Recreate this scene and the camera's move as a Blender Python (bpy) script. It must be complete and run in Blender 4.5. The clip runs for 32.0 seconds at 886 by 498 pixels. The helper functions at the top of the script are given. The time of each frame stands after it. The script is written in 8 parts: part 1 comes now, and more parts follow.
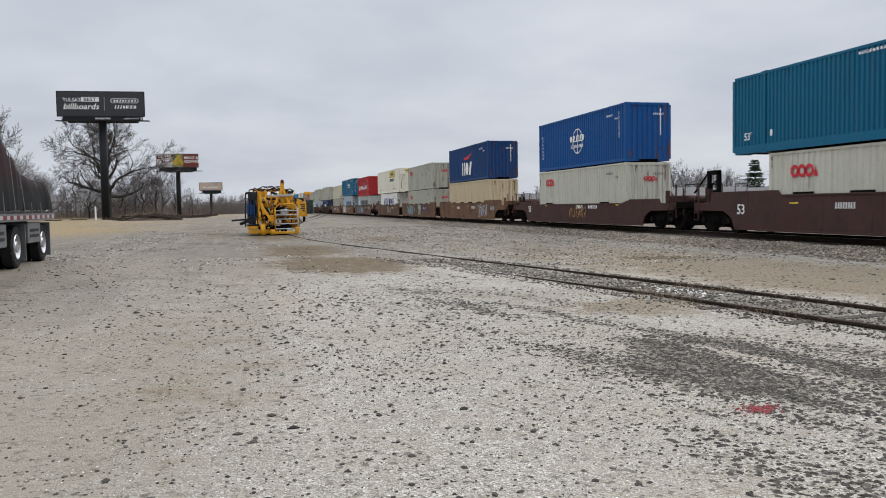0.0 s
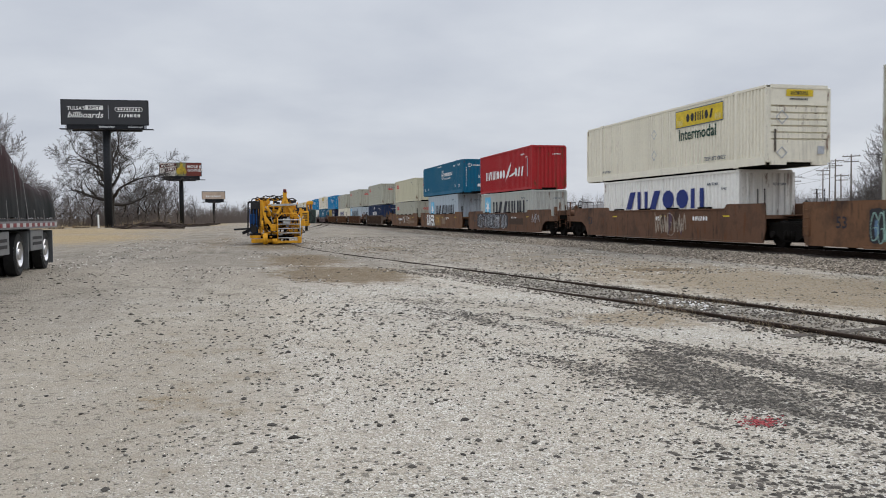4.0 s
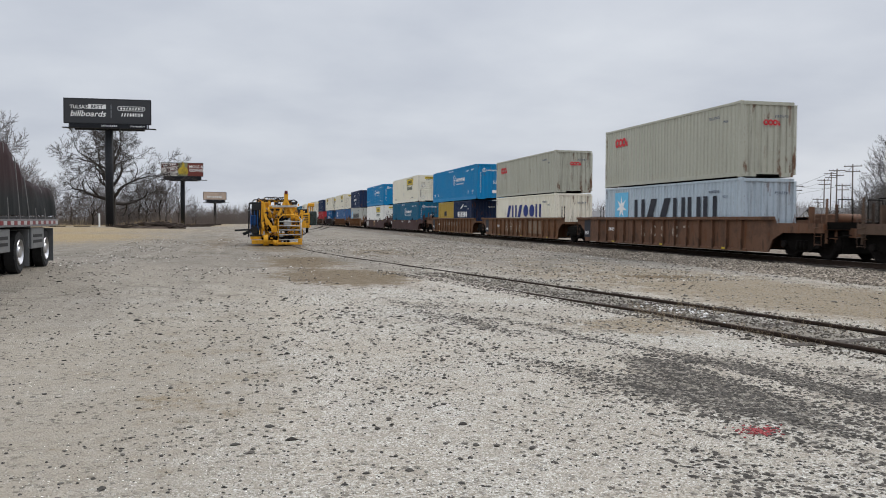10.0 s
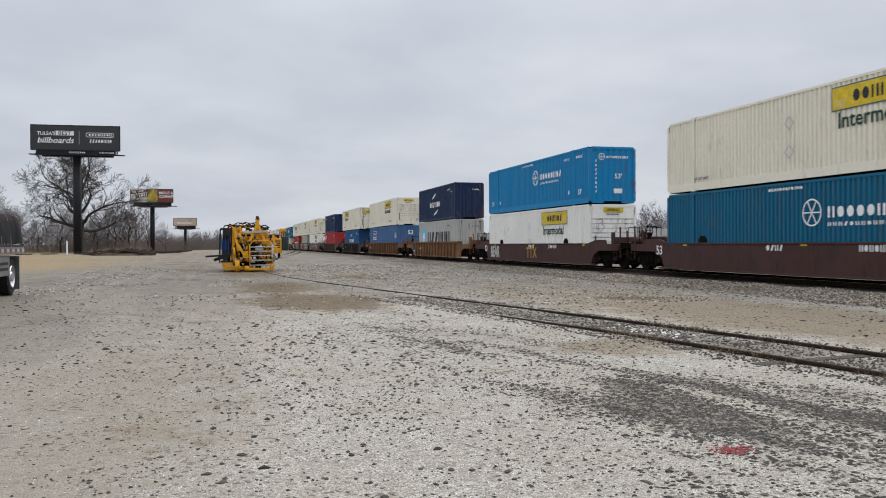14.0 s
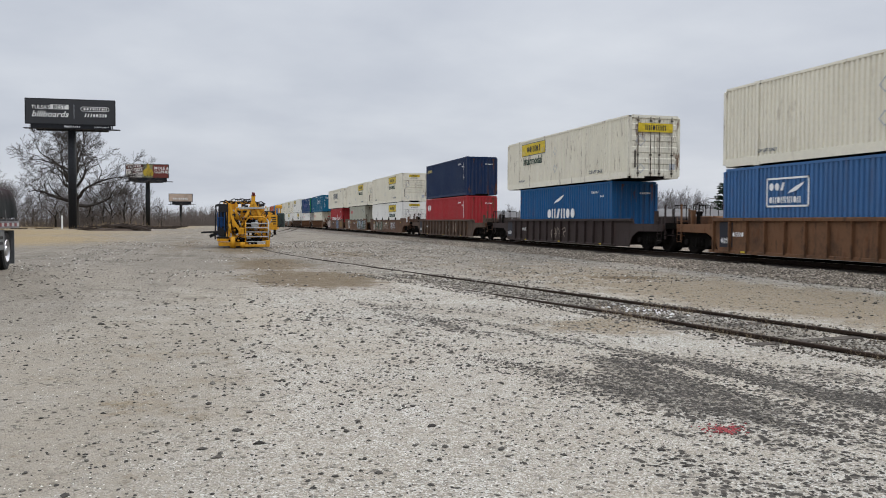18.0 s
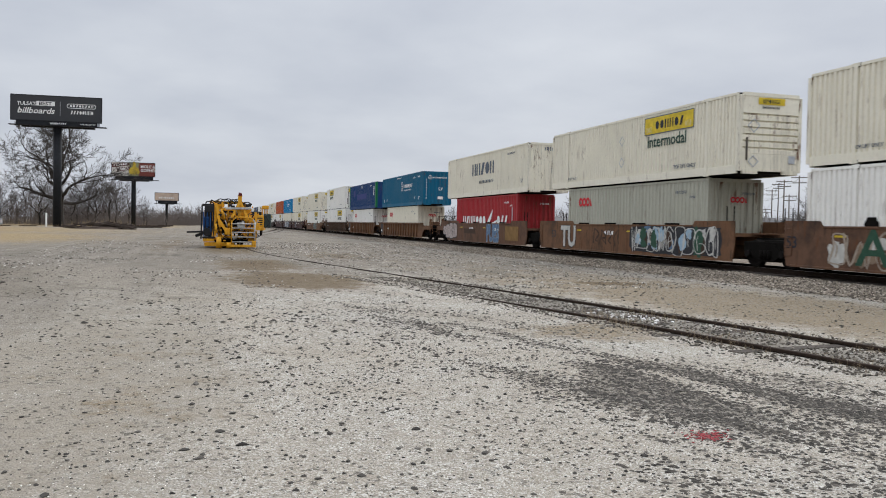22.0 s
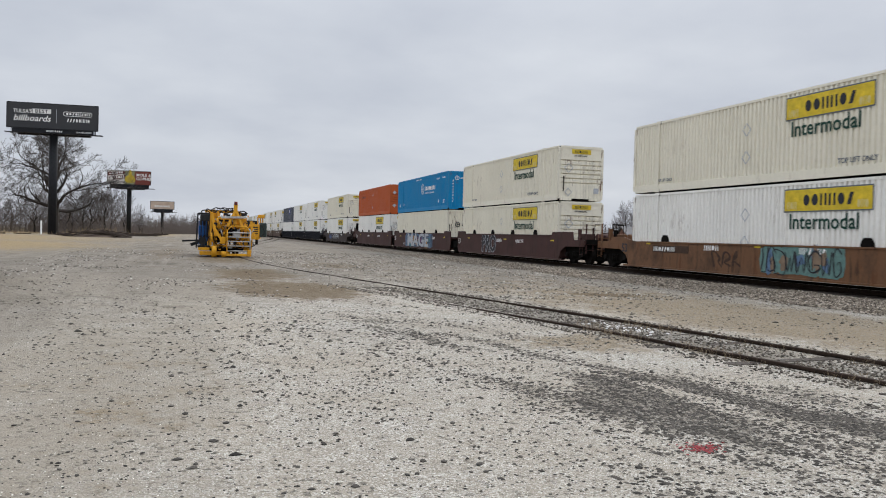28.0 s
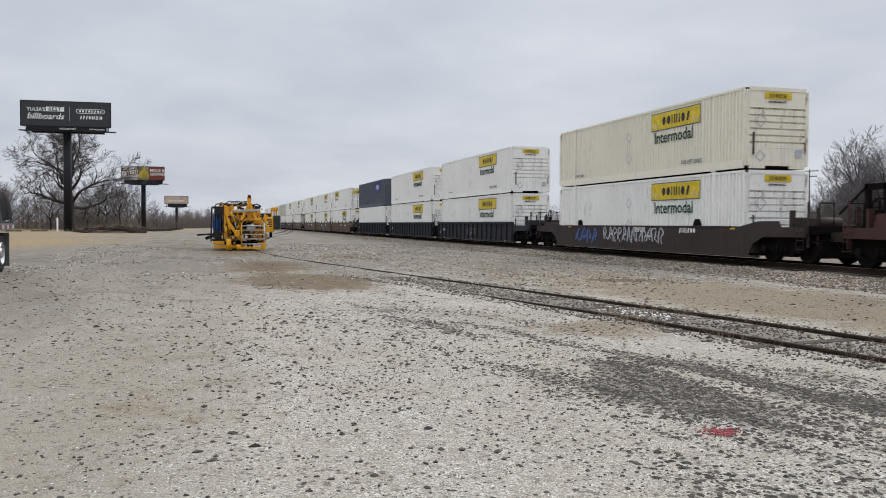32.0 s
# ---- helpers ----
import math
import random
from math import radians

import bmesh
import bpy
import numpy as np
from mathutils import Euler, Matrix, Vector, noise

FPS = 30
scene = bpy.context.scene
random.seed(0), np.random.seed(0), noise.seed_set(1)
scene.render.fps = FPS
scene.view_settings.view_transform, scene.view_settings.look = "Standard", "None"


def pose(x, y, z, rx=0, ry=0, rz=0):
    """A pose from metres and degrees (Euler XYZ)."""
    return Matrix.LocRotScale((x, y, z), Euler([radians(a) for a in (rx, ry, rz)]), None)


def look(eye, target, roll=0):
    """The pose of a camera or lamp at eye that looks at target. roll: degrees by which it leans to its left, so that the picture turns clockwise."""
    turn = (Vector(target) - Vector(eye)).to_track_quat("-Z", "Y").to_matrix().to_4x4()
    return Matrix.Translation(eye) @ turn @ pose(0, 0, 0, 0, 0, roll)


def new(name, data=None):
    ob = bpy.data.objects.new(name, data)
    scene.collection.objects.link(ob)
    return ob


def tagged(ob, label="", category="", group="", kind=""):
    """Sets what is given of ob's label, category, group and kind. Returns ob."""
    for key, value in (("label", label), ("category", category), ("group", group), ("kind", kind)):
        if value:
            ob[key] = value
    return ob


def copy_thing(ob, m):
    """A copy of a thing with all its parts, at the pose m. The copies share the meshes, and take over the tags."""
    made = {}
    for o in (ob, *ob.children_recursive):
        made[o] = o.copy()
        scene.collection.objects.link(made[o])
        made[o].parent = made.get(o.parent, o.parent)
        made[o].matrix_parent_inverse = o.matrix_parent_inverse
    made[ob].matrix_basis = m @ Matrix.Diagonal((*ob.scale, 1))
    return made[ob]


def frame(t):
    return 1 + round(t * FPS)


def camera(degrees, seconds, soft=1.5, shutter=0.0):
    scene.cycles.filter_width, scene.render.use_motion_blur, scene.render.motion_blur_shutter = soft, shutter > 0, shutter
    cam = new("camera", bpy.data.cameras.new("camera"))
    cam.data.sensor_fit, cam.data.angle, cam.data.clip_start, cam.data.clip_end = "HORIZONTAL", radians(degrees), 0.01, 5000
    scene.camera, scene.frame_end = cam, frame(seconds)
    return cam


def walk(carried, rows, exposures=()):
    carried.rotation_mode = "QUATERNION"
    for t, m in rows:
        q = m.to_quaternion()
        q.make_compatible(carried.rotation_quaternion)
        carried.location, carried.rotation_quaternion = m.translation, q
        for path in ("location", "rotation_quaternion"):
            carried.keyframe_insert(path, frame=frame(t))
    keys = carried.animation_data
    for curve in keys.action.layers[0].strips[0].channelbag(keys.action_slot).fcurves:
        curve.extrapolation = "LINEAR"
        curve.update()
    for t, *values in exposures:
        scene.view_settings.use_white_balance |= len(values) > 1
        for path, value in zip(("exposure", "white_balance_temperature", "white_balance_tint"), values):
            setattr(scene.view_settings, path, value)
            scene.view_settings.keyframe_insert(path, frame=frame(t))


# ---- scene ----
# A rail yard under an overcast sky: a double-stack train rolls past while the camera turns on one spot.
# x points to the right across the tracks, y along the main line, z up.
cam = camera(56.23, 32.0, soft=1.0, shutter=0.12)
EYE = Vector((0.0, 0.0, 1.6))

# seconds, turn to the right of the main line, tilt, lean (degrees)
PATH = [
    (0, 13.43, -2.99, -0.92), (0.5, 13.66, -3.26, -0.99), (1, 13.64, -3.30, -0.97), (1.5, 13.67, -3.11, -0.94), (2, 13.83, -2.84,
    -0.97), (2.5, 13.89, -2.60, -0.84), (3, 13.74, -2.44, -0.80), (3.5, 13.52, -2.34, -0.65), (5.5, 12.74, -2.16, -0.27), (6,
    12.83, -2.22, 0.02), (6.5, 13.04, -2.33, 0.24), (7, 13.31, -2.39, 0.39), (7.5, 13.55, -2.42, 0.48), (8, 13.71, -2.48, 0.45),
    (8.5, 13.75, -2.45, 0.43), (9, 13.67, -2.36, 0.37), (9.5, 13.45, -2.17, 0.35), (10, 13.27, -2.00, 0.32), (10.5, 13.27, -1.84,
    0.30), (11, 13.56, -1.70, 0.32), (11.5, 14.09, -1.44, 0.34), (12, 14.59, -1.07, 0.23), (12.5, 14.96, -0.63, 0.17), (13, 15.16,
    -0.32, 0.05), (13.5, 15.23, -0.19, -0.08), (14, 15.15, -0.36, -0.28), (14.5, 14.95, -0.58, -0.29), (16.5, 14.99, -1.54, 0.37),
    (17, 15.38, -1.71, 0.41), (17.5, 15.57, -1.81, 0.34), (18, 15.43, -1.87, 0.25), (18.5, 15.22, -1.91, 0.27), (19, 15.09, -1.89,
    0.37), (19.5, 15.26, -1.88, 0.48), (20, 15.58, -1.85, 0.66), (20.5, 15.90, -1.81, 0.74), (21, 16.10, -1.76, 0.90), (21.5,
    16.23, -1.70, 0.99), (22, 16.35, -1.63, 1.12), (22.5, 16.45, -1.53, 1.30), (23, 16.49, -1.49, 1.40), (23.5, 16.49, -1.50,
    1.48), (24, 16.53, -1.47, 1.56), (24.5, 16.64, -1.47, 1.65), (25, 16.77, -1.41, 1.64), (25.5, 16.82, -1.31, 1.74), (27.5,
    16.64, -0.80, 1.73), (28, 16.64, -0.91, 1.49), (28.5, 16.64, -1.14, 1.22), (29, 16.63, -1.31, 1.04), (29.5, 16.61, -1.37,
    0.88), (30, 16.58, -1.40, 0.72), (30.5, 16.52, -1.37, 0.69), (31, 16.44, -1.36, 0.63), (31.5, 16.21, -1.46, 0.44), (32, 15.70,
    -1.70, 0.27)]


def aim(turn, tilt, lean):
    a, b = radians(turn), radians(tilt)
    way = Vector((math.sin(a) * math.cos(b), math.cos(a) * math.cos(b), math.sin(b)))
    return look(EYE, EYE + way, lean)


walk(cam, [(t, aim(a, b, c)) for t, a, b, c in PATH])

# ---------------------------------------------------------------- light
SUN_AZ, SUN_EL = 55.0, 48.0
world = bpy.data.worlds.new("overcast_sky")
scene.world = world
world.use_nodes = True
wn, wl = world.node_tree.nodes, world.node_tree.links
wn.clear()
w_out = wn.new("ShaderNodeOutputWorld")
w_bg = wn.new("ShaderNodeBackground")
w_sky = wn.new("ShaderNodeTexSky")
w_sky.sky_type, w_sky.sun_disc = "NISHITA", False
w_sky.sun_elevation, w_sky.sun_rotation = radians(SUN_EL), radians(SUN_AZ)
w_sky.air_density, w_sky.dust_density = 1.0, 3.0
w_geo = wn.new("ShaderNodeTexCoord")
w_sep = wn.new("ShaderNodeSeparateXYZ")
wl.new(w_geo.outputs["Generated"], w_sep.inputs[0])
# flatten the dome so that the cloud sheet runs out towards the horizon
w_den = wn.new("ShaderNodeMath"); w_den.operation = "MAXIMUM"; w_den.inputs[1].default_value = 0.0
wl.new(w_sep.outputs[2], w_den.inputs[0])
w_add = wn.new("ShaderNodeMath"); w_add.operation = "ADD"; w_add.inputs[1].default_value = 0.22
wl.new(w_den.outputs[0], w_add.inputs[0])
w_dx = wn.new("ShaderNodeMath"); w_dx.operation = "DIVIDE"
w_dy = wn.new("ShaderNodeMath"); w_dy.operation = "DIVIDE"
wl.new(w_sep.outputs[0], w_dx.inputs[0]); wl.new(w_add.outputs[0], w_dx.inputs[1])
wl.new(w_sep.outputs[1], w_dy.inputs[0]); wl.new(w_add.outputs[0], w_dy.inputs[1])
w_com = wn.new("ShaderNodeCombineXYZ")
wl.new(w_dx.outputs[0], w_com.inputs[0]); wl.new(w_dy.outputs[0], w_com.inputs[1])
w_n1 = wn.new("ShaderNodeTexNoise")
w_n1.inputs["Scale"].default_value, w_n1.inputs["Detail"].default_value = 1.5, 6.0
w_n1.inputs["Roughness"].default_value = 0.5
wl.new(w_com.outputs[0], w_n1.inputs["Vector"])
w_ramp = wn.new("ShaderNodeValToRGB")
w_ramp.color_ramp.elements[0].position, w_ramp.color_ramp.elements[0].color = 0.30, (0.527, 0.566, 0.645, 1)
w_ramp.color_ramp.elements[1].position, w_ramp.color_ramp.elements[1].color = 0.72, (0.69, 0.726, 0.785, 1)
wl.new(w_n1.outputs[0], w_ramp.inputs[0])
w_sc = wn.new("ShaderNodeMix"); w_sc.data_type = "RGBA"; w_sc.blend_type = "MULTIPLY"
w_sc.inputs[0].default_value = 1.0
w_sc.inputs[7].default_value = (0.1, 0.1, 0.1, 1)
wl.new(w_sky.outputs[0], w_sc.inputs[6])
w_mix = wn.new("ShaderNodeMix"); w_mix.data_type = "RGBA"
w_mix.inputs[0].default_value = 0.94
wl.new(w_sc.outputs[2], w_mix.inputs[6]); wl.new(w_ramp.outputs[0], w_mix.inputs[7])
wl.new(w_mix.outputs[2], w_bg.inputs[0])
# an overcast sky is brighter overhead than towards the horizon
w_up = wn.new("ShaderNodeMapRange"); w_up.interpolation_type = "SMOOTHSTEP"
for i_, v_ in enumerate((0.22, 0.95, 1.0, 3.0)):
    w_up.inputs[i_ + 1].default_value = v_
wl.new(w_sep.outputs[2], w_up.inputs[0])
wl.new(w_up.outputs[0], w_bg.inputs[1])
wl.new(w_bg.outputs[0], w_out.inputs[0])

sun = new("sun", bpy.data.lights.new("sun", "SUN"))
sun.data.energy, sun.data.angle, sun.data.color = 1.4, radians(35), (1.0, 0.955, 0.88)
a_, e_ = radians(SUN_AZ), radians(SUN_EL)
sun.matrix_world = look((0, 0, 60), (-60 * math.sin(a_) / math.tan(e_), -60 * math.cos(a_) / math.tan(e_), 0))
scene.view_settings.exposure = 0.0


# ---------------------------------------------------------------- materials
class Nodes:
    """Short hand for node trees."""

    def __init__(self, name):
        self.mat = bpy.data.materials.new(name)
        self.mat.use_nodes = True
        self.tree = self.mat.node_tree
        self.bsdf = self.tree.nodes["Principled BSDF"]

    def add(self, kind, **values):
        node = self.tree.nodes.new(kind)
        for key, value in values.items():
            node.inputs[key.replace("_", " ")].default_value = value
        return node

    def link(self, a, b):
        self.tree.links.new(a, b)

    def place(self, scale=(1, 1, 1), source="Object"):
        tc = self.add("ShaderNodeTexCoord")
        mp = self.add("ShaderNodeMapping")
        mp.inputs["Scale"].default_value = scale
        if source == "World":
            geo = self.add("ShaderNodeNewGeometry")
            self.link(geo.outputs["Position"], mp.inputs["Vector"])
        else:
            self.link(tc.outputs[source], mp.inputs["Vector"])
        return mp.outputs[0]

    def noise(self, vec, scale, detail=4.0, rough=0.55):
        n = self.add("ShaderNodeTexNoise", Scale=scale, Detail=detail, Roughness=rough)
        self.link(vec, n.inputs["Vector"])
        return n.outputs[0]

    def ramp(self, fac, stops):
        r = self.add("ShaderNodeValToRGB")
        el = r.color_ramp.elements
        while len(el) < len(stops):
            el.new(0.5)
        for e, (p, c) in zip(el, stops):
            e.position, e.color = p, (*c, 1) if len(c) == 3 else c
        self.link(fac, r.inputs[0])
        return r.outputs[0]

    def grey(self, fac, lo, hi, a=0.0, b=1.0):
        m = self.add("ShaderNodeMapRange")
        m.clamp = True
        for i, value in enumerate((lo, hi, a, b)):
            m.inputs[i + 1].default_value = value
        self.link(fac, m.inputs[0])
        return m.outputs[0]

    def mix(self, fac, a, b, how="MIX"):
        m = self.add("ShaderNodeMix")
        m.data_type, m.blend_type = "RGBA", how
        for value, slot in ((fac, 0), (a, 6), (b, 7)):
            if isinstance(value, (int, float)):
                m.inputs[slot].default_value = value
            elif isinstance(value, tuple):
                m.inputs[slot].default_value = (*value[:3], 1)
            else:
                self.link(value, m.inputs[slot])
        return m.outputs[2]

    def math(self, how, a, b):
        m = self.add("ShaderNodeMath")
        m.operation = how
        for i, value in enumerate((a, b)):
            if isinstance(value, (int, float)):
                m.inputs[i].default_value = value
            else:
                self.link(value, m.inputs[i])
        return m.outputs[0]

    def bump(self, height, strength, distance):
        b = self.add("ShaderNodeBump", Strength=strength, Distance=distance)
        self.link(height, b.inputs["Height"])
        self.link(b.outputs[0], self.bsdf.inputs["Normal"])

    def done(self, colour=None, rough=0.6, metal=0.0, spec=0.4):
        if colour is not None:
            if isinstance(colour, tuple):
                self.bsdf.inputs["Base Color"].default_value = (*colour[:3], 1)
            else:
                self.link(colour, self.bsdf.inputs["Base Color"])
        if isinstance(rough, (int, float)):
            self.bsdf.inputs["Roughness"].default_value = rough
        else:
            self.link(rough, self.bsdf.inputs["Roughness"])
        self.bsdf.inputs["Metallic"].default_value = metal
        self.bsdf.inputs["Specular IOR Level"].default_value = spec
        return self.mat


def shade(c, k):
    return tuple(min(1.0, v * k) for v in c)


MATS = {}


def painted(name, colour, grime=0.35, rust=0.15, rough=0.5, chalk=0.12, dirt=(0.095, 0.082, 0.062), run=0.20):
    """Weathered paint on steel: faded patches, run-down streaks, rust spots."""
    if name in MATS:
        return MATS[name]
    n = Nodes(name)
    big = n.noise(n.place(), 0.45, 5.0)
    fine = n.noise(n.place(), 9.0, 5.0)
    streak = n.noise(n.place((3.2, 3.2, run)) if run < 0.5 else n.place((0.8, 0.8, 0.7)), 1.3, 8.0, 0.68)
    thin = n.noise(n.place((7.0, 7.0, 0.30)) if run < 0.5 else n.place((3.0, 3.0, 0.5)), 2.2, 5.0, 0.6)
    spots = n.noise(n.place((1.6, 1.6, 0.35)), 2.3, 8.0, 0.68)
    col = n.mix(n.grey(big, 0.35, 0.7), shade(colour, 0.92), tuple(v + (0.75 - v) * chalk * 0.4 for v in colour))
    col = n.mix(n.grey(fine, 0.35, 0.65, 0.0, 0.25), col, shade(colour, 0.72))
    oi = n.add("ShaderNodeObjectInfo")
    col = n.mix(n.grey(streak, 0.49, 0.70, 0.0, min(0.9, grime * 0.85)), col, dirt)
    col = n.mix(n.grey(thin, 0.57, 0.66, 0.0, min(0.9, grime * 0.7)), col, shade(dirt, 0.7))
    col = n.mix(n.grey(spots, 0.60 - 0.10 * rust, 0.66 - 0.06 * rust, 0.0, min(0.95, rust * 3)), col, (0.115, 0.045, 0.018))
    col = n.mix(n.grey(oi.outputs["Random"], 0, 1, 0.0, 0.08), col, shade(colour, 0.8))
    n.bump(fine, 0.15, 0.01)
    MATS[name] = n.done(col, n.grey(big, 0.3, 0.7, rough - 0.08, rough + 0.14), 0.0, 0.22)
    return MATS[name]


def plain(name, colour, rough=0.6, metal=0.0, vary=0.25, scale=6.0, bump=0.0, spec=0.25):
    if name in MATS:
        return MATS[name]
    n = Nodes(name)
    a = n.noise(n.place(), scale, 6.0, 0.6)
    b = n.noise(n.place(), scale * 0.17, 3.0)
    col = n.mix(n.grey(a, 0.3, 0.7), shade(colour, 1 - vary), shade(colour, 1 + vary))
    col = n.mix(n.grey(b, 0.35, 0.7, 0, 0.5), col, shade(colour, 1 - vary))
    if bump:
        n.bump(a, bump, 0.02)
    MATS[name] = n.done(col, rough, metal, spec)
    return MATS[name]


# ---------------------------------------------------------------- mesh helpers
class Geo:
    """Collects faces for one mesh."""

    def __init__(self):
        self.v, self.f, self.s = [], [], []

    def face_set(self, verts, faces, smooth=False):
        k = len(self.v)
        self.v += [tuple(p) for p in verts]
        self.f += [tuple(i + k for i in f) for f in faces]
        self.s += [smooth] * len(faces)
        return self

    def box(self, x0, x1, y0, y1, z0, z1, c=0.0):
        if c <= 0:
            p = [(x, y, z) for z in (z0, z1) for y in (y0, y1) for x in (x0, x1)]
            return self.face_set(p, [(0, 2, 3, 1), (4, 5, 7, 6), (0, 1, 5, 4), (2, 6, 7, 3), (0, 4, 6, 2), (1, 3, 7, 5)])
        bm = bmesh.new()
        bmesh.ops.create_cube(bm, size=1.0)
        for q in bm.verts:
            q.co = ((x0 + x1) / 2 + q.co.x * (x1 - x0), (y0 + y1) / 2 + q.co.y * (y1 - y0), (z0 + z1) / 2 + q.co.z * (z1 - z0))
        bmesh.ops.bevel(bm, geom=bm.edges[:], offset=c, segments=1, affect="EDGES")
        bm.verts.index_update()
        self.face_set([q.co for q in bm.verts], [[q.index for q in f.verts] for f in bm.faces])
        bm.free()
        return self

    def tube(self, p, q, r, n=8, r2=None, caps=True, smooth=True):
        p, q = Vector(p), Vector(q)
        d = q - p
        if d.length < 1e-6:
            return self
        r2 = r if r2 is None else r2
        a = d.orthogonal().normalized()
        b = d.normalized().cross(a)
        ring = [(math.cos(2 * math.pi * i / n), math.sin(2 * math.pi * i / n)) for i in range(n)]
        v = [p + (a * c + b * s) * r for c, s in ring] + [q + (a * c + b * s) * r2 for c, s in ring]
        self.face_set(v, [(i, (i + 1) % n, n + (i + 1) % n, n + i) for i in range(n)], smooth)
        if caps:
            k = len(self.v) - 2 * n
            self.f += [tuple(k + i for i in reversed(range(n))), tuple(k + n + i for i in range(n))]
            self.s += [False, False]
        return self

    def lathe(self, profile, z, n):
        """A turned body about the x axis at a height: profile is (x, radius)."""
        k = len(profile)
        v = [(x, r * math.cos(2 * math.pi * i / n), z + r * math.sin(2 * math.pi * i / n)) for i in range(n) for x, r in profile]
        f = [(i * k + j, i * k + j + 1, (i + 1) % n * k + j + 1, (i + 1) % n * k + j) for i in range(n) for j in range(k - 1)]
        f += [tuple(i * k for i in range(n)), tuple(i * k + k - 1 for i in reversed(range(n)))]
        return self.face_set(v, f)

    def bent(self, pts, r, n=6):
        for p, q in zip(pts, pts[1:]):
            self.tube(p, q, r, n)
        return self

    def slab(self, outline, axis, lo, hi):
        """A flat outline (two coordinates) drawn out along an axis from lo to hi."""
        k = len(outline)

        def put(a, b, c):
            return (c, a, b) if axis == "x" else (a, c, b) if axis == "y" else (a, b, c)
        v = [put(a, b, lo) for a, b in outline] + [put(a, b, hi) for a, b in outline]
        return self.face_set(v, [tuple(range(k)), tuple(reversed(range(k, 2 * k)))] + [(i, k + i, k + (i + 1) % k, (i + 1) % k) for i in range(k)])

    def mesh(self, name, mat):
        me = bpy.data.meshes.new(name)
        me.from_pydata(self.v, [], self.f)
        me.polygons.foreach_set("use_smooth", self.s)
        bm = bmesh.new()
        bm.from_mesh(me)
        if len(bm.faces) < 60000:
            bmesh.ops.recalc_face_normals(bm, faces=bm.faces)
        bm.to_mesh(me)
        bm.free()
        me.materials.append(mat)
        return me


def beam(g, p, q, w):
    """A square beam between two points."""
    p, q = Vector(p), Vector(q)
    d = (q - p).normalized()
    a = d.cross(Vector((0, 1, 0)))
    a = (a if a.length > 0.05 else d.cross(Vector((1, 0, 0)))).normalized() * w / 2
    b = d.cross(a).normalized() * w / 2
    v = [p - a - b, p + a - b, p + a + b, p - a + b, q - a - b, q + a - b, q + a + b, q - a + b]
    g.face_set(v, [(3, 2, 1, 0), (4, 5, 6, 7), (0, 1, 5, 4), (1, 2, 6, 5), (2, 3, 7, 6), (3, 0, 4, 7)])


MESHES = {}


def stored(key, build, mat):
    """One mesh for all alike pieces."""
    k = (key, mat.name)
    if k not in MESHES:
        g = Geo()
        build(g)
        MESHES[k] = g.mesh(str(key if isinstance(key, str) else key[0]), mat)
    return MESHES[k]


def part(name, me, parent, label="", at=None):
    ob = new(name, me)
    ob.parent = parent
    if at is not None:
        ob.matrix_basis = at
    if label:
        ob["label"] = label
    return ob


def piece(name, mat, parent, build, label="", at=None):
    g = Geo()
    build(g)
    return part(name, g.mesh(name, mat), parent, label, at)


def thing(name, label, category, at, group="", kind=""):
    ob = new(name)
    ob.empty_display_size = 0.3
    ob.matrix_basis = at
    return tagged(ob, label, category, group, kind)


LETTERS = {}


def set_type(texts, fat=0.022, mark=""):
    """Turns words into thin flat meshes once, while the scene is still empty."""
    for text in texts:
        cu = bpy.data.curves.new("lettering", "FONT")
        cu.body, cu.size, cu.extrude, cu.resolution_u, cu.offset = text, 1 / 0.69, 0.002, 2, fat
        tmp = new("lettering", cu)
        bpy.context.view_layer.update()
        me = bpy.data.meshes.new_from_object(tmp.evaluated_get(bpy.context.evaluated_depsgraph_get()))
        LETTERS[mark + text] = ([tuple(q.co) for q in me.vertices], [tuple(f.vertices) for f in me.polygons])
        bpy.data.objects.remove(tmp)
        bpy.data.curves.remove(cu)
        bpy.data.meshes.remove(me)


set_type(("53", "53'", "Intermodal", "TOP LIFT ONLY", "TTX", "TX", "R", "C", "S", "T", "OF", "I", "M", "A", "TULSA'S", "BEST", "billboards", "MOLE &", "GOPHER"))
SPRAYED = ("SURFER", "TIP", "TU", "PUES", "MAGE", "PRO", "BEAR")
set_type(SPRAYED, 0.085, "wide ")
set_type(SPRAYED, 0.05, "bold ")


def words(name, text, mat, parent, size, at, squeeze=1.0, label="", slant=0.0):
    """Lettering in the built-in font, as a thin mesh; its lower left corner at the pose, reading along +x, facing +z."""
    key = ("words", text, size, squeeze, slant, mat.name)
    if key not in MESHES:
        v, f = LETTERS[text]
        g = Geo()
        g.face_set([((x * squeeze + y * slant) * size, y * size, z) for x, y, z in v], f)
        MESHES[key] = g.mesh(name, mat)
    return part(name, MESHES[key], parent, label, at)


# ---------------------------------------------------------------- ground
TRACK_X, RAIL_TOP = 19.42, 0.36
SIDING = [(-60, 14.5), (-30, 12.6), (-10, 10.8), (0, 9.6), (10, 8.0), (15, 7.15), (20, 6.2), (26, 5.05), (32, 3.95), (38, 2.9), (44, 2.2), (52, 1.82),
          (60, 1.95), (70, 2.7), (80, 3.8), (100, 6.3), (130, 10.4), (170, 15.4), (205, 18.6), (225, TRACK_X)]


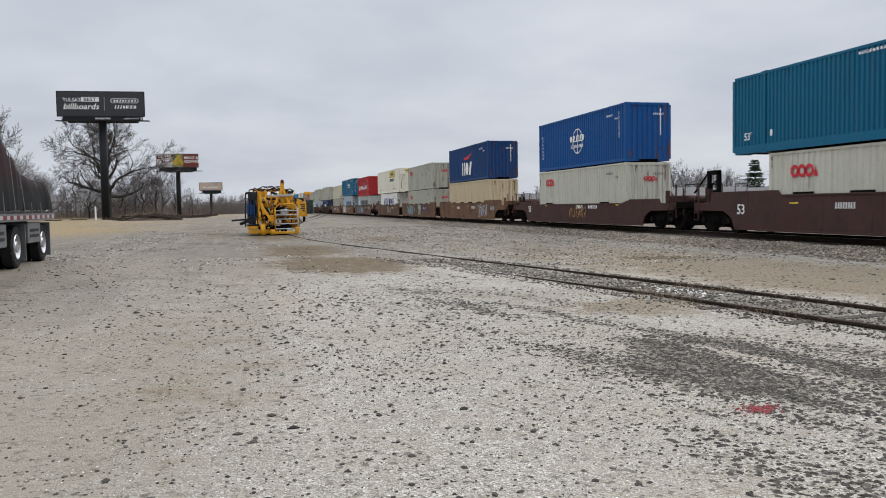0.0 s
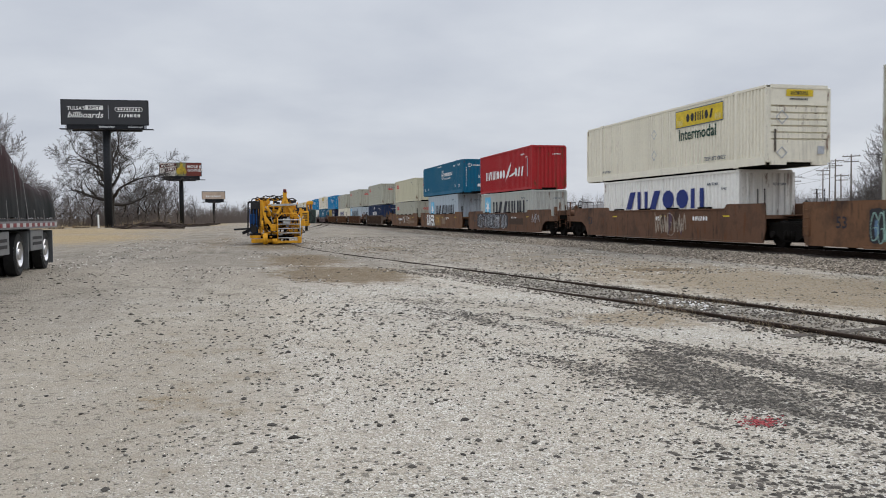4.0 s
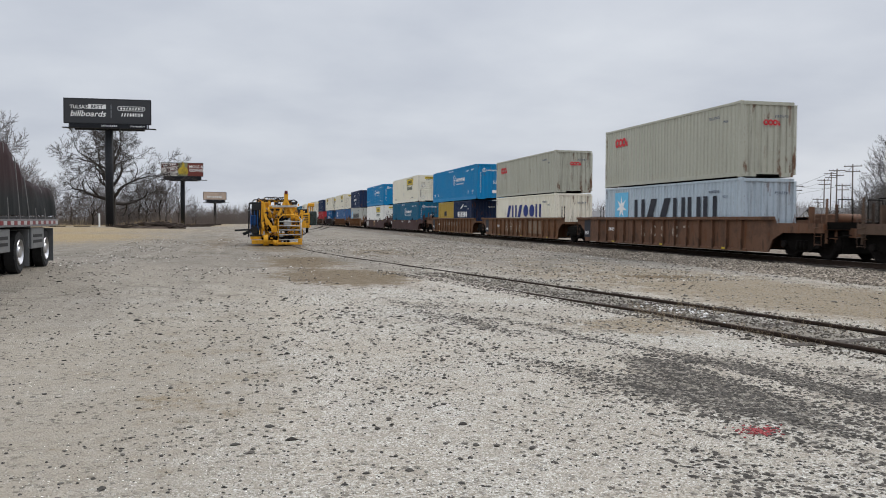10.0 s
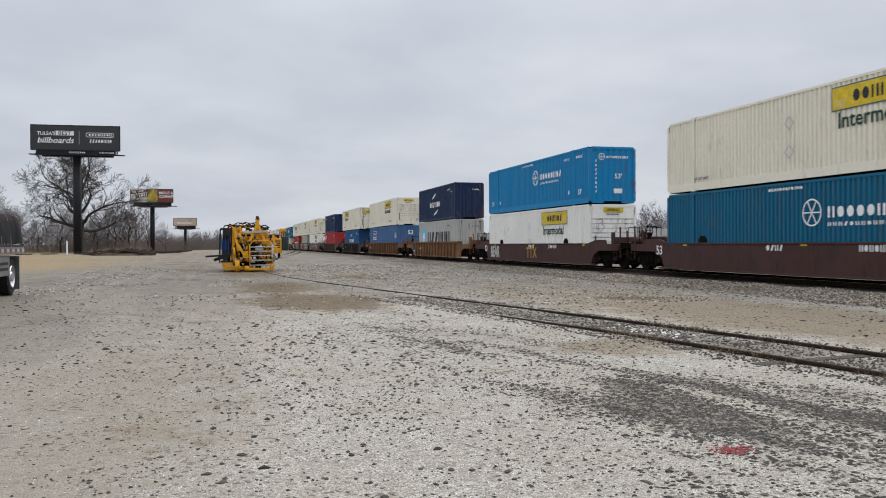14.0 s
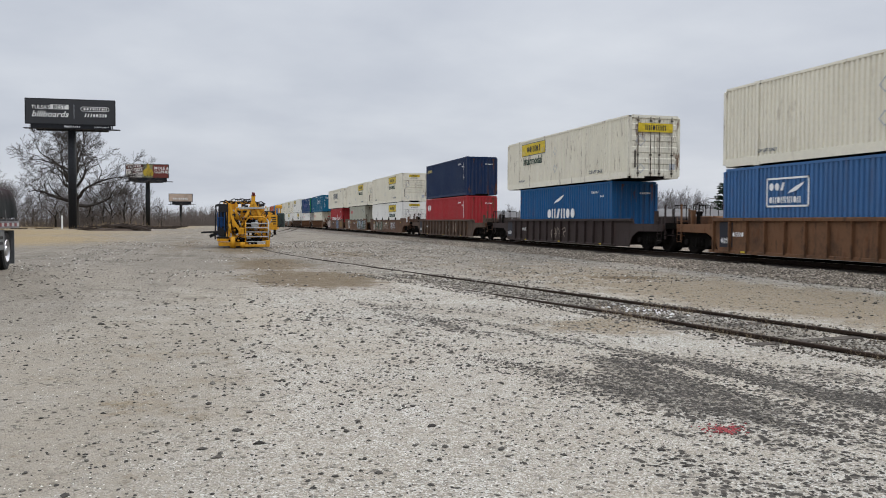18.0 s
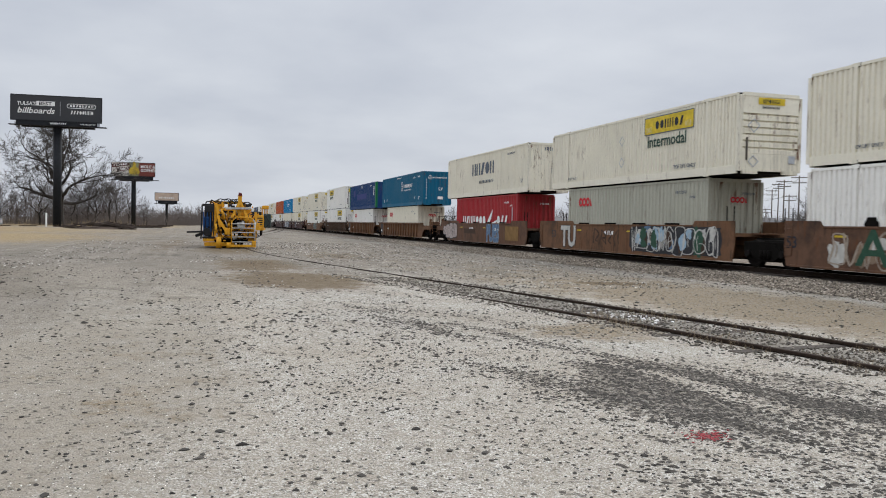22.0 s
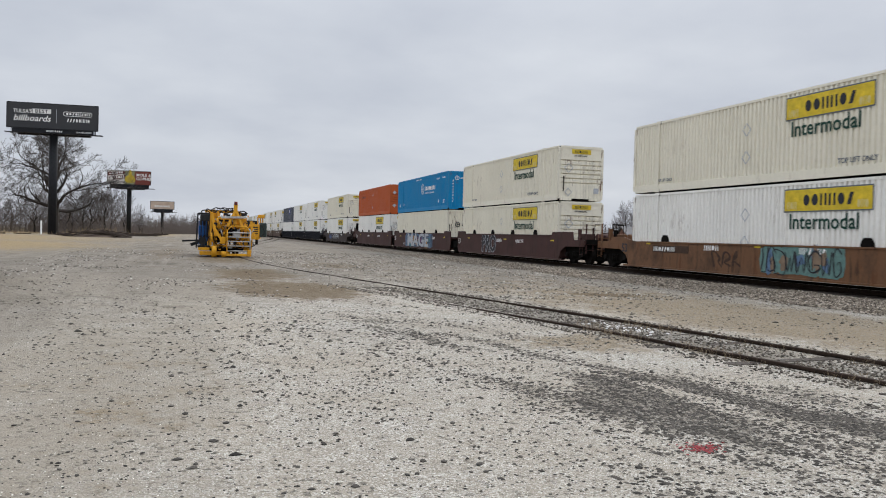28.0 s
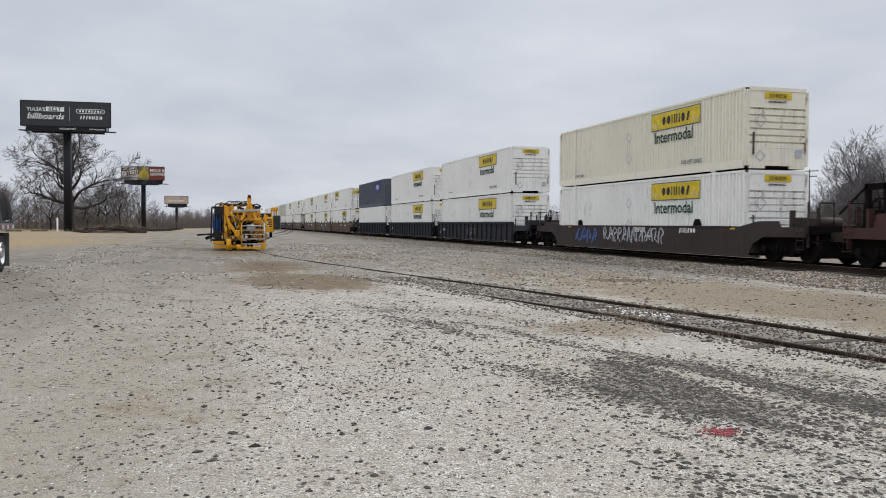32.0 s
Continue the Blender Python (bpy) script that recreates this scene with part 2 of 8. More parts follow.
def siding_curve(y):
    ys, xs = [p[0] for p in SIDING], [p[1] for p in SIDING]
    i = max(0, min(len(ys) - 2, int(np.searchsorted(ys, y)) - 1))
    y0, y1 = ys[i], ys[i + 1]
    u = (y - y0) / (y1 - y0)
    m0 = (xs[i + 1] - xs[max(i - 1, 0)]) / (ys[i + 1] - ys[max(i - 1, 0)])
    m1 = (xs[min(i + 2, len(xs) - 1)] - xs[i]) / (ys[min(i + 2, len(ys) - 1)] - ys[i])
    h = y1 - y0
    return ((2 * u ** 3 - 3 * u * u + 1) * xs[i] + (u ** 3 - 2 * u * u + u) * h * m0 + (3 * u * u - 2 * u ** 3) * xs[i + 1] + (u ** 3 - u * u) * h * m1)


SIDING_STEPS = [siding_curve(-60 + 0.5 * i) for i in range(571)]


def siding_x(y):
    u = (y + 60) * 2
    i = max(0, min(569, int(u)))
    return SIDING_STEPS[i] + (SIDING_STEPS[i + 1] - SIDING_STEPS[i]) * (u - i)


def bump(x, y, cx, cy, rx, ry):
    return math.exp(-((x - cx) / rx) ** 2 - ((y - cy) / ry) ** 2)


def step_up(v, at, soft):
    return 0.5 + 0.5 * math.tanh((v - at) / soft)


def land(x, y):
    """Height of the ground."""
    z = 0.31 * bump(x, y, -7.0, 24.0, 5.5, 9.0)
    z += 0.35 * bump(x, y, -22, 150, 14, 25) * 0.4
    near = math.exp(-(x * x + y * y) / 2500.0)
    z += near * (0.035 * noise.noise(Vector((x * 0.35, y * 0.35, 3.1))) + 0.012 * noise.noise(Vector((x * 1.7, y * 1.7, 7.7))))
    return z


def ground_material():
    n = Nodes("yard_ground")
    w = n.place(source="World")
    zone = n.add("ShaderNodeVertexColor")
    zone.layer_name = "zone"
    sep = n.add("ShaderNodeSeparateColor")
    n.link(zone.outputs[0], sep.inputs[0])
    wob = n.noise(w, 0.9, 6.0, 0.65)
    wob2 = n.noise(w, 4.5, 5.0, 0.65)
    jit = n.math("ADD", n.math("MULTIPLY", n.math("SUBTRACT", wob, 0.5), 1.3), n.math("MULTIPLY", n.math("SUBTRACT", wob2, 0.5), 1.1))

    def mask(channel):
        # the mask's edge is broken up by the noise, and nothing shows where the mask is nil
        raw = sep.outputs[channel]
        return n.math("MULTIPLY", n.grey(n.math("ADD", raw, jit), 0.36, 0.66), n.grey(raw, 0.03, 0.22))
    vor = n.add("ShaderNodeTexVoronoi", Scale=80.0, Randomness=1.0)
    n.link(w, vor.inputs["Vector"])
    vor2 = n.add("ShaderNodeTexVoronoi", Scale=26.0, Randomness=1.0)
    n.link(w, vor2.inputs["Vector"])
    gap = n.add("ShaderNodeTexVoronoi", Scale=34.0, Randomness=1.0)
    gap.feature = "DISTANCE_TO_EDGE"
    n.link(w, gap.inputs["Vector"])
    grain = n.noise(w, 140.0, 3.0, 0.7)
    mid = n.noise(w, 14.0, 6.0, 0.72)
    low = n.noise(w, 3.4, 6.0, 0.7)
    big = n.noise(w, 0.55, 5.0, 0.6)
    chip = n.add("ShaderNodeSeparateColor")
    n.link(vor.outputs["Color"], chip.inputs[0])
    chip2 = n.add("ShaderNodeSeparateColor")
    n.link(vor2.outputs["Color"], chip2.inputs[0])
    wear = n.add("ShaderNodeVertexColor")
    wear.layer_name = "wear"
    use = n.add("ShaderNodeSeparateColor")
    n.link(wear.outputs[0], use.inputs[0])
    # pale limestone chips in greyish-buff fines
    col = n.ramp(chip.outputs[0], [(0.0, (0.13, 0.116, 0.096)), (0.2, (0.285, 0.258, 0.215)), (0.6, (0.45, 0.420, 0.365)), (1.0, (0.74, 0.73, 0.69))])
    col = n.mix(n.grey(mid, 0.42, 0.66, 0.0, 0.55), col, (0.310, 0.278, 0.226))
    col = n.mix(n.grey(low, 0.48, 0.62, 0.0, 0.4), col, (0.261, 0.230, 0.184))
    col = n.mix(n.grey(gap.outputs["Distance"], 0.07, 0.0, 0.0, 0.16), col, (0.094, 0.079, 0.065))
    col = n.mix(n.grey(big, 0.38, 0.62, 0.0, 0.42), col, (0.336, 0.291, 0.229))
    big2 = n.noise(n.place((1.0, 0.45, 1.0), "World"), 0.23, 4.0, 0.6)
    col = n.mix(n.grey(big2, 0.45, 0.68, 0.0, 0.42), col, (0.342, 0.291, 0.222))
    # fines ground down by wheels, warmer and smoother
    fines = n.mix(n.grey(mid, 0.36, 0.64), (0.224, 0.197, 0.157), (0.329, 0.293, 0.239))
    fines = n.mix(n.grey(chip.outputs[1], 0.82, 0.9, 0, 0.5), fines, (0.162, 0.144, 0.120))
    fines = n.mix(n.grey(low, 0.4, 0.62, 0.0, 0.45), fines, (0.310, 0.269, 0.211))
    col = n.mix(n.math("MULTIPLY", n.grey(n.math("ADD", use.outputs[0], n.math("MULTIPLY", jit, 0.7)), 0.25, 0.75), 0.85), col, fines)
    # long dirt smears; far off, this tone also paints in shade between stones
    smear = n.noise(n.place((1.6, 0.22, 1.0), "World"), 0.55, 5.0, 0.65)
    dirt = n.mix(n.grey(mid, 0.35, 0.65), (0.128, 0.112, 0.092), (0.252, 0.224, 0.187))
    col = n.mix(n.math("MULTIPLY", n.grey(n.math("ADD", use.outputs[1], n.math("MULTIPLY", n.math("SUBTRACT", smear, 0.5), 1.6)), 0.15, 0.85), 0.85), col, dirt)
    # damp patches and old wheel marks in the far yard
    damp = n.math("MULTIPLY", n.grey(n.noise(n.place((1.0, 0.5, 1.0), "World"), 0.34, 6.0, 0.7), 0.50, 0.64), n.grey(use.outputs[1], 0.35, 0.8, 0.0, 0.55))
    col = n.mix(damp, col, (0.085, 0.074, 0.060))
    marks = n.math("MULTIPLY", n.grey(n.noise(n.place((1.5, 0.035, 1.0), "World"), 1.1, 3.0, 0.6), 0.56, 0.64), n.grey(use.outputs[1], 0.25, 0.7, 0.0, 0.4))
    col = n.mix(marks, col, (0.30, 0.272, 0.232))
    # scattered dark chips
    dark = n.math("MULTIPLY", n.grey(chip2.outputs[1], 0.88, 0.91), n.grey(n.noise(w, 1.1, 4.0), 0.36, 0.60))
    col = n.mix(n.math("MULTIPLY", dark, 0.6), col, (0.041, 0.036, 0.031))
    # tan dirt and dead grass
    tan = n.mix(n.grey(mid, 0.35, 0.65), (0.166, 0.127, 0.080), (0.298, 0.238, 0.160))
    tan = n.mix(n.math("MULTIPLY", n.grey(chip2.outputs[0], 0.72, 0.8), 0.7), tan, (0.230, 0.214, 0.182))
    tan = n.mix(n.math("MULTIPLY", dark, 0.7), tan, (0.047, 0.041, 0.032))
    col = n.mix(n.math("MULTIPLY", mask(1), 0.85), col, tan)
    # dead grass
    straw = n.mix(n.grey(mid, 0.35, 0.65), (0.19, 0.138, 0.070), (0.36, 0.275, 0.155))
    grass = n.math("MULTIPLY", n.grey(n.math("ADD", zone.outputs["Alpha"], jit), 0.30, 0.70), n.grey(zone.outputs["Alpha"], 0.03, 0.25))
    col = n.mix(n.math("MULTIPLY", grass, 0.9), col, straw)
    # dark stony cinder
    cin = n.mix(n.grey(chip2.outputs[0], 0, 1), (0.034, 0.029, 0.023), (0.114, 0.101, 0.081))
    col = n.mix(n.math("MULTIPLY", mask(0), 0.50), col, cin)
    # brown mud
    mud = n.mix(n.grey(mid, 0.3, 0.7), (0.098, 0.069, 0.039), (0.165, 0.122, 0.073))
    col = n.mix(n.math("MULTIPLY", mask(2), n.grey(low, 0.35, 0.65, 0.72, 1.0)), col, mud)
    hgt = n.math("ADD", n.math("MULTIPLY", n.grey(gap.outputs["Distance"], 0.0, 0.25), 0.8), n.math("ADD", n.math("MULTIPLY", vor2.outputs["Distance"], -0.4), n.math("MULTIPLY", grain, 0.5)))
    n.bump(hgt, 0.7, 0.02)
    return n.done(col, 0.95, 0.0, 0.12)


GROUND_MAT = ground_material()


def spaced(stops):
    out = []
    for (a, b, k) in stops:
        out += [a + (b - a) * i / k for i in range(k)]
    return out + [stops[-1][1]]


def streak(x, y):
    """Dark stony cinder in a long streak across the yard."""
    if not -9.0 < y < 19.0:
        return 0.0
    mid_x = 5.0 - 0.008 * (y - 5) * abs(y - 5) - 0.09 * (y - 5)
    half = 1.30 - 0.065 * (y - 5)
    lane = noise.noise(Vector(((x + 0.22 * y) * 1.5, y * 0.35, 6.0))) + 0.5 * noise.noise(Vector(((x + 0.22 * y) * 4.0, y * 0.9, 2.0)))
    u = abs(x - mid_x) / max(0.3, half)
    return max(0.0, (0.74 - 0.065 * max(0, y - 7) - 0.06 * max(0, 4 - y)) * (1 - step_up(u, 0.85, 0.85)) + 0.95 * lane * math.exp(-(u * 0.6) ** 2) - 0.06)


def wear_at(x, y):
    """How far wheels have ground the gravel down, and how much dirt and painted stone shade darken it."""
    n1 = noise.noise(Vector((x * 0.28 + 5, y * 0.16, 1.0)))
    a = 0.75 * (1 - step_up(x - 0.05 * y, -0.1, 0.9)) + 0.4 * n1
    a = max(a, 0.5 * bump(x, y, 4.5, 13.5, 2.0, 2.5), 0.35 * step_up(x - siding_x(max(-60, min(224, y))), 1.2, 0.5))
    # rises with distance: shade between stones, seen at a grazing angle, as colour
    b = 0.90 * step_up(y, 24, 7) + 0.35 * bump(x, y, -3.5, 17, 4, 5) + 0.25 * bump(x, y, 12.0, 17, 3.5, 9)
    return min(1.0, max(0.0, a)), b, 0.0, 1.0


def zone_at(x, y):
    sx = siding_x(max(-60, min(224, y)))
    d = x - sx
    # cinder within the siding, and streaks of it that cross the yard
    r = 1.05 * math.exp(-((d + 0.05) / 0.75) ** 2) * (0.35 + 0.65 * bump(x, y, 7.5, 15, 5, 9))
    r = max(r, streak(x, y))
    r = max(r, 0.50 * bump(x, y, -5.6, 16.5, 3.2, 3.6), 0.34 * bump(x, y, -1.0, 19.0, 4.0, 4.0))
    g = (0.36 + 0.55 * bump(x, y, 12.5, 15, 6, 10)) * step_up(d, 1.5, 0.9) * (1 - step_up(x, 14.6, 1.2)) if y < 200 else 0
    g = max(g, 0.85 * bump(x, y, 6.0, 11.8, 1.5, 1.3))
    if x > 24:
        g = max(g, 0.45)
        r = max(r, 0.6)
    if y > 165:
        g = max(g, 0.5)
    g = max(g, 0.42 * bump(x, y, -2.6, 4.6, 1.8, 2.2), 0.36 * bump(x, y, -0.6, 9, 1.5, 6))
    b = max(1.2 * bump(x, y, 2.6, 23.0, 2.0, 3.8), 0.85 * bump(x, y, 2.0, 31, 2.0, 7.0), 1.25 * bump(x, y, 11.6, 21.8, 1.2, 0.9), 0.8 * bump(x, y, 1.6, 48, 2.2, 9), 0.6 * bump(x, y, 6.3, 40, 2.5, 6))
    b = max(b, 0.5 * bump(x, y, -1.8, 60, 2, 30))
    return r, g, b


def straw_at(x, y):
    a = max(0.95 * bump(x, y, -19, 74, 13, 26), 0.9 * bump(x, y, -38, 115, 34, 45), 0.7 * step_up(y, 170, 12) * (1 - step_up(x, -4, 4)))
    return max(a, 0.45 * step_up(x, 36, 4) * step_up(y, 10, 10))


def make_ground():
    xs = spaced([(-3000, -400, 6), (-400, -80, 16), (-80, -20, 30), (-20, -8, 36), (-8, 15, 130), (15, 40, 25), (40, 120, 16), (120, 500, 10), (500, 3000, 6)])
    ys = spaced([(-3000, -300, 5), (-300, -40, 10), (-40, 1, 20), (1, 14, 100), (14, 40, 110), (40, 90, 70), (90, 220, 45), (220, 500, 14), (500, 3500, 8)])
    v = [(x, y, land(x, y)) for y in ys for x in xs]
    k = len(xs)
    f = [(j * k + i, j * k + i + 1, (j + 1) * k + i + 1, (j + 1) * k + i) for j in range(len(ys) - 1) for i in range(k - 1)]
    me = bpy.data.meshes.new("ground")
    me.from_pydata(v, [], f)
    me.polygons.foreach_set("use_smooth", [True] * len(f))
    me.materials.append(GROUND_MAT)
    ca = me.color_attributes.new("zone", "FLOAT_COLOR", "POINT")
    ca.data.foreach_set("color", [c for x, y, z in v for c in (*zone_at(x, y), straw_at(x, y))])
    cb = me.color_attributes.new("wear", "FLOAT_COLOR", "POINT")
    cb.data.foreach_set("color", [c for x, y, z in v for c in wear_at(x, y)])
    return tagged(new("ground", me), "pale crushed-limestone yard with dirt patches", "ground", kind="structure")


ground = make_ground()

RAIL_MAT = plain("rusty_rail_steel", (0.034, 0.023, 0.017), 0.85, 0.0, 0.4, 14.0, 0.0, 0.1)
RAIL_SHINE = plain("worn_rail_head", (0.30, 0.28, 0.26), 0.3, 0.9, 0.15, 5.0)
TIE_MAT = plain("creosoted_tie", (0.055, 0.045, 0.037), 0.9, 0.0, 0.4, 9.0, 0.4)


def rail_section():
    return [(-0.07, 0.0), (0.07, 0.0), (0.07, 0.012), (0.012, 0.035), (0.012, 0.115), (0.036, 0.125), (0.036, 0.155), (0.028, 0.162),
            (-0.028, 0.162), (-0.036, 0.155), (-0.036, 0.125), (-0.012, 0.115), (-0.012, 0.035), (-0.07, 0.012)]


def rail_along(name, path, mat, parent, label=""):
    g = Geo()
    sec = rail_section()
    k = len(sec)
    rings = []
    for i, p in enumerate(path):
        a, b = Vector(path[max(i - 1, 0)]), Vector(path[min(i + 1, len(path) - 1)])
        d = (b - a).normalized()
        side_ = Vector((d.y, -d.x, 0))
        rings.append([Vector(p) + side_ * u + Vector((0, 0, w)) for u, w in sec])
    v = [q for ring in rings for q in ring]
    f = [(i * k + j, i * k + (j + 1) % k, (i + 1) * k + (j + 1) % k, (i + 1) * k + j) for i in range(len(rings) - 1) for j in range(k)]
    f += [tuple(range(k)), tuple(reversed(range((len(rings) - 1) * k, len(rings) * k)))]
    g.face_set(v, f)
    return part(name, g.mesh(name, mat), parent, label)


def make_tracks():
    main = thing("main_track", "straight main-line railway track on a ballast bed", "railway track", pose(0, 0, 0), kind="structure")
    for x in (TRACK_X - 0.752, TRACK_X + 0.752):
        piece("worn_head", RAIL_SHINE, main, lambda g: g.box(x - 0.03, x + 0.03, -150, 1200, RAIL_TOP - 0.003, RAIL_TOP + 0.002), "bright worn rail head")
        rail_along("rail", [(x, y, RAIL_TOP - 0.162) for y in (-150, 0, 150, 400, 1200)], RAIL_MAT, main)
    tie = stored("tie", lambda g: g.box(-1.3, 1.3, -0.115, 0.115, -0.14, 0.0, 0.012), TIE_MAT)
    for i in range(100):
        part("tie", tie, main, at=pose(TRACK_X + random.uniform(-0.03, 0.03), 2 + i * 0.53, RAIL_TOP - 0.162, 0, 0, random.uniform(-0.8, 0.8)))
    side_track = thing("siding_track", "rusty siding track sunk in the gravel", "railway track", pose(0, 0, 0), kind="structure")
    ys = [y for y in range(-40, 226, 2)]
    for off in (-0.752, 0.752):
        pts = []
        for y in ys:
            m = (siding_x(min(224.5, y + 0.5)) - siding_x(y - 0.5))
            nrm = Vector((1, -m, 0)).normalized()
            lift = max(0.0, min(1.0, (y - 120) / 90)) * (RAIL_TOP - 0.162 + 0.075)
            sunk = -0.10 - 0.03 * step_up(y, 17, 4) - (0.026 * step_up(y, 14.5, 1.5) * (1 - step_up(y, 50, 2)) + 0.014 * step_up(y, 23, 2.5) * (1 - step_up(y, 50, 2)) if off < 0 else 0.012 * step_up(y, 30, 5))
            pts.append((siding_x(y) + nrm.x * off, y + nrm.y * off, sunk + lift))
        rail_along("rail", pts, RAIL_MAT, side_track, "rusty rail sunk in gravel")
    for i in range(30):
        y = 4 + i * 0.56
        m = siding_x(y + 0.5) - siding_x(y - 0.5)
        part("tie", tie, side_track, at=pose(siding_x(y) + random.uniform(-0.05, 0.05), y, random.uniform(-0.035, 0.012), 0, 0, -math.degrees(math.atan(m)) + random.uniform(-2, 2)))


def ballast_height(x):
    d = x - TRACK_X
    top = RAIL_TOP - 0.19
    if d > 0:
        d = max(0.0, d - 6.5)
    d = abs(d)
    if d < 1.75:
        return top
    if d < 3.9:
        return top * (1 - (d - 1.75) / 2.15) + 0.0
    return -0.05


def make_ballast():
    n = Nodes("grey_ballast_bed")
    w = n.place(source="World")
    vor = n.add("ShaderNodeTexVoronoi", Scale=17.0)
    n.link(w, vor.inputs["Vector"])
    sep = n.add("ShaderNodeSeparateColor")
    n.link(vor.outputs["Color"], sep.inputs[0])
    col = n.ramp(sep.outputs[0], [(0.0, (0.06262, 0.0495, 0.03834)), (0.5, (0.1667, 0.1356, 0.1057)), (1.0, (0.303, 0.2594, 0.2104))])
    col = n.mix(n.grey(n.noise(w, 0.7, 4.0), 0.4, 0.7, 0, 0.5), col, (0.1919, 0.1535, 0.1169))
    # the stone is much darker between the rails and close beside them
    sx_ = n.add("ShaderNodeSeparateXYZ")
    n.link(w, sx_.inputs[0])
    off = n.math("ADD", n.math("ABSOLUTE", n.math("SUBTRACT", sx_.outputs[0], TRACK_X), 0.0), n.math("MULTIPLY", n.math("SUBTRACT", n.noise(w, 1.3, 4.0), 0.5), 0.9))
    col = n.mix(n.grey(off, 1.9, 1.45, 0.0, 0.85), col, (0.02222, 0.01881, 0.01496))
    n.bump(n.math("MULTIPLY", vor.outputs["Distance"], -1.0), 0.9, 0.05)
    mat = n.done(col, 0.9, 0, 0.2)
    xs = [TRACK_X + d for d in (-4.3, -3.9, -3.5, -3.1, -2.7, -2.3, -1.95, -1.7, -1.3, -0.6, 0, 0.6, 1.3, 2.0, 3.0, 4.5, 6.5, 8.2, 9.0, 9.8, 10.6, 11.2)]
    ys = spaced([(-150, 10, 60), (10, 80, 180), (80, 250, 120), (250, 1200, 60)])
    v = []
    for y in ys:
        for x in xs:
            z = ballast_height(x)
            if z > 0:
                z += 0.05 * noise.noise(Vector((x * 0.9, y * 0.6, 1)))
            v.append((x + 0.25 * noise.noise(Vector((3.3, y * 0.35, x))), y, z))
    k = len(xs)
    g = Geo()
    g.face_set(v, [(j * k + i, j * k + i + 1, (j + 1) * k + i + 1, (j + 1) * k + i) for j in range(len(ys) - 1) for i in range(k - 1)], True)
    ob = new("ballast", g.mesh("ballast", mat))
    tagged(ob, "shoulder of grey crushed-rock ballast", "ballast", kind="structure")


def rocks(name, spots, mat, label, category, corners=10, flat=1.0):
    """Many small angular stones in one mesh: spots are (x, y, z, size)."""
    shapes = []
    for s in range(9):
        rnd = random.Random(s)
        base = [(1, 0, 0), (-1, 0, 0), (0, 1, 0), (0, -1, 0), (0, 0, 1), (0, 0, -1), (0.6, 0.6, 0.5), (-0.6, 0.55, 0.5), (0.6, -0.6, 0.5), (-0.55, -0.6, 0.5)]
        pts = [Vector(b) * rnd.uniform(0.7, 1.15) for b in base[:corners]]
        bm = bmesh.new()
        for p in pts:
            bm.verts.new((p.x, p.y, p.z * 0.7))
        bmesh.ops.convex_hull(bm, input=bm.verts)
        bm.verts.index_update()
        shapes.append((np.array([q.co[:] for q in bm.verts]), [[q.index for q in f.verts] for f in bm.faces]))
        bm.free()
    vs, fs, off = [], [], 0
    for x, y, z, size in spots:
        pv, pf = shapes[random.randrange(9)]
        a = random.uniform(0, 6.28)
        c, s = math.cos(a), math.sin(a)
        q = pv * np.array([random.uniform(0.8, 1.4), random.uniform(0.7, 1.1), random.uniform(0.6, 1.0) * flat]) * size
        vs.append(np.stack([q[:, 0] * c - q[:, 1] * s + x, q[:, 0] * s + q[:, 1] * c + y, q[:, 2] + z], 1))
        fs += [tuple(i + off for i in f) for f in pf]
        off += len(pv)
    me = bpy.data.meshes.new(name)
    me.from_pydata(np.concatenate(vs).tolist(), [], fs)
    me.materials.append(mat)
    return tagged(new(name, me), label, category, kind="stuff")


def stone_material(name, stops):
    n = Nodes(name)
    geo = n.add("ShaderNodeNewGeometry")
    col = n.ramp(geo.outputs["Random Per Island"], stops)
    fine = n.noise(n.place(source="World"), 60.0, 3.0)
    col = n.mix(n.grey(fine, 0.3, 0.7, 0, 0.35), col, (0.09, 0.08, 0.07))
    return n.done(col, 0.88, 0, 0.25)


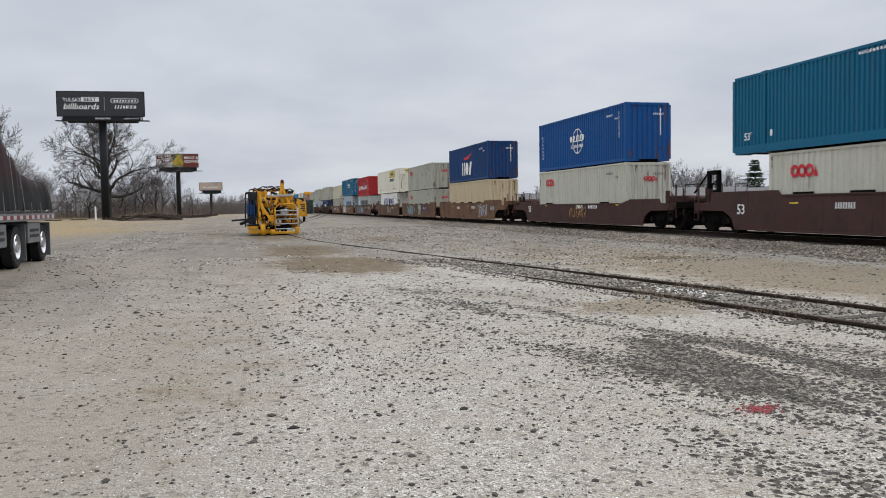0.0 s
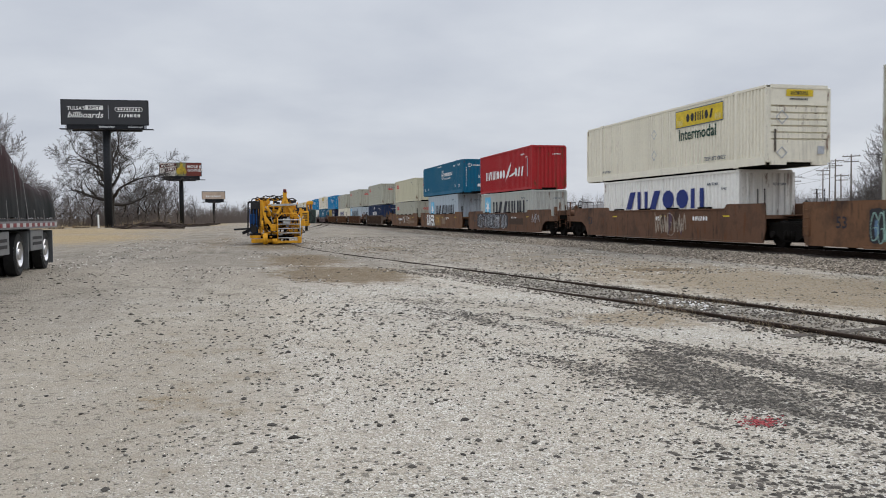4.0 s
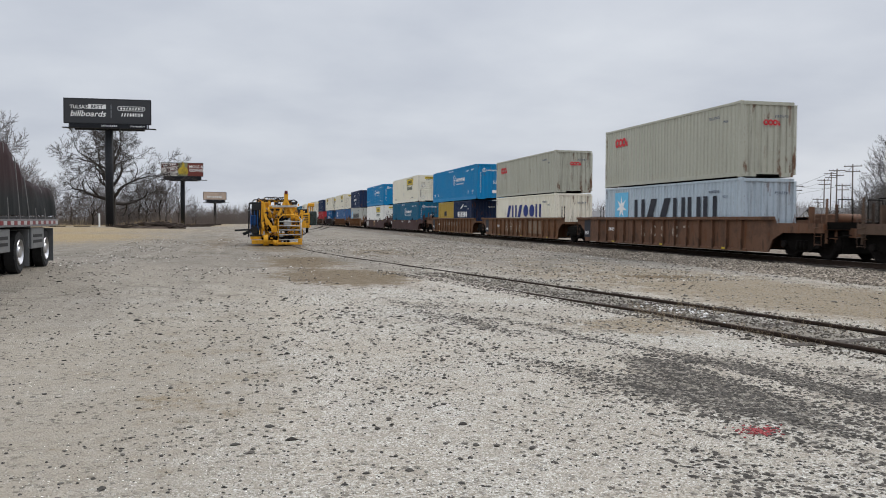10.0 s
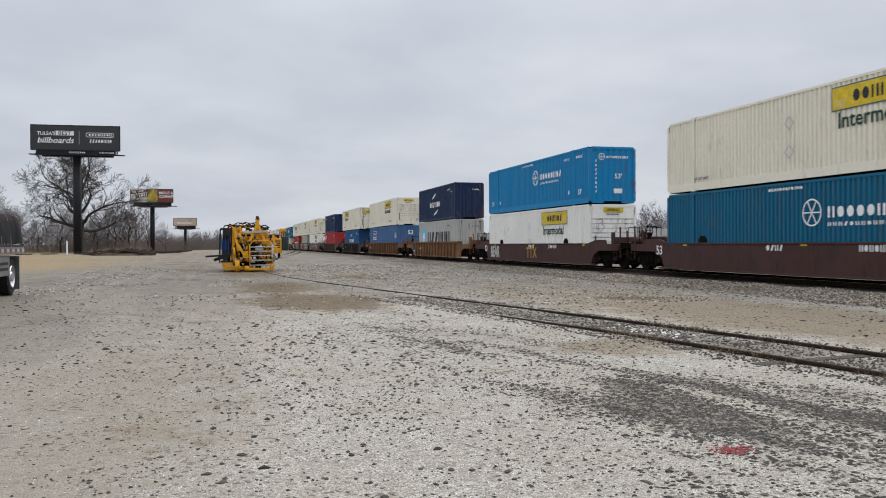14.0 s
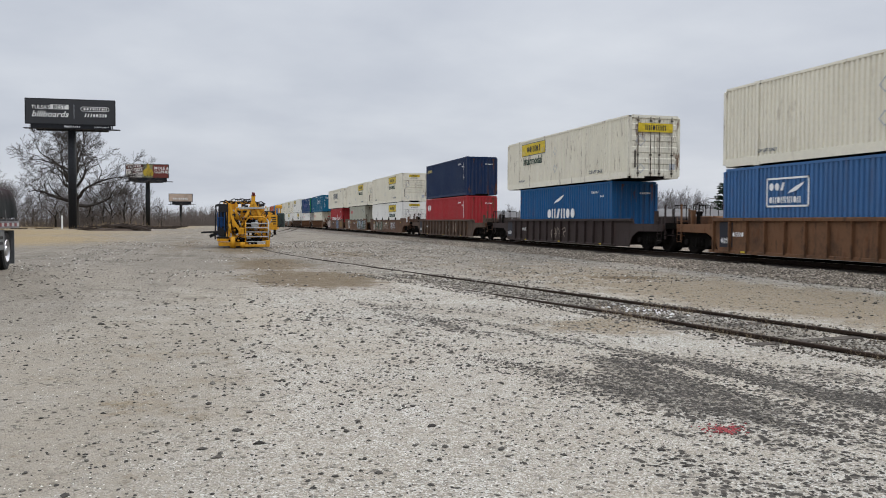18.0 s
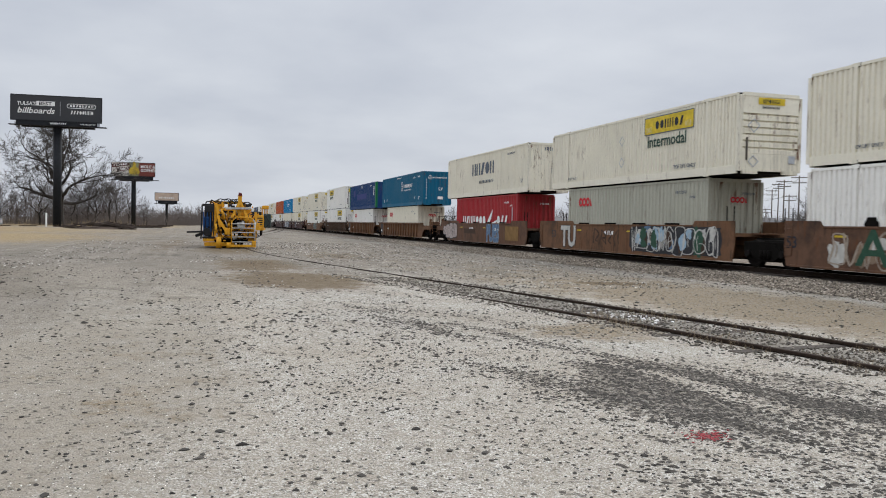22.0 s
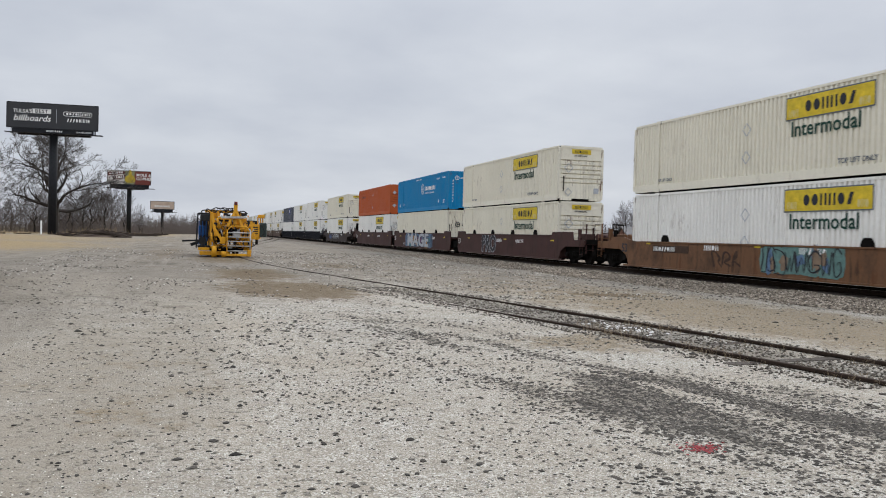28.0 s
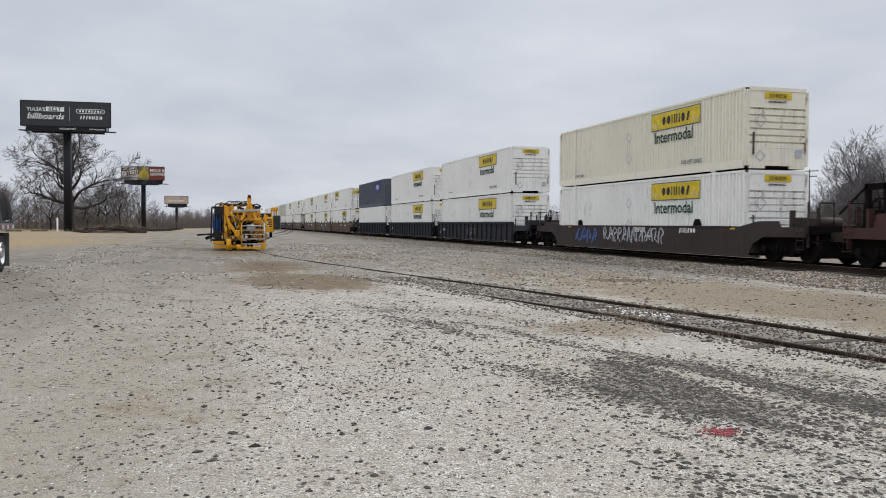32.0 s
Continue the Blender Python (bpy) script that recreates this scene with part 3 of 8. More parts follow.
def make_stones():
    rnd = random.Random(5)
    mat = stone_material("loose_stone", [(0.0, (0.024, 0.022, 0.019)), (0.6, (0.056, 0.051, 0.044)), (0.85, (0.12, 0.109, 0.093)), (1.0, (0.34, 0.31, 0.27))])
    spots = []
    while len(spots) < 17500:
        d = 2.4 + 24 * rnd.random() ** 1.12
        a = radians(rnd.uniform(-20, 48))
        x, y = d * math.sin(a), d * math.cos(a)
        if abs(x - siding_x(y)) < 0.9:
            continue
        r, tan_, mud_ = zone_at(x, y)
        worn = wear_at(x, y)[0]
        patch = noise.noise(Vector((x * 0.9, y * 0.6, 2))) + 0.7 * noise.noise(Vector((x * 2.6, y * 1.9, 8)))
        if rnd.random() > (0.24 + 0.35 * patch + 0.34 * step_up(d, 6, 2) * bump(x, y, 1.8, 11, 3.2, 7)) * (1.0 - 0.62 * worn) - 0.5 * mud_:
            continue
        size = min(0.040, 0.0052 + 0.0060 * rnd.expovariate(1.0)) * (0.78 + 0.42 * step_up(d, 9, 4))
        spots.append((x, y, land(x, y) + size * 0.1, size))
    rocks("loose_stones", spots, mat, "loose dark and pale stones scattered over gravel", "stones")
    cinder = stone_material("cinder_stone", [(0.0, (0.019, 0.017, 0.014)), (0.55, (0.048, 0.042, 0.035)), (0.88, (0.105, 0.092, 0.077)), (1.0, (0.27, 0.24, 0.20))])
    spots = []
    while len(spots) < 20000:
        x, y = rnd.uniform(1.5, 7.5), 3.4 + 14 * rnd.random() ** 1.5
        if rnd.random() > streak(x, y) ** 1.2 * 1.1:
            continue
        size = 0.008 + 0.027 * rnd.random() ** 2.0
        spots.append((x, y, land(x, y) + size * 0.05, size))
    rocks("cinder_stones", spots, cinder, "dark brown cinder stones in a long streak", "stones", 7, 0.6)
    pale = stone_material("limestone_chip", [(0.0, (0.2828, 0.2574, 0.2197)), (0.5, (0.5656, 0.5346, 0.4722)), (1.0, (0.909, 0.8811, 0.8041))])
    spots = []
    while len(spots) < 17000:
        d = 2.4 + 13 * rnd.random() ** 1.6
        a = radians(rnd.uniform(-20, 48))
        x, y = d * math.sin(a), d * math.cos(a)
        if abs(x - siding_x(y)) < 0.85 or streak(x, y) > 0.45 * rnd.random() + 0.1 or wear_at(x, y)[0] > rnd.random() * 1.2 or noise.noise(Vector((x * 0.5 + 9, y * 0.5, 4))) + 0.25 < rnd.random() * 0.5:
            continue
        size = 0.003 + 0.0065 * rnd.random() ** 1.5
        spots.append((x, y, land(x, y) + size * 0.15, size))
    rocks("limestone_chips", spots, pale, "small pale limestone chips on the yard", "gravel", 6)
    spots = []
    while len(spots) < 6500:
        y = 20 + 46 * rnd.random() ** 1.5
        x = rnd.uniform(-7.5, 15.0)
        d = x - siding_x(y)
        keep = 0.35 + 0.9 * noise.noise(Vector((x * 0.5, y * 0.22, 5))) + 0.5 * step_up(d, 0.5, 0.8) - 0.4 * bump(x, y, -1.0, 40, 2.5, 25)
        if abs(abs(d) - 0.75) < 0.12 or rnd.random() > keep:
            continue
        size = 0.012 + 0.026 * rnd.random() ** 1.8 + 0.0003 * y
        spots.append((x, y, land(x, y) + size * 0.2, size))
    rocks("far_stones", spots, stone_material("yard_stone", [(0.0, (0.028, 0.025, 0.021)), (0.5, (0.085, 0.075, 0.062)), (0.72, (0.30, 0.27, 0.23)), (1.0, (0.70, 0.67, 0.61))]), "dark and pale stones strewn over the far yard", "stones", 6)
    bal = stone_material("ballast_rock", [(0.0, (0.05, 0.041, 0.031)), (0.35, (0.168, 0.138, 0.105)), (0.75, (0.315, 0.266, 0.205)), (1.0, (0.56, 0.485, 0.395))])
    spots = []
    while len(spots) < 27000:
        y = 14 + 75 * rnd.random() ** 1.5
        x = TRACK_X - 4.25 + 2.55 * rnd.random() ** 0.8
        z = ballast_height(x)
        if z < 0:
            if rnd.random() < 0.6:
                continue
            z = 0
        size = rnd.uniform(0.022, 0.05)
        spots.append((x, y, z + 0.05 * noise.noise(Vector((x * 0.9, y * 0.6, 1))) + size * 0.3, size))
    rocks("ballast_rocks", spots, bal, "angular grey ballast rocks beside the main track", "ballast", 7)
    ring = stone_material("siding_gravel", [(0.0, (0.03535, 0.0297, 0.02338)), (0.75, (0.09595, 0.08118, 0.06358)), (0.93, (0.2525, 0.2277, 0.187)), (1.0, (0.606, 0.5742, 0.5143))])
    spots = []
    while len(spots) < 5600:
        y = 7.5 + 17 * rnd.random() ** 1.2
        x = siding_x(y) + rnd.uniform(-1.35, 1.35)
        if abs(abs(x - siding_x(y)) - 0.752) < 0.06:
            continue
        size = rnd.uniform(0.012, 0.032)
        spots.append((x, y, land(x, y) + size * 0.3, size))
    rocks("siding_gravel", spots, ring, "dark gravel and cinder between the siding rails", "gravel", 7)
    chalk = plain("white_lump", (0.75, 0.74, 0.72), 0.9, 0, 0.1)
    spots = [(7.5 + rnd.gauss(0, 0.28), 13.3 + rnd.gauss(0, 0.55), 0.02, rnd.uniform(0.012, 0.035)) for i in range(60)]
    rocks("white_lumps", spots, chalk, "white lumps spilled between the siding rails", "stones")
    red = plain("red_paint_spill", (0.27, 0.045, 0.05), 0.85, 0, 0.3)
    spots = [(3.84 + rnd.gauss(0, 0.095), 5.62 + rnd.gauss(0, 0.075), land(3.82, 5.6) + 0.004, rnd.uniform(0.008, 0.017)) for i in range(120)]
    rocks("red_stones", spots, red, "small patch of stones splashed with red paint", "stones")


# ---------------------------------------------------------------- the train
SPEED, GAIN = 17.87, 0.02615
WELL_FLOOR = 0.69

C = {
    "teal": (0.0, 0.115, 0.213), "sky": (0.0, 0.215, 0.46), "royal": (0.0, 0.075, 0.265), "navy": (0.007, 0.024, 0.075), "deep": (0.005, 0.045, 0.155),
    "midblue": (0.008, 0.095, 0.25), "slate": (0.05, 0.14, 0.31), "grey": (0.43, 0.425, 0.345), "pale_grey": (0.56, 0.545, 0.455), "cream": (0.62, 0.59, 0.43),
    "buff": (0.62, 0.51, 0.33), "white": (0.86, 0.845, 0.79), "bone": (0.80, 0.755, 0.62), "red": (0.39, 0.018, 0.022), "crimson": (0.40, 0.028, 0.034),
    "orange": (0.47, 0.095, 0.022), "mustard": (0.47, 0.32, 0.06), "ice": (0.43, 0.50, 0.55), "stone": (0.45, 0.46, 0.42), "charcoal": (0.085, 0.095, 0.12),
}
TINT = {"teal": "teal", "sky": "bright blue", "royal": "royal blue", "navy": "navy blue", "deep": "dark blue", "midblue": "blue", "slate": "slate blue", "grey": "grey",
        "pale_grey": "pale grey", "cream": "cream", "buff": "buff", "white": "white", "bone": "off-white", "red": "red", "crimson": "red", "orange": "orange",
        "mustard": "mustard yellow", "ice": "pale blue-grey", "stone": "stone grey", "charcoal": "charcoal grey"}


def box_paint(tone, grime, rust):
    return painted("%s_container_paint_%d_%d" % (tone, round(grime * 100), round(rust * 100)), C[tone], grime, rust, 0.55, 0.12 if min(C[tone]) > 0.2 else 0.02)


STEEL = plain("dark_greasy_steel", (0.008, 0.007, 0.006), 0.95, 0.0, 0.4, 8.0, 0.0, 0.06)
WHEEL_STEEL = plain("wheel_steel", (0.012, 0.010, 0.009), 0.9, 0.0, 0.3, 8.0, 0.0, 0.08)
BRIGHT = plain("galvanised_rod", (0.33, 0.33, 0.32), 0.45, 0.6, 0.2)
CAST = plain("corner_casting_steel", (0.10, 0.085, 0.07), 0.6, 0.4, 0.3)
INK = {"white": plain("white_lettering", (0.78, 0.78, 0.76), 0.6, 0, 0.06), "red": plain("red_lettering", (0.55, 0.03, 0.04), 0.6, 0, 0.1),
       "black": plain("black_lettering", (0.02, 0.022, 0.03), 0.6, 0, 0.1), "navy": plain("navy_lettering", (0.015, 0.03, 0.16), 0.6, 0, 0.1),
       "yellow": plain("yellow_sign", (0.62, 0.45, 0.028), 0.55, 0, 0.28, 4.0), "green": plain("dark_green_lettering", (0.012, 0.05, 0.035), 0.6, 0, 0.1),
       "lightblue": plain("light_blue_square", (0.14, 0.45, 0.66), 0.55, 0, 0.1), "grey": plain("grey_lettering", (0.10, 0.12, 0.15), 0.6, 0, 0.1),
       "greenpost": plain("green_post_paint", (0.01, 0.15, 0.055), 0.5, 0, 0.15), "seacoyellow": plain("pale_yellow_lettering", (0.6, 0.5, 0.2), 0.6, 0, 0.1),
       "teal": plain("teal_graffiti", (0.06, 0.20, 0.23), 0.6, 0, 0.2), "mint": plain("mint_graffiti", (0.26, 0.40, 0.35), 0.6, 0, 0.2),
       "blue": plain("blue_graffiti", (0.06, 0.12, 0.32), 0.6, 0, 0.2), "silver": plain("silver_graffiti", (0.42, 0.44, 0.47), 0.5, 0, 0.2),
       "pink": plain("purple_graffiti", (0.13, 0.06, 0.13), 0.6, 0, 0.2), "ochre": plain("ochre_graffiti", (0.45, 0.24, 0.06), 0.6, 0, 0.2),
       "seaglass": plain("dull_teal_graffiti", (0.12, 0.22, 0.20), 0.65, 0, 0.3), "tan": plain("tan_graffiti", (0.34, 0.28, 0.22), 0.6, 0, 0.3),
       "steelblue": plain("steel_blue_graffiti", (0.10, 0.17, 0.27), 0.6, 0, 0.25), "paleblue": plain("pale_blue_graffiti", (0.30, 0.42, 0.52), 0.6, 0, 0.2), "bottle": plain("bottle_green_graffiti", (0.025, 0.075, 0.045), 0.6, 0, 0.25),
       "blush": plain("dull_pink_white_spray", (0.44, 0.37, 0.34), 0.65, 0, 0.35, 3.0), "plum": plain("plum_graffiti", (0.085, 0.05, 0.075), 0.65, 0, 0.35), "soot": plain("black_spray", (0.028, 0.028, 0.032), 0.65, 0, 0.35), "earth": plain("dark_brown_spray", (0.055, 0.030, 0.018), 0.7, 0, 0.3),
       "fade": plain("faded_repaint", (0.22, 0.155, 0.105), 0.7, 0, 0.3, 2.0), "chalky": plain("chalky_white_spray", (0.50, 0.49, 0.45), 0.65, 0, 0.25, 3.0), "amber": plain("amber_repaint", (0.22, 0.125, 0.042), 0.7, 0, 0.3, 2.0)}
NEAR_SIDE = Matrix(((0, 0, -1, 0), (-1, 0, 0, 0), (0, 1, 0, 0), (0, 0, 0, 1)))   # lettering on the side that faces -x
FRONT_END = Matrix(((1, 0, 0, 0), (0, 0, -1, 0), (0, 1, 0, 0), (0, 0, 0, 1)))    # lettering on the end that faces -y


def corrugated(g, u0, u1, z0, z1, place, pitch=0.278, depth=0.036, flat=0.38, valley=None):
    """A folded steel sheet: place(u, out, z) puts a point; 'out' runs from -depth to 0."""
    count = max(1, round((u1 - u0) / pitch))
    p = (u1 - u0) / count
    valley = flat if valley is None else valley
    slope = (1 - flat - valley) / 2 * p
    line = []
    for i in range(count):
        a = u0 + i * p
        line += [(a, 0.0), (a + flat * p, 0.0), (a + flat * p + slope, -depth), (a + (flat + valley) * p + slope, -depth)]
    line.append((u1, 0.0))
    v = [place(u, o, z0) for u, o in line] + [place(u, o, z1) for u, o in line]
    k = len(line)
    g.face_set(v, [(i, i + 1, k + i + 1, k + i) for i in range(k - 1)])


def build_container(kind, tone, at, label, group, grime=0.3, rust=0.12, end="plain", height=2.896):
    """A freight container lying along y; the origin is the middle of its underside."""
    L, W = {"40": (12.19, 2.44), "53": (16.15, 2.59), "20": (6.06, 2.44), "45": (13.72, 2.44)}[kind]
    long_box = kind == "53"
    mat = box_paint(tone, grime * (0.15 if tone in ("white", "bone") else 0.7), rust * 0.6)
    ob = thing("shipping_container", label, "shipping container", at, group)
    hy, hx, H = L / 2, W / 2, height
    key = (kind, round(height, 2), end, tone in ("grey", "pale_grey", "ice", "stone"))
    worn = box_paint(tone, min(0.95, grime + (0.1 if tone in ("white", "bone") else 0.25)), min(0.6, rust + 0.24))
    lo, hi = (0.30, H - 0.09) if long_box else (0.16, H - 0.08)
    pitch = 0.21 if long_box else 0.278
    for sx, nm in ((-1, "near"), (1, "far")):
        part("side_wall", stored(("side_wall", nm) + key, lambda g: corrugated(g, -hy + 0.14, hy - 0.14, lo, hi, lambda u, o, z: (sx * (hx - 0.012 + o), u, z), pitch, 0.052 if long_box else (0.036 if tone in ("grey", "pale_grey", "ice", "stone") else 0.055), 0.48 if long_box else 0.36, 0.24 if long_box else None), mat), ob)
        part("top_rail", stored(("top_rail", nm) + key, lambda g: g.box(min(sx * hx, sx * (hx - 0.07)), max(sx * hx, sx * (hx - 0.07)), -hy + 0.16, hy - 0.16, H - 0.10, H - 0.015), mat), ob)
        part("bottom_rail", stored(("bottom_rail", nm) + key, lambda g: g.box(min(sx * hx, sx * (hx - 0.06)), max(sx * hx, sx * (hx - 0.06)), -hy + 0.17, hy - 0.17, 0.03, lo + 0.02), mat), ob)
        for sy in (-1, 1):
            part("corner_post", stored(("corner_post", nm, sy) + key, lambda g: g.box(min(sx * hx, sx * (hx - 0.14)), max(sx * hx, sx * (hx - 0.14)), min(sy * hy, sy * (hy - 0.16)), max(sy * hy, sy * (hy - 0.16)), 0.11, H - 0.11, 0.012), worn), ob)
            for z0 in (0.0, H - 0.118) if sx < 0 else ():
                cy = 6.0 if long_box else hy - 0.088
                part("corner_casting", stored("corner_casting", lambda g: g.box(-0.083, 0.083, -0.09, 0.09, 0, 0.118, 0.012), CAST if long_box else mat), ob, at=pose(sx * (hx - 0.080), sy * cy, z0 + (0.004 if z0 else -0.004)))
        if long_box and sx < 0:
            for sy in (-1, 1):
                part("support_post", stored(("support_post", nm) + key, lambda g: (g.box(-hx - 0.014, -hx + 0.08, -0.075, 0.075, 0.10, H - 0.10), g.box(-hx - 0.010, -hx + 0.02, -0.16, 0.16, 0.0, 0.10), g.box(-hx - 0.010, -hx + 0.02, -0.16, 0.16, H - 0.10, H + 0.004)), mat), ob, at=pose(0, sy * 6.1, 0))
    part("roof", stored(("roof",) + key, lambda g: corrugated(g, -hy + 0.1, hy - 0.1, -hx + 0.06, hx - 0.06, lambda u, o, z: (z, u, H - 0.03 + o * 0.5), 0.42), mat), ob)
    part("floor_frame", stored(("floor_frame",) + key, lambda g: g.box(-hx + 0.08, hx - 0.08, -hy + 0.1, hy - 0.1, 0.05, 0.17), STEEL), ob)
    # ends: the one at -y faces the camera
    for sy in (-1, 1):
        style = end if sy < 0 else ("doors" if end != "doors" else "plain")
        y_out = sy * (hy - 0.02)
        part("end_header", stored(("end_header", sy) + key, lambda g: g.box(-hx + 0.14, hx - 0.14, min(sy * hy, sy * (hy - 0.08)), max(sy * hy, sy * (hy - 0.08)), H - 0.14, H - 0.012), mat), ob)
        part("end_sill", stored(("end_sill", sy) + key, lambda g: (g.box(-hx + 0.14, -0.52, min(sy * hy, sy * (hy - 0.08)), max(sy * hy, sy * (hy - 0.08)), 0.02, 0.18),
                                                                  g.box(0.52, hx - 0.14, min(sy * hy, sy * (hy - 0.08)), max(sy * hy, sy * (hy - 0.08)), 0.02, 0.18),
                                                                  g.box(-0.52, 0.52, min(sy * hy, sy * (hy - 0.08)), max(sy * hy, sy * (hy - 0.08)), 0.12, 0.18)), worn), ob)
        if style == "doors":
            for sx in (-1, 1):
                part("door", stored(("door", sy, sx) + key, lambda g: corrugated(g, 0.18, H - 0.14, 0.012, hx - 0.14, lambda u, o, z: (sx * z, y_out + sy * o, u), 0.56, 0.03, 0.40), worn), ob)
                for rx in (0.22, 0.86):
                    part("lock_rod", stored(("lock_rod",) + key, lambda g: (g.tube((0, 0, 0.08), (0, 0, H - 0.08), 0.019, 6), g.box(-0.05, 0.05, -0.02, 0.02, 1.05, 1.12), g.box(-0.05, 0.05, -0.02, 0.02, 0.2, 0.28), g.box(-0.05, 0.05, -0.02, 0.02, H - 0.3, H - 0.22)), BRIGHT if sy > 0 else CAST), ob, at=pose(sx * rx, y_out + sy * 0.035, 0))
        elif style == "slats":
            part("end_wall", stored(("end_wall_slats", sy) + key, lambda g: corrugated(g, 0.74, H - 0.74, -hx + 0.13, hx - 0.13, lambda u, o, z: (z, y_out + sy * o * 1.3, u), 0.235, 0.055, 0.70, 0.10), worn), ob)
            part("foot_panel", stored(("foot_panel", sy) + key, lambda g: g.box(-hx + 0.14, hx - 0.14, min(y_out, y_out - sy * 0.03), max(y_out, y_out - sy * 0.03), 0.18, 0.735), worn), ob)
            part("head_panel", stored(("head_panel", sy) + key, lambda g: g.box(-hx + 0.14, hx - 0.14, min(y_out, y_out - sy * 0.03), max(y_out, y_out - sy * 0.03), H - 0.735, H - 0.14), mat), ob)
        else:
            part("end_wall", stored(("end_wall", sy) + key, lambda g: corrugated(g, -hx + 0.13, hx - 0.13, 0.18, H - 0.13, lambda u, o, z: (u, y_out + sy * o, z), 0.27 if not long_box else 0.33, 0.045), worn), ob)
    ob["half"] = hy
    return ob, hx, hy, H


def on_side(hx, y, z):
    """Pose on the near side: text starts at y and runs towards -y."""
    return Matrix.Translation((-hx - 0.004, y, z)) @ NEAR_SIDE


def on_end(hy, x, z):
    return Matrix.Translation((x, -hy - 0.006, z)) @ FRONT_END


def blocks(name, ink, parent, at, count, w, h, gap, seed=1, label=""):
    """A logo as plain letter-sized shapes in its colour."""
    def make(g):
        rnd = random.Random(seed)
        for i in range(count):
            x0, c, t = i * (w + gap), rnd.choice((0, 0, 1, 1, 2)), w * 0.30
            if c == 0:      # two upright bars
                g.box(x0, x0 + t, 0, h, 0, 0.004); g.box(x0 + w - t, x0 + w, 0, h, 0, 0.004)
            elif c == 1:    # a solid oval
                g.slab([(x0 + w / 2 + w / 2 * math.cos(k * 0.6283), h / 2 + h / 2 * math.sin(k * 0.6283)) for k in range(10)], "z", 0, 0.004)
            else:           # a leaning bar
                g.slab([(x0, 0), (x0 + w * 0.55, 0), (x0 + w, h), (x0 + w * 0.45, h)], "z", 0, 0.004)
    return tagged(piece(name, INK[ink], parent, make, label, at), kind="stuff")


def plate(name, ink, parent, at, w, h, label=""):
    return piece(name, INK[ink], parent, lambda g: g.box(0, w, 0, h, -0.004, 0.0), label, at)


def small_marks(ob, hx, hy, H, ink, seed):
    """The rows of tiny numbers that every container carries, as bars."""
    rnd = random.Random(seed)
    blocks("marking", ink, ob, on_side(hx, -hy + 2.2, H - 0.55), 7, 0.07, 0.12, 0.045, seed)
    blocks("marking", ink, ob, on_side(hx, -hy + 1.2, H - 0.75), 4, 0.06, 0.10, 0.04, seed + 1)
    blocks("marking", ink, ob, on_end(hy, 0.25, H - 0.62), 6, 0.06, 0.11, 0.04, seed + 2)


def ring_mark(ink, ob, at, r, spokes=6, width=0.05):
    def make(g):
        n = 24
        for i in range(n):
            a, b = 2 * math.pi * i / n, 2 * math.pi * (i + 1) / n
            g.slab([(r * math.cos(a), r * math.sin(a)), (r * math.cos(b), r * math.sin(b)), ((r - width) * math.cos(b), (r - width) * math.sin(b)), ((r - width) * math.cos(a), (r - width) * math.sin(a))], "z", 0, 0.004)
        for i in range(spokes):
            a = math.pi * i / spokes * 2
            c, s = math.cos(a), math.sin(a)
            q = width * 0.4
            g.slab([(-s * q, c * q), (s * q, -c * q), (s * q + c * r * 0.9, -c * q + s * r * 0.9), (-s * q + c * r * 0.9, c * q + s * r * 0.9)], "z", 0, 0.004)
    return tagged(piece("emblem", INK[ink], ob, make, "", at), kind="stuff")


def rings_mark(ink, ob, at, h):
    """Emblem: three linked rings and a short block, as plain shapes."""
    def make(g):
        for k in range(3):
            cx, n = h * (0.5 + 0.86 * k), 16
            for j in range(n):
                a0, a1 = 0.785 + 6.2832 * j / n, 0.785 + 6.2832 * (j + 1) / n
                p = [(cx + h * q * math.cos(a), h / 2 + h * q * math.sin(a)) for q, a in ((0.5, a0), (0.5, a1), (0.24, a1), (0.24, a0))]
                g.slab(p, "z", 0, 0.004)
        g.slab([(h * 2.75, 0.05 * h), (h * 3.2, 0.05 * h), (h * 2.9, h * 0.9)], "z", 0, 0.004)
    return tagged(piece("logo", INK[ink], ob, make, "", at), kind="stuff")


def star_mark(ob, at, size):
    plate("emblem_square", "lightblue", ob, at, size, size, "light blue square")

    def make(g):
        k = 7
        pts = []
        for i in range(2 * k):
            r = size * (0.40 if i % 2 == 0 else 0.15)
            a = math.pi * i / k + math.pi / 2
            pts.append((size / 2 + r * math.cos(a), size / 2 + r * math.sin(a)))
        g.face_set([(size / 2, size / 2, 0.004)] + [(x, y, 0.004) for x, y in pts], [(0, 1 + i, 1 + (i + 1) % (2 * k)) for i in range(2 * k)])
    piece("emblem", INK["white"], ob, make, "white seven-pointed star", at)


def swoosh(ink, ob, at, w, h):
    g = Geo()
    n = 10
    top = [(w * i / n, h * (i / n) ** 0.6) for i in range(n + 1)]
    low = [(w * i / n, h * ((i / n) ** 0.6) - 0.35 * h * math.sin(math.pi * min(1, i / n * 0.95))) for i in range(n, -1, -1)]
    g.slab(top + low[1:-1], "z", 0, 0.004)
    return part("emblem", g.mesh("emblem", INK[ink]), ob, "", at)


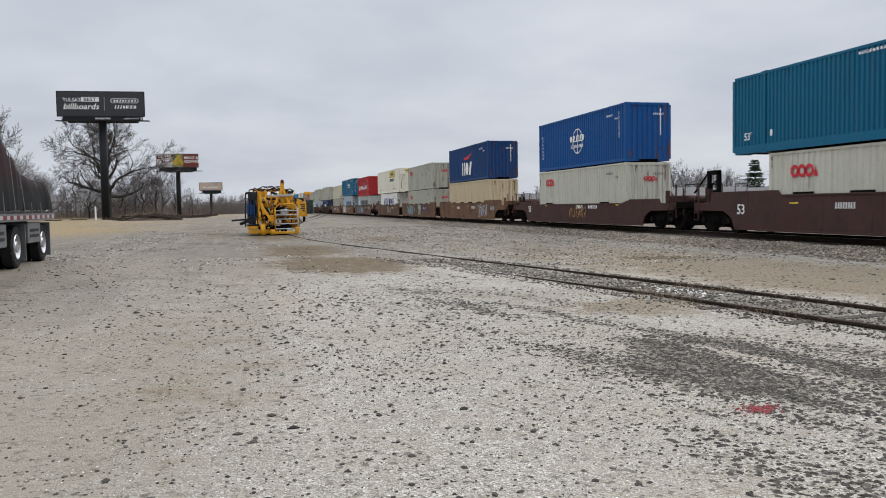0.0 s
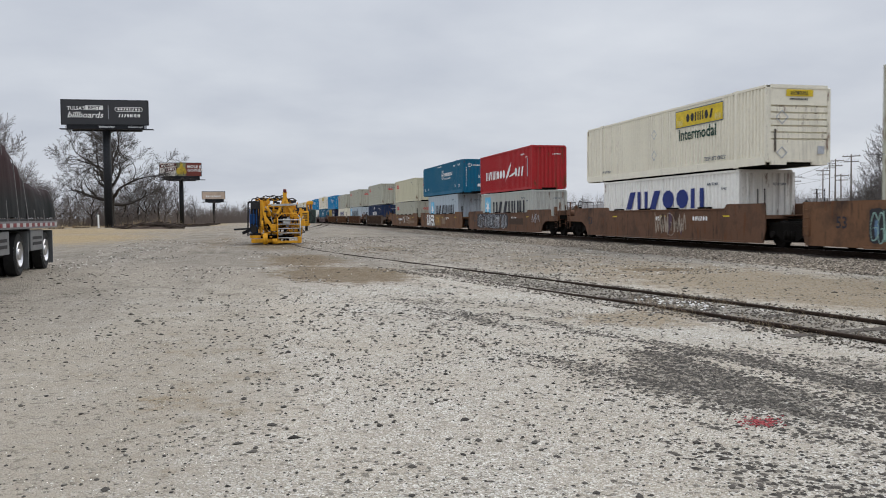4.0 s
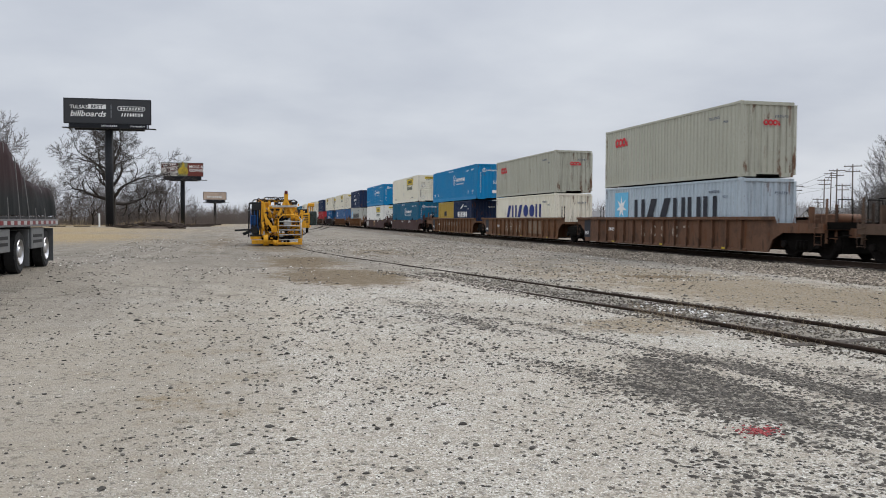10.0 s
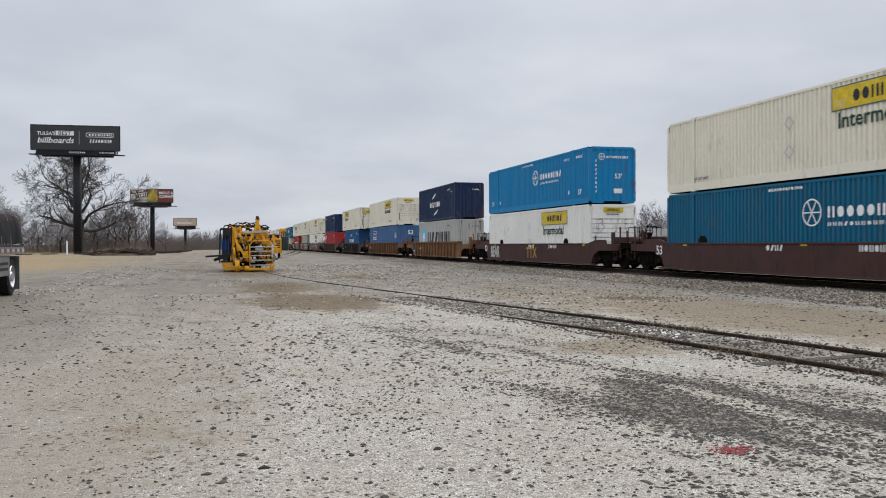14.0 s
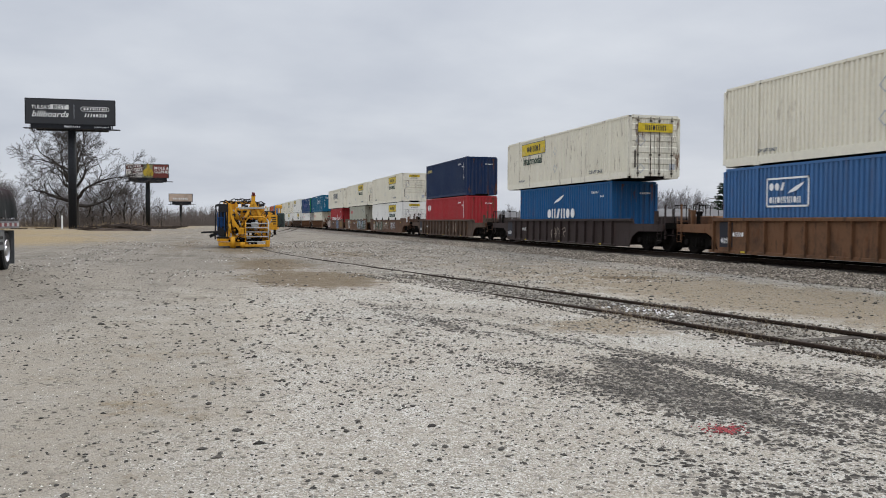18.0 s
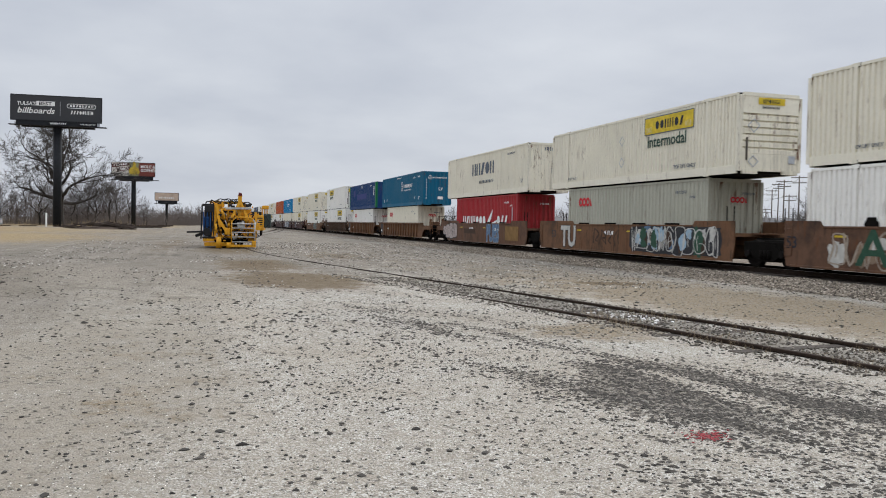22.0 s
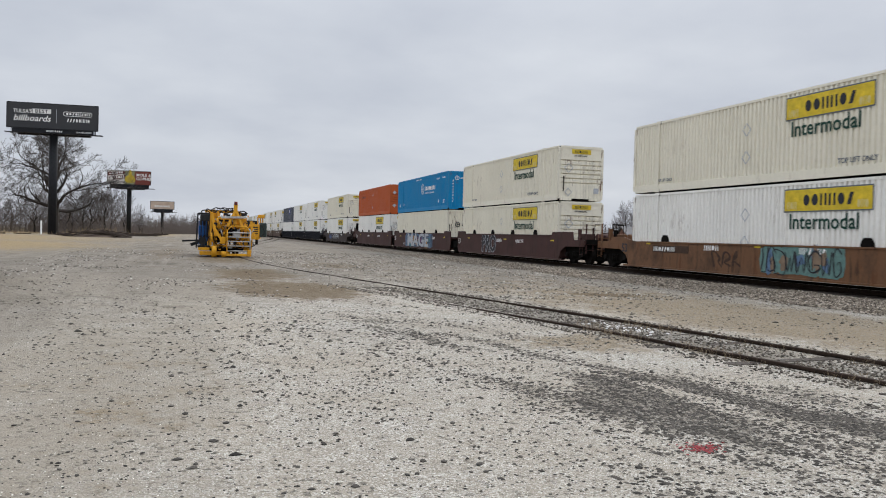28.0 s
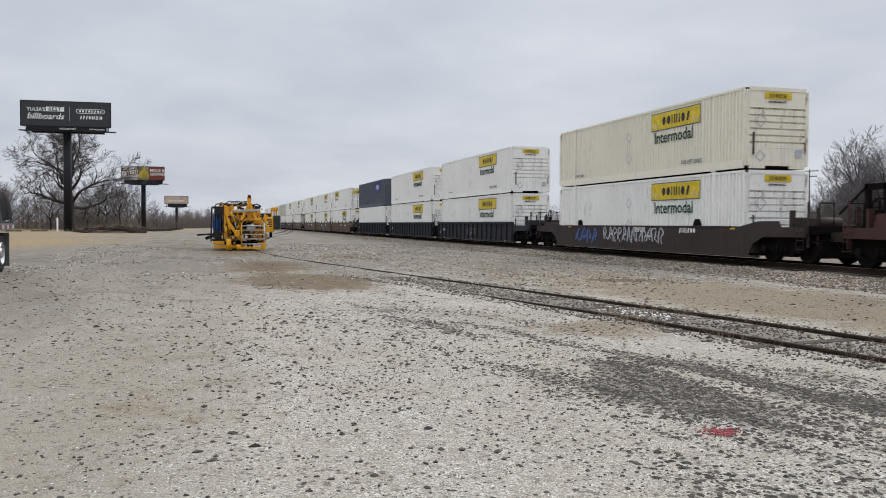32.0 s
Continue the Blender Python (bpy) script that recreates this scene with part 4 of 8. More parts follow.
def diamond(ob, at, r):
    """An empty placard holder: a thin diamond frame."""
    g = Geo()
    for a in range(4):
        c0, s0, c1, s1 = (1, 0, -1, 0)[a], (0, 1, 0, -1)[a], (0, -1, 0, 1)[a], (1, 0, -1, 0)[a]
        q = r - 0.045
        g.slab([(c0 * r, s0 * r), (c1 * r, s1 * r), (c1 * q, s1 * q), (c0 * q, s0 * q)], "z", 0, 0.004)
    return part("placard_holder", g.mesh("placard_holder", INK["silver"]), ob, "", at)


def dress(ob, look_, hx, hy, H, seed):
    """Lettering by livery."""
    if look_ == "redlogo":
        rings_mark("red", ob, on_side(hx, hy - 1.20, H - 0.92), 0.44)
        rings_mark("red", ob, on_end(hy, -0.25, H - 0.92), 0.23)
        small_marks(ob, hx, hy, H, "grey", seed)
    elif look_ == "hex":
        ring_mark("white", ob, on_side(hx, -0.70, 1.84), 0.44, 6)
        blocks("logo", "white", ob, on_side(hx, -1.42, 1.66), 8, 0.28, 0.34, 0.12, 21)
        blocks("logo", "white", ob, on_side(hx, -1.42, 1.40), 12, 0.14, 0.12, 0.09, 22)
        blocks("marking", "white", ob, on_side(hx, 1.43, 2.62), 12, 0.10, 0.10, 0.045, 23)
        words("lettering", "53'", INK["white"], ob, 0.26, on_side(hx, -6.70, 0.52))
        words("lettering", "53'", INK["white"], ob, 0.26, on_side(hx, 7.30, 0.52))
        blocks("marking", "white", ob, on_side(hx, -5.45, 0.55), 1, 0.16, 0.26, 0.05, 24)
        blocks("marking", "white", ob, on_side(hx, 5.75, 0.55), 1, 0.14, 0.26, 0.05, 24)
        blocks("marking", "white", ob, on_side(hx, -4.9, H - 0.5), 5, 0.10, 0.13, 0.06, 26)
        blocks("marking", "white", ob, on_side(hx, -6.5, H - 0.5), 4, 0.12, 0.16, 0.08, 27)
        words("lettering", "53'", INK["white"], ob, 0.24, on_end(hy, 0.10, 1.28))
        ring_mark("white", ob, on_end(hy, -0.62, H - 0.52), 0.17, 4, 0.03)
        blocks("logo", "white", ob, on_end(hy, -0.36, H - 0.60), 10, 0.09, 0.13, 0.035, 25)
        plate("placard", "white", ob, on_end(hy, 0.06, 0.52), 0.46, 0.24, "white placard")
        for i in range(8):
            blocks("marking", "white", ob, on_end(hy, -0.98, 0.55 + i * 0.22), 1, 0.09, 0.13, 0.03, 30 + i)
    elif look_ in ("yellowsign", "yellowsign_rear"):
        y0 = -1.60 if look_ == "yellowsign" else 5.45
        plate("sign_border", "grey", ob, on_side(hx, y0 + 0.04, 1.94), 3.68, 0.74, "dark sign border")
        plate("sign_panel", "yellow", ob, on_side(hx + 0.004, y0, 1.98), 3.6, 0.66, "yellow sign panel")
        blocks("logo", "black", ob, on_side(hx + 0.007, y0 - 0.85, 2.13), 6, 0.27, 0.36, 0.09, 41)
        blocks("marking", "seacoyellow", ob, on_side(hx + 0.007, y0 - 0.12, 2.03), 3, 0.12, 0.24, 0.03, 46)
        blocks("marking", "seacoyellow", ob, on_side(hx + 0.007, y0 - 3.05, 2.03), 3, 0.12, 0.24, 0.03, 47)
        words("lettering", "Intermodal", INK["green"], ob, 0.46, on_side(hx, y0 - 0.20, 1.42), squeeze=1.0)
        if look_ == "yellowsign_rear":
            plate("sign_panel", "yellow", ob, on_end(hy + 0.05, -0.88, H - 0.78), 1.76, 0.40, "yellow sign panel")
            blocks("logo", "black", ob, on_end(hy + 0.053, -0.52, H - 0.70), 6, 0.13, 0.24, 0.05, 42)
        else:
            plate("sign_panel", "yellow", ob, on_end(hy, -0.55, H - 0.42), 1.1, 0.24, "yellow sign panel")
            blocks("logo", "black", ob, on_end(hy + 0.003, -0.36, H - 0.38), 6, 0.09, 0.15, 0.03, 42)
        blocks("marking", "black", ob, on_end(hy, -0.40, H - 0.56), 10, 0.055, 0.08, 0.02, 43)
        words("lettering", "TOP LIFT ONLY", INK["grey"], ob, 0.15, on_side(hx, -hy + 4.2, 0.42))
        words("lettering", "TOP LIFT ONLY", INK["grey"], ob, 0.11, on_side(hx, hy - 1.95, 0.42))
        plate("placard", "silver", ob, on_end(hy, 0.75, 0.42), 0.28, 0.28)
        piece("grab_handle", CAST, ob, lambda g: g.box(-1.02, -0.96, 0.0, 0.05, 0.5, 1.3), "", Matrix.Translation((0, -hy - 0.02, 0)))
        for zz in (0.95, 1.90):
            diamond(ob, on_side(hx, 0.4, zz), 0.24)
        diamond(ob, on_end(hy, -0.72, 1.72), 0.26)
        diamond(ob, on_end(hy, -0.72, 0.46), 0.22)
    elif look_ == "star":
        star_mark(ob, on_side(hx, 4.90, 0.84), 1.48)
        blocks("logo", "black", ob, on_side(hx, 2.72, 1.02), 6, 1.02, 0.92, 0.22, 51)
        small_marks(ob, hx, hy, H, "grey", seed)
    elif look_ == "swoop":
        swoosh("white", ob, on_side(hx, 0.85, 1.92), 1.4, 0.5)
        blocks("logo", "white", ob, on_side(hx, 1.75, 1.14), 6, 0.50, 0.52, 0.13, 61)
        small_marks(ob, hx, hy, H, "white", seed)
    elif look_ == "swoop_mid":
        swoosh("white", ob, on_side(hx, 1.24, 1.82), 1.4, 0.55)
        blocks("logo", "white", ob, on_side(hx, 1.86, 1.15), 6, 0.44, 0.46, 0.13, 61)
        swoosh("white", ob, on_side(hx, 0.58, 0.42), 1.55, 0.55)
        small_marks(ob, hx, hy, H, "white", seed)
    elif look_ == "globe":
        ring_mark("white", ob, on_side(hx, -0.09, 1.46), 0.70, 4, 0.06)
        blocks("logo", "white", ob, on_side(hx, 1.0, 1.45), 5, 0.34, 0.34, 0.08, 71)
        blocks("logo", "white", ob, on_side(hx, 0.85, 1.08), 8, 0.16, 0.20, 0.06, 72)
        for i in range(7):
            blocks("marking", "white", ob, on_side(hx, 5.45, 0.72 + i * 0.21), 1, 0.12, 0.15, 0.03, 73 + i)
        small_marks(ob, hx, hy, H, "white", seed)
        plate("marking", "white", ob, on_side(hx, -5.35, 1.2), 0.05, 1.3)
        plate("marking", "white", ob, on_end(hy, 0.62, 1.3), 0.05, 1.3)
    elif look_ == "bigwhite":
        g = Geo()
        g.slab([(0, 0.30), (0.5, 0.16), (2.3, 0.30), (3.05, 0.52), (2.9, 0.36), (2.4, 0.20), (2.0, 0.0), (1.0, 0.0), (0.6, 0.12)], "z", 0, 0.004)
        part("emblem", g.mesh("emblem", INK["red"]), ob, "red wing shape", on_side(hx, 1.55, 1.78))
        blocks("logo", "white", ob, on_side(hx, 1.45, 0.50), 3, 0.95, 1.06, 0.09, 82)
        small_marks(ob, hx, hy, H, "white", seed)
        plate("marking", "white", ob, on_end(hy, 0.62, 1.3), 0.05, 1.3)
    elif look_ == "banner":
        blocks("logo", "white", ob, on_side(hx, 4.46, 0.98), 7, 0.56, 0.62, 0.15, 91)
        swoosh("white", ob, on_side(hx, -0.5, 0.72), 1.3, 1.3)
        swoosh("white", ob, on_side(hx, -1.2, 0.95), 1.9, 0.45)
        blocks("logo", "white", ob, on_side(hx, -2.6, 0.98), 3, 0.52, 0.62, 0.15, 92)
        small_marks(ob, hx, hy, H, "white", seed)
        plate("marking", "silver", ob, on_side(hx, -5.2, 0.9), 0.12, 1.2)
    elif look_ == "navyword":
        blocks("logo", "navy", ob, on_side(hx, 3.50, 1.15), 6, 1.02, 0.82, 0.20, 101)
        small_marks(ob, hx, hy, H, "grey", seed)
    elif look_ == "arch":
        blocks("logo", "black", ob, on_side(hx, 0.52, 1.22), 2, 0.52, 0.56, -0.10, 0)
        for i in range(6):
            blocks("marking", "black", ob, on_side(hx, 2.3, 0.9 + i * 0.22), 1, 0.10, 0.15, 0.03, 110 + i)
    elif look_ == "swoop20":
        swoosh("white", ob, on_side(hx, 0.73, 1.80), 1.25, 0.5)
        blocks("logo", "white", ob, on_side(hx, 1.53, 1.16), 6, 0.46, 0.50, 0.09, 61)
        small_marks(ob, hx, hy, H, "white", seed)
    elif look_ == "twoword":
        blocks("logo", "grey", ob, on_side(hx, 2.2, 1.44), 5, 0.76, 0.80, 0.15, 121)
        blocks("logo", "grey", ob, on_side(hx, 0.74, 0.86), 10, 0.21, 0.20, 0.08, 122)
        blocks("logo", "grey", ob, on_end(hy, -0.3, H - 0.45), 5, 0.18, 0.20, 0.03, 121)
        words("lettering", "53'", INK["grey"], ob, 0.22, on_end(hy, 0.1, 1.2))
        words("lettering", "53'", INK["grey"], ob, 0.22, on_side(hx, -6.9, 0.6))
        blocks("marking", "grey", ob, on_side(hx, -hy + 3.4, H - 0.5), 9, 0.09, 0.12, 0.05, 123)
    elif look_ == "number":
        words("lettering", "53", INK["white"], ob, 0.44, on_side(hx, -6.65, 1.95))
        words("lettering", "53", INK["white"], ob, 0.44, on_end(hy, 0.0, 1.95))
        plate("placard", "white", ob, on_side(hx, -6.75, 1.42), 0.40, 0.42)
        plate("placard", "white", ob, on_end(hy, 0.05, 1.42), 0.5, 0.40)
        plate("placard", "white", ob, on_end(hy, 0.05, 0.62), 0.5, 0.2)
        plate("placard", "white", ob, on_side(hx, 0.15, 2.45), 0.4, 0.30)
        blocks("marking", "white", ob, on_side(hx, -5.0, 2.45), 6, 0.10, 0.12, 0.05, 126)
        plate("painted_out_name", "navy", ob, on_side(hx, 3.0, 1.15), 5.9, 0.62, "painted-over name in darker blue")
        plate("painted_out_name", "navy", ob, on_side(hx, 5.4, 1.55), 1.3, 0.7, "painted-over emblem in darker blue")
    elif look_ == "framed":
        g = Geo()
        for b in ((0, 2.1, 0, 0.06), (0, 2.1, 0.92, 0.98), (0, 0.06, 0, 0.98), (2.04, 2.1, 0, 0.98)):
            g.box(b[0], b[1], b[2], b[3], 0, 0.004)
        part("emblem", g.mesh("emblem", INK["white"]), ob, "white rectangle outline", on_side(hx, 5.57, 1.45))
        blocks("logo", "white", ob, on_side(hx, 5.42, 2.0), 3, 0.22, 0.26, 0.06, 131)
        blocks("logo", "white", ob, on_side(hx, 5.42, 1.58), 8, 0.15, 0.22, 0.05, 132)
        swoosh("white", ob, on_side(hx, 4.5, 1.85), 0.8, 0.4)
        words("lettering", "53", INK["white"], ob, 0.50, on_side(hx, -7.05, 1.6))
        words("lettering", "53", INK["white"], ob, 0.42, on_end(hy, -0.1, 1.95))
    elif look_ == "cornerword":
        blocks("logo", "seacoyellow", ob, on_side(hx, 5.55, H - 0.68), 5, 0.25, 0.26, 0.05, 141)
        small_marks(ob, hx, hy, H, "white", seed)
        plate("marking", "white", ob, on_side(hx, -5.35, 1.2), 0.05, 1.3)
    elif look_ == "threewhite":
        blocks("logo", "white", ob, on_side(hx, 5.4, 1.86), 3, 0.28, 0.48, 0.09, 151)
        small_marks(ob, hx, hy, H, "white", seed)
        plate("marking", "white", ob, on_side(hx, -5.35, 1.2), 0.05, 1.3)
    elif look_ == "darkword":
        blocks("logo", "black", ob, on_side(hx, 5.93, 1.93), 9, 0.15, 0.22, 0.05, 161)
        blocks("logo", "black", ob, on_end(hy, -0.45, H - 0.42), 9, 0.10, 0.18, 0.03, 162)
        for z in (0.83, 2.10):
            for at in (on_side(hx, 0.06, z), on_end(hy, -0.85, z)):
                g = Geo()
                g.slab([(0, -0.19), (0.19, 0), (0, 0.19), (-0.19, 0)], "z", 0, 0.004)
                part("placard_holder", g.mesh("placard_holder", INK["silver"]), ob, "", at)
    elif look_ == "endword":
        ring_mark("black", ob, on_end(hy, -0.5, H - 1.1), 0.2, 3, 0.06)
        blocks("logo", "black", ob, on_end(hy, -0.15, H - 1.2), 5, 0.14, 0.22, 0.04, 171)
    elif look_ == "square":
        plate("sign_panel", "navy", ob, on_side(hx, -2.6, 1.5), 3.0, 1.15, "dark blue square sign")
        blocks("logo", "white", ob, on_side(hx + 0.003, -3.0, 1.85), 3, 0.45, 0.5, 0.2, 181)


# units from the head of the train to its tail:
# upper (kind, tone, livery, end, front), lower (kind, tone, livery, front), car (style, colour), joint behind ("bar" or "coupler")
UNITS = [
    (("53", "teal", "hex", "plain", 12.1, .2, .05, 2.9), ("40", "pale_grey", "redlogo", "plain", 13.9, 2.59), ("smooth", "maroon"), "coupler"),
    (("40", "royal", "globe", "plain", 37.48, .15, .05, 2.9), ("40", "pale_grey", "redlogo", "plain", 37.5, 2.9), ("low", "maroon"), "coupler"),
    (("40", "deep", "bigwhite", "plain", 61.08, .2, .05, 2.9), ("40", "buff", "", "plain", 61.1, 2.9), ("smooth", "brown"), "bar"),
    (("40", "grey", "redlogo", "plain", 80.52, .75, .4, 2.59), ("40", "grey", "redlogo", "plain", 80.52, 2.59), ("smooth", "brown"), "bar"),
    (("53", "bone", "yellowsign", "slats", 98.12, .3, .1, 2.9), ("40", "white", "navyword", "plain", 100.0, 2.59), ("smooth", "redbrown"), "coupler"),
    (("40", "red", "banner", "plain", 123.5, .2, .05, 2.9), ("40", "stone", "star", "plain", 123.4, 2.59), ("smooth", "redbrown"), "bar"),
    (("53", "teal", "hex", "plain", 141.11, .2, .05, 2.9), ("40", "ice", "star", "plain", 143.0, 2.9), ("smooth", "brown"), "bar"),
    (("40", "cream", "redlogo", "plain", 162.35, .3, .1, 2.59), ("40", "grey", "redlogo", "plain", 162.35, 2.59), ("smooth", "brown"), "coupler"),
    (("40", "grey", "redlogo", "plain", 185.97, .25, .05, 2.9), ("40", "navy", "swoop", "plain", 186.0, 2.59), ("ribbed", "umber"), "coupler"),
    (("40", "grey", "redlogo", "plain", 209.46, .3, .1, 2.9), ("40", "ice", "star", "plain", 209.4, 2.59), ("ribbed", "redbrown"), "bar"),
    (("40", "grey", "redlogo", "plain", 228.93, .4, .15, 2.59), ("40", "bone", "navyword", "plain", 228.9, 2.59), ("ribbed", "brown"), "bar"),
    (("53", "sky", "hex", "plain", 246.48, .2, .05, 2.9), ("pair", "navy", "swoop20", "plain", 248.3, 2.59), ("ribbed", "brown"), "coupler"),
    (("53", "bone", "yellowsign", "slats", 270.17, .35, .12, 2.9), ("53", "teal", "hex", "plain", 270.2, 2.9), ("low", "maroon"), "coupler"),
    (("53", "sky", "hex", "plain", 293.85, .2, .05, 2.9), ("53", "white", "yellowsign", "slats", 293.8, 2.9), ("low", "maroon"), "coupler"),
    (("40", "navy", "swoop_mid", "plain", 318.85, .15, .05, 2.9), ("40", "stone", "star", "plain", 318.9, 2.9), ("ribbed", "orange"), "coupler"),
    (("53", "bone", "yellowsign", "slats", 340.85, .35, .15, 2.9), ("53", "slate", "framed", "plain", 340.8, 2.9), ("ribbed", "brown"), "coupler"),
    (("53", "bone", "yellowsign_rear", "doors", 364.2, .45, .35, 2.9), ("40", "midblue", "swoop", "plain", 366.0, 2.9), ("ribbed", "dark"), "coupler"),
    (("40", "navy", "cornerword", "plain", 389.55, .15, .05, 2.9), ("40", "crimson", "threewhite", "plain", 389.55, 2.9), ("ribbed", "umber"), "coupler"),
    (("53", "bone", "yellowsign", "slats", 411.4, .4, .2, 2.9), ("53", "white", "yellowsign", "slats", 411.3, 2.9), ("smooth", "redbrown"), "bar"),
    (("53", "bone", "yellowsign", "slats", 430.9, .4, .2, 2.9), ("40", "grey", "redlogo", "plain", 432.8, 2.9), ("smooth", "brown"), "bar"),
    (("53", "bone", "twoword", "plain", 450.42, .5, .2, 2.9), ("40", "crimson", "banner", "plain", 452.2, 2.9), ("smooth", "redbrown"), "coupler"),
    (("53", "teal", "hex", "plain", 474.15, .2, .05, 2.9), ("40", "bone", "redlogo", "plain", 475.9, 2.59), ("ribbed", "brown"), "bar"),
    (("53", "deep", "number", "plain", 493.7, .25, .05, 2.9), ("40", "white", "redlogo", "plain", 495.4, 2.59), ("ribbed", "brown"), "bar"),
    (("53", "white", "yellowsign_rear", "doors", 513.35, .35, .15, 2.9), ("53", "white", "yellowsign", "slats", 512.9, 2.9), ("ribbed", "umber"), "coupler"),
    (("53", "bone", "yellowsign", "slats", 536.85, .3, .1, 2.9), ("53", "white", "yellowsign", "slats", 536.8, 2.9), ("low", "brown"), "coupler"),
    (("53", "bone", "yellowsign", "slats", 560.77, .35, .15, 2.9), ("53", "bone", "yellowsign", "slats", 560.6, 2.9), ("smooth", "maroon"), "bar"),
    (("53", "sky", "hex", "plain", 580.5, .15, .03, 2.9), ("53", "bone", "endword", "plain", 580.5, 2.9), ("smooth", "maroon"), "bar"),
    (("53", "orange", "darkword", "slats", 600.0, .2, .05, 2.9), ("53", "white", "yellowsign", "slats", 599.9, 2.9), ("smooth", "maroon"), "coupler"),
    (("53", "bone", "yellowsign", "slats", 623.85, .2, .08, 2.9), ("53", "white", "yellowsign", "slats", 623.8, 2.9), ("low", "dark"), "coupler"),
    (("53", "white", "yellowsign", "slats", 647.4, .25, .08, 2.9), ("53", "white", "yellowsign", "slats", 647.4, 2.9), ("ribbed", "black"), "bar"),
    (("53", "white", "yellowsign", "slats", 666.9, .2, .08, 2.9), ("53", "white", "yellowsign", "slats", 666.9, 2.9), ("ribbed", "black"), "bar"),
    (("53", "charcoal", "square", "slats", 686.3, .2, .08, 2.9), ("53", "white", "", "plain", 686.3, 2.9), ("ribbed", "black"), "coupler"),
    (("53", "white", "yellowsign_rear", "doors", 709.6, .3, .1, 2.9), ("53", "white", "yellowsign", "slats", 709.6, 2.9), ("smooth", "umber"), "bar"),
    (("53", "white", "yellowsign", "slats", 728.8, .3, .1, 2.9), ("53", "white", "yellowsign", "slats", 728.8, 2.9), ("smooth", "umber"), "bar"),
    (("53", "white", "yellowsign", "slats", 748.2, .3, .1, 2.9), ("53", "white", "yellowsign", "slats", 748.2, 2.9), ("smooth", "umber"), "coupler"),
    (("53", "white", "yellowsign", "slats", 771.6, .3, .1, 2.9), ("40", "white", "", "plain", 773.4, 2.9), ("smooth", "umber"), "bar"),
    (("53", "white", "yellowsign", "slats", 791.2, .3, .1, 2.9), ("53", "white", "", "plain", 791.2, 2.9), ("smooth", "dark"), "bar"),
    (("53", "pale_grey", "", "plain", 810.6, .3, .1, 2.9), ("53", "white", "", "plain", 810.6, 2.9), ("smooth", "dark"), "coupler"),
    (("53", "white", "yellowsign", "slats", 834.2, .3, .1, 2.9), ("53", "white", "yellowsign", "slats", 834.2, 2.9), ("smooth", "umber"), "bar"),
    (("53", "white", "yellowsign", "slats", 853.7, .3, .1, 2.9), ("53", "white", "yellowsign", "slats", 853.7, 2.9), ("smooth", "umber"), "bar"),
    (("53", "white", "yellowsign", "slats", 873.2, .3, .1, 2.9), ("53", "white", "", "plain", 873.2, 2.9), ("smooth", "umber"), "coupler"),
]
CAR_TONES = {"maroon": (0.062, 0.026, 0.022), "brown": (0.165, 0.080, 0.038), "redbrown": (0.135, 0.067, 0.037), "umber": (0.098, 0.062, 0.042), "orange": (0.195, 0.092, 0.038),
             "dark": (0.042, 0.028, 0.025), "black": (0.026, 0.028, 0.036)}
CAR_WORD = {"maroon": "maroon", "brown": "rust-brown", "redbrown": "red-brown", "umber": "dull brown", "orange": "orange-brown", "dark": "dark brown", "black": "black"}
LENGTH = {"40": 12.19, "53": 16.15, "pair": 12.19}
TRAIN = []


def roll_pose(s0, t, z=0.0):
    return pose(TRACK_X, s0 - SPEED * t - GAIN * t * t, z)


def car_paint(tone):
    return painted("%s_car_paint" % tone, CAR_TONES[tone], 0.8 if tone in ("maroon", "black", "dark") else 0.95, 0.05 if tone in ("maroon", "black", "dark") else 0.36, 0.70, 0.05, (0.030, 0.021, 0.016), 1.0)


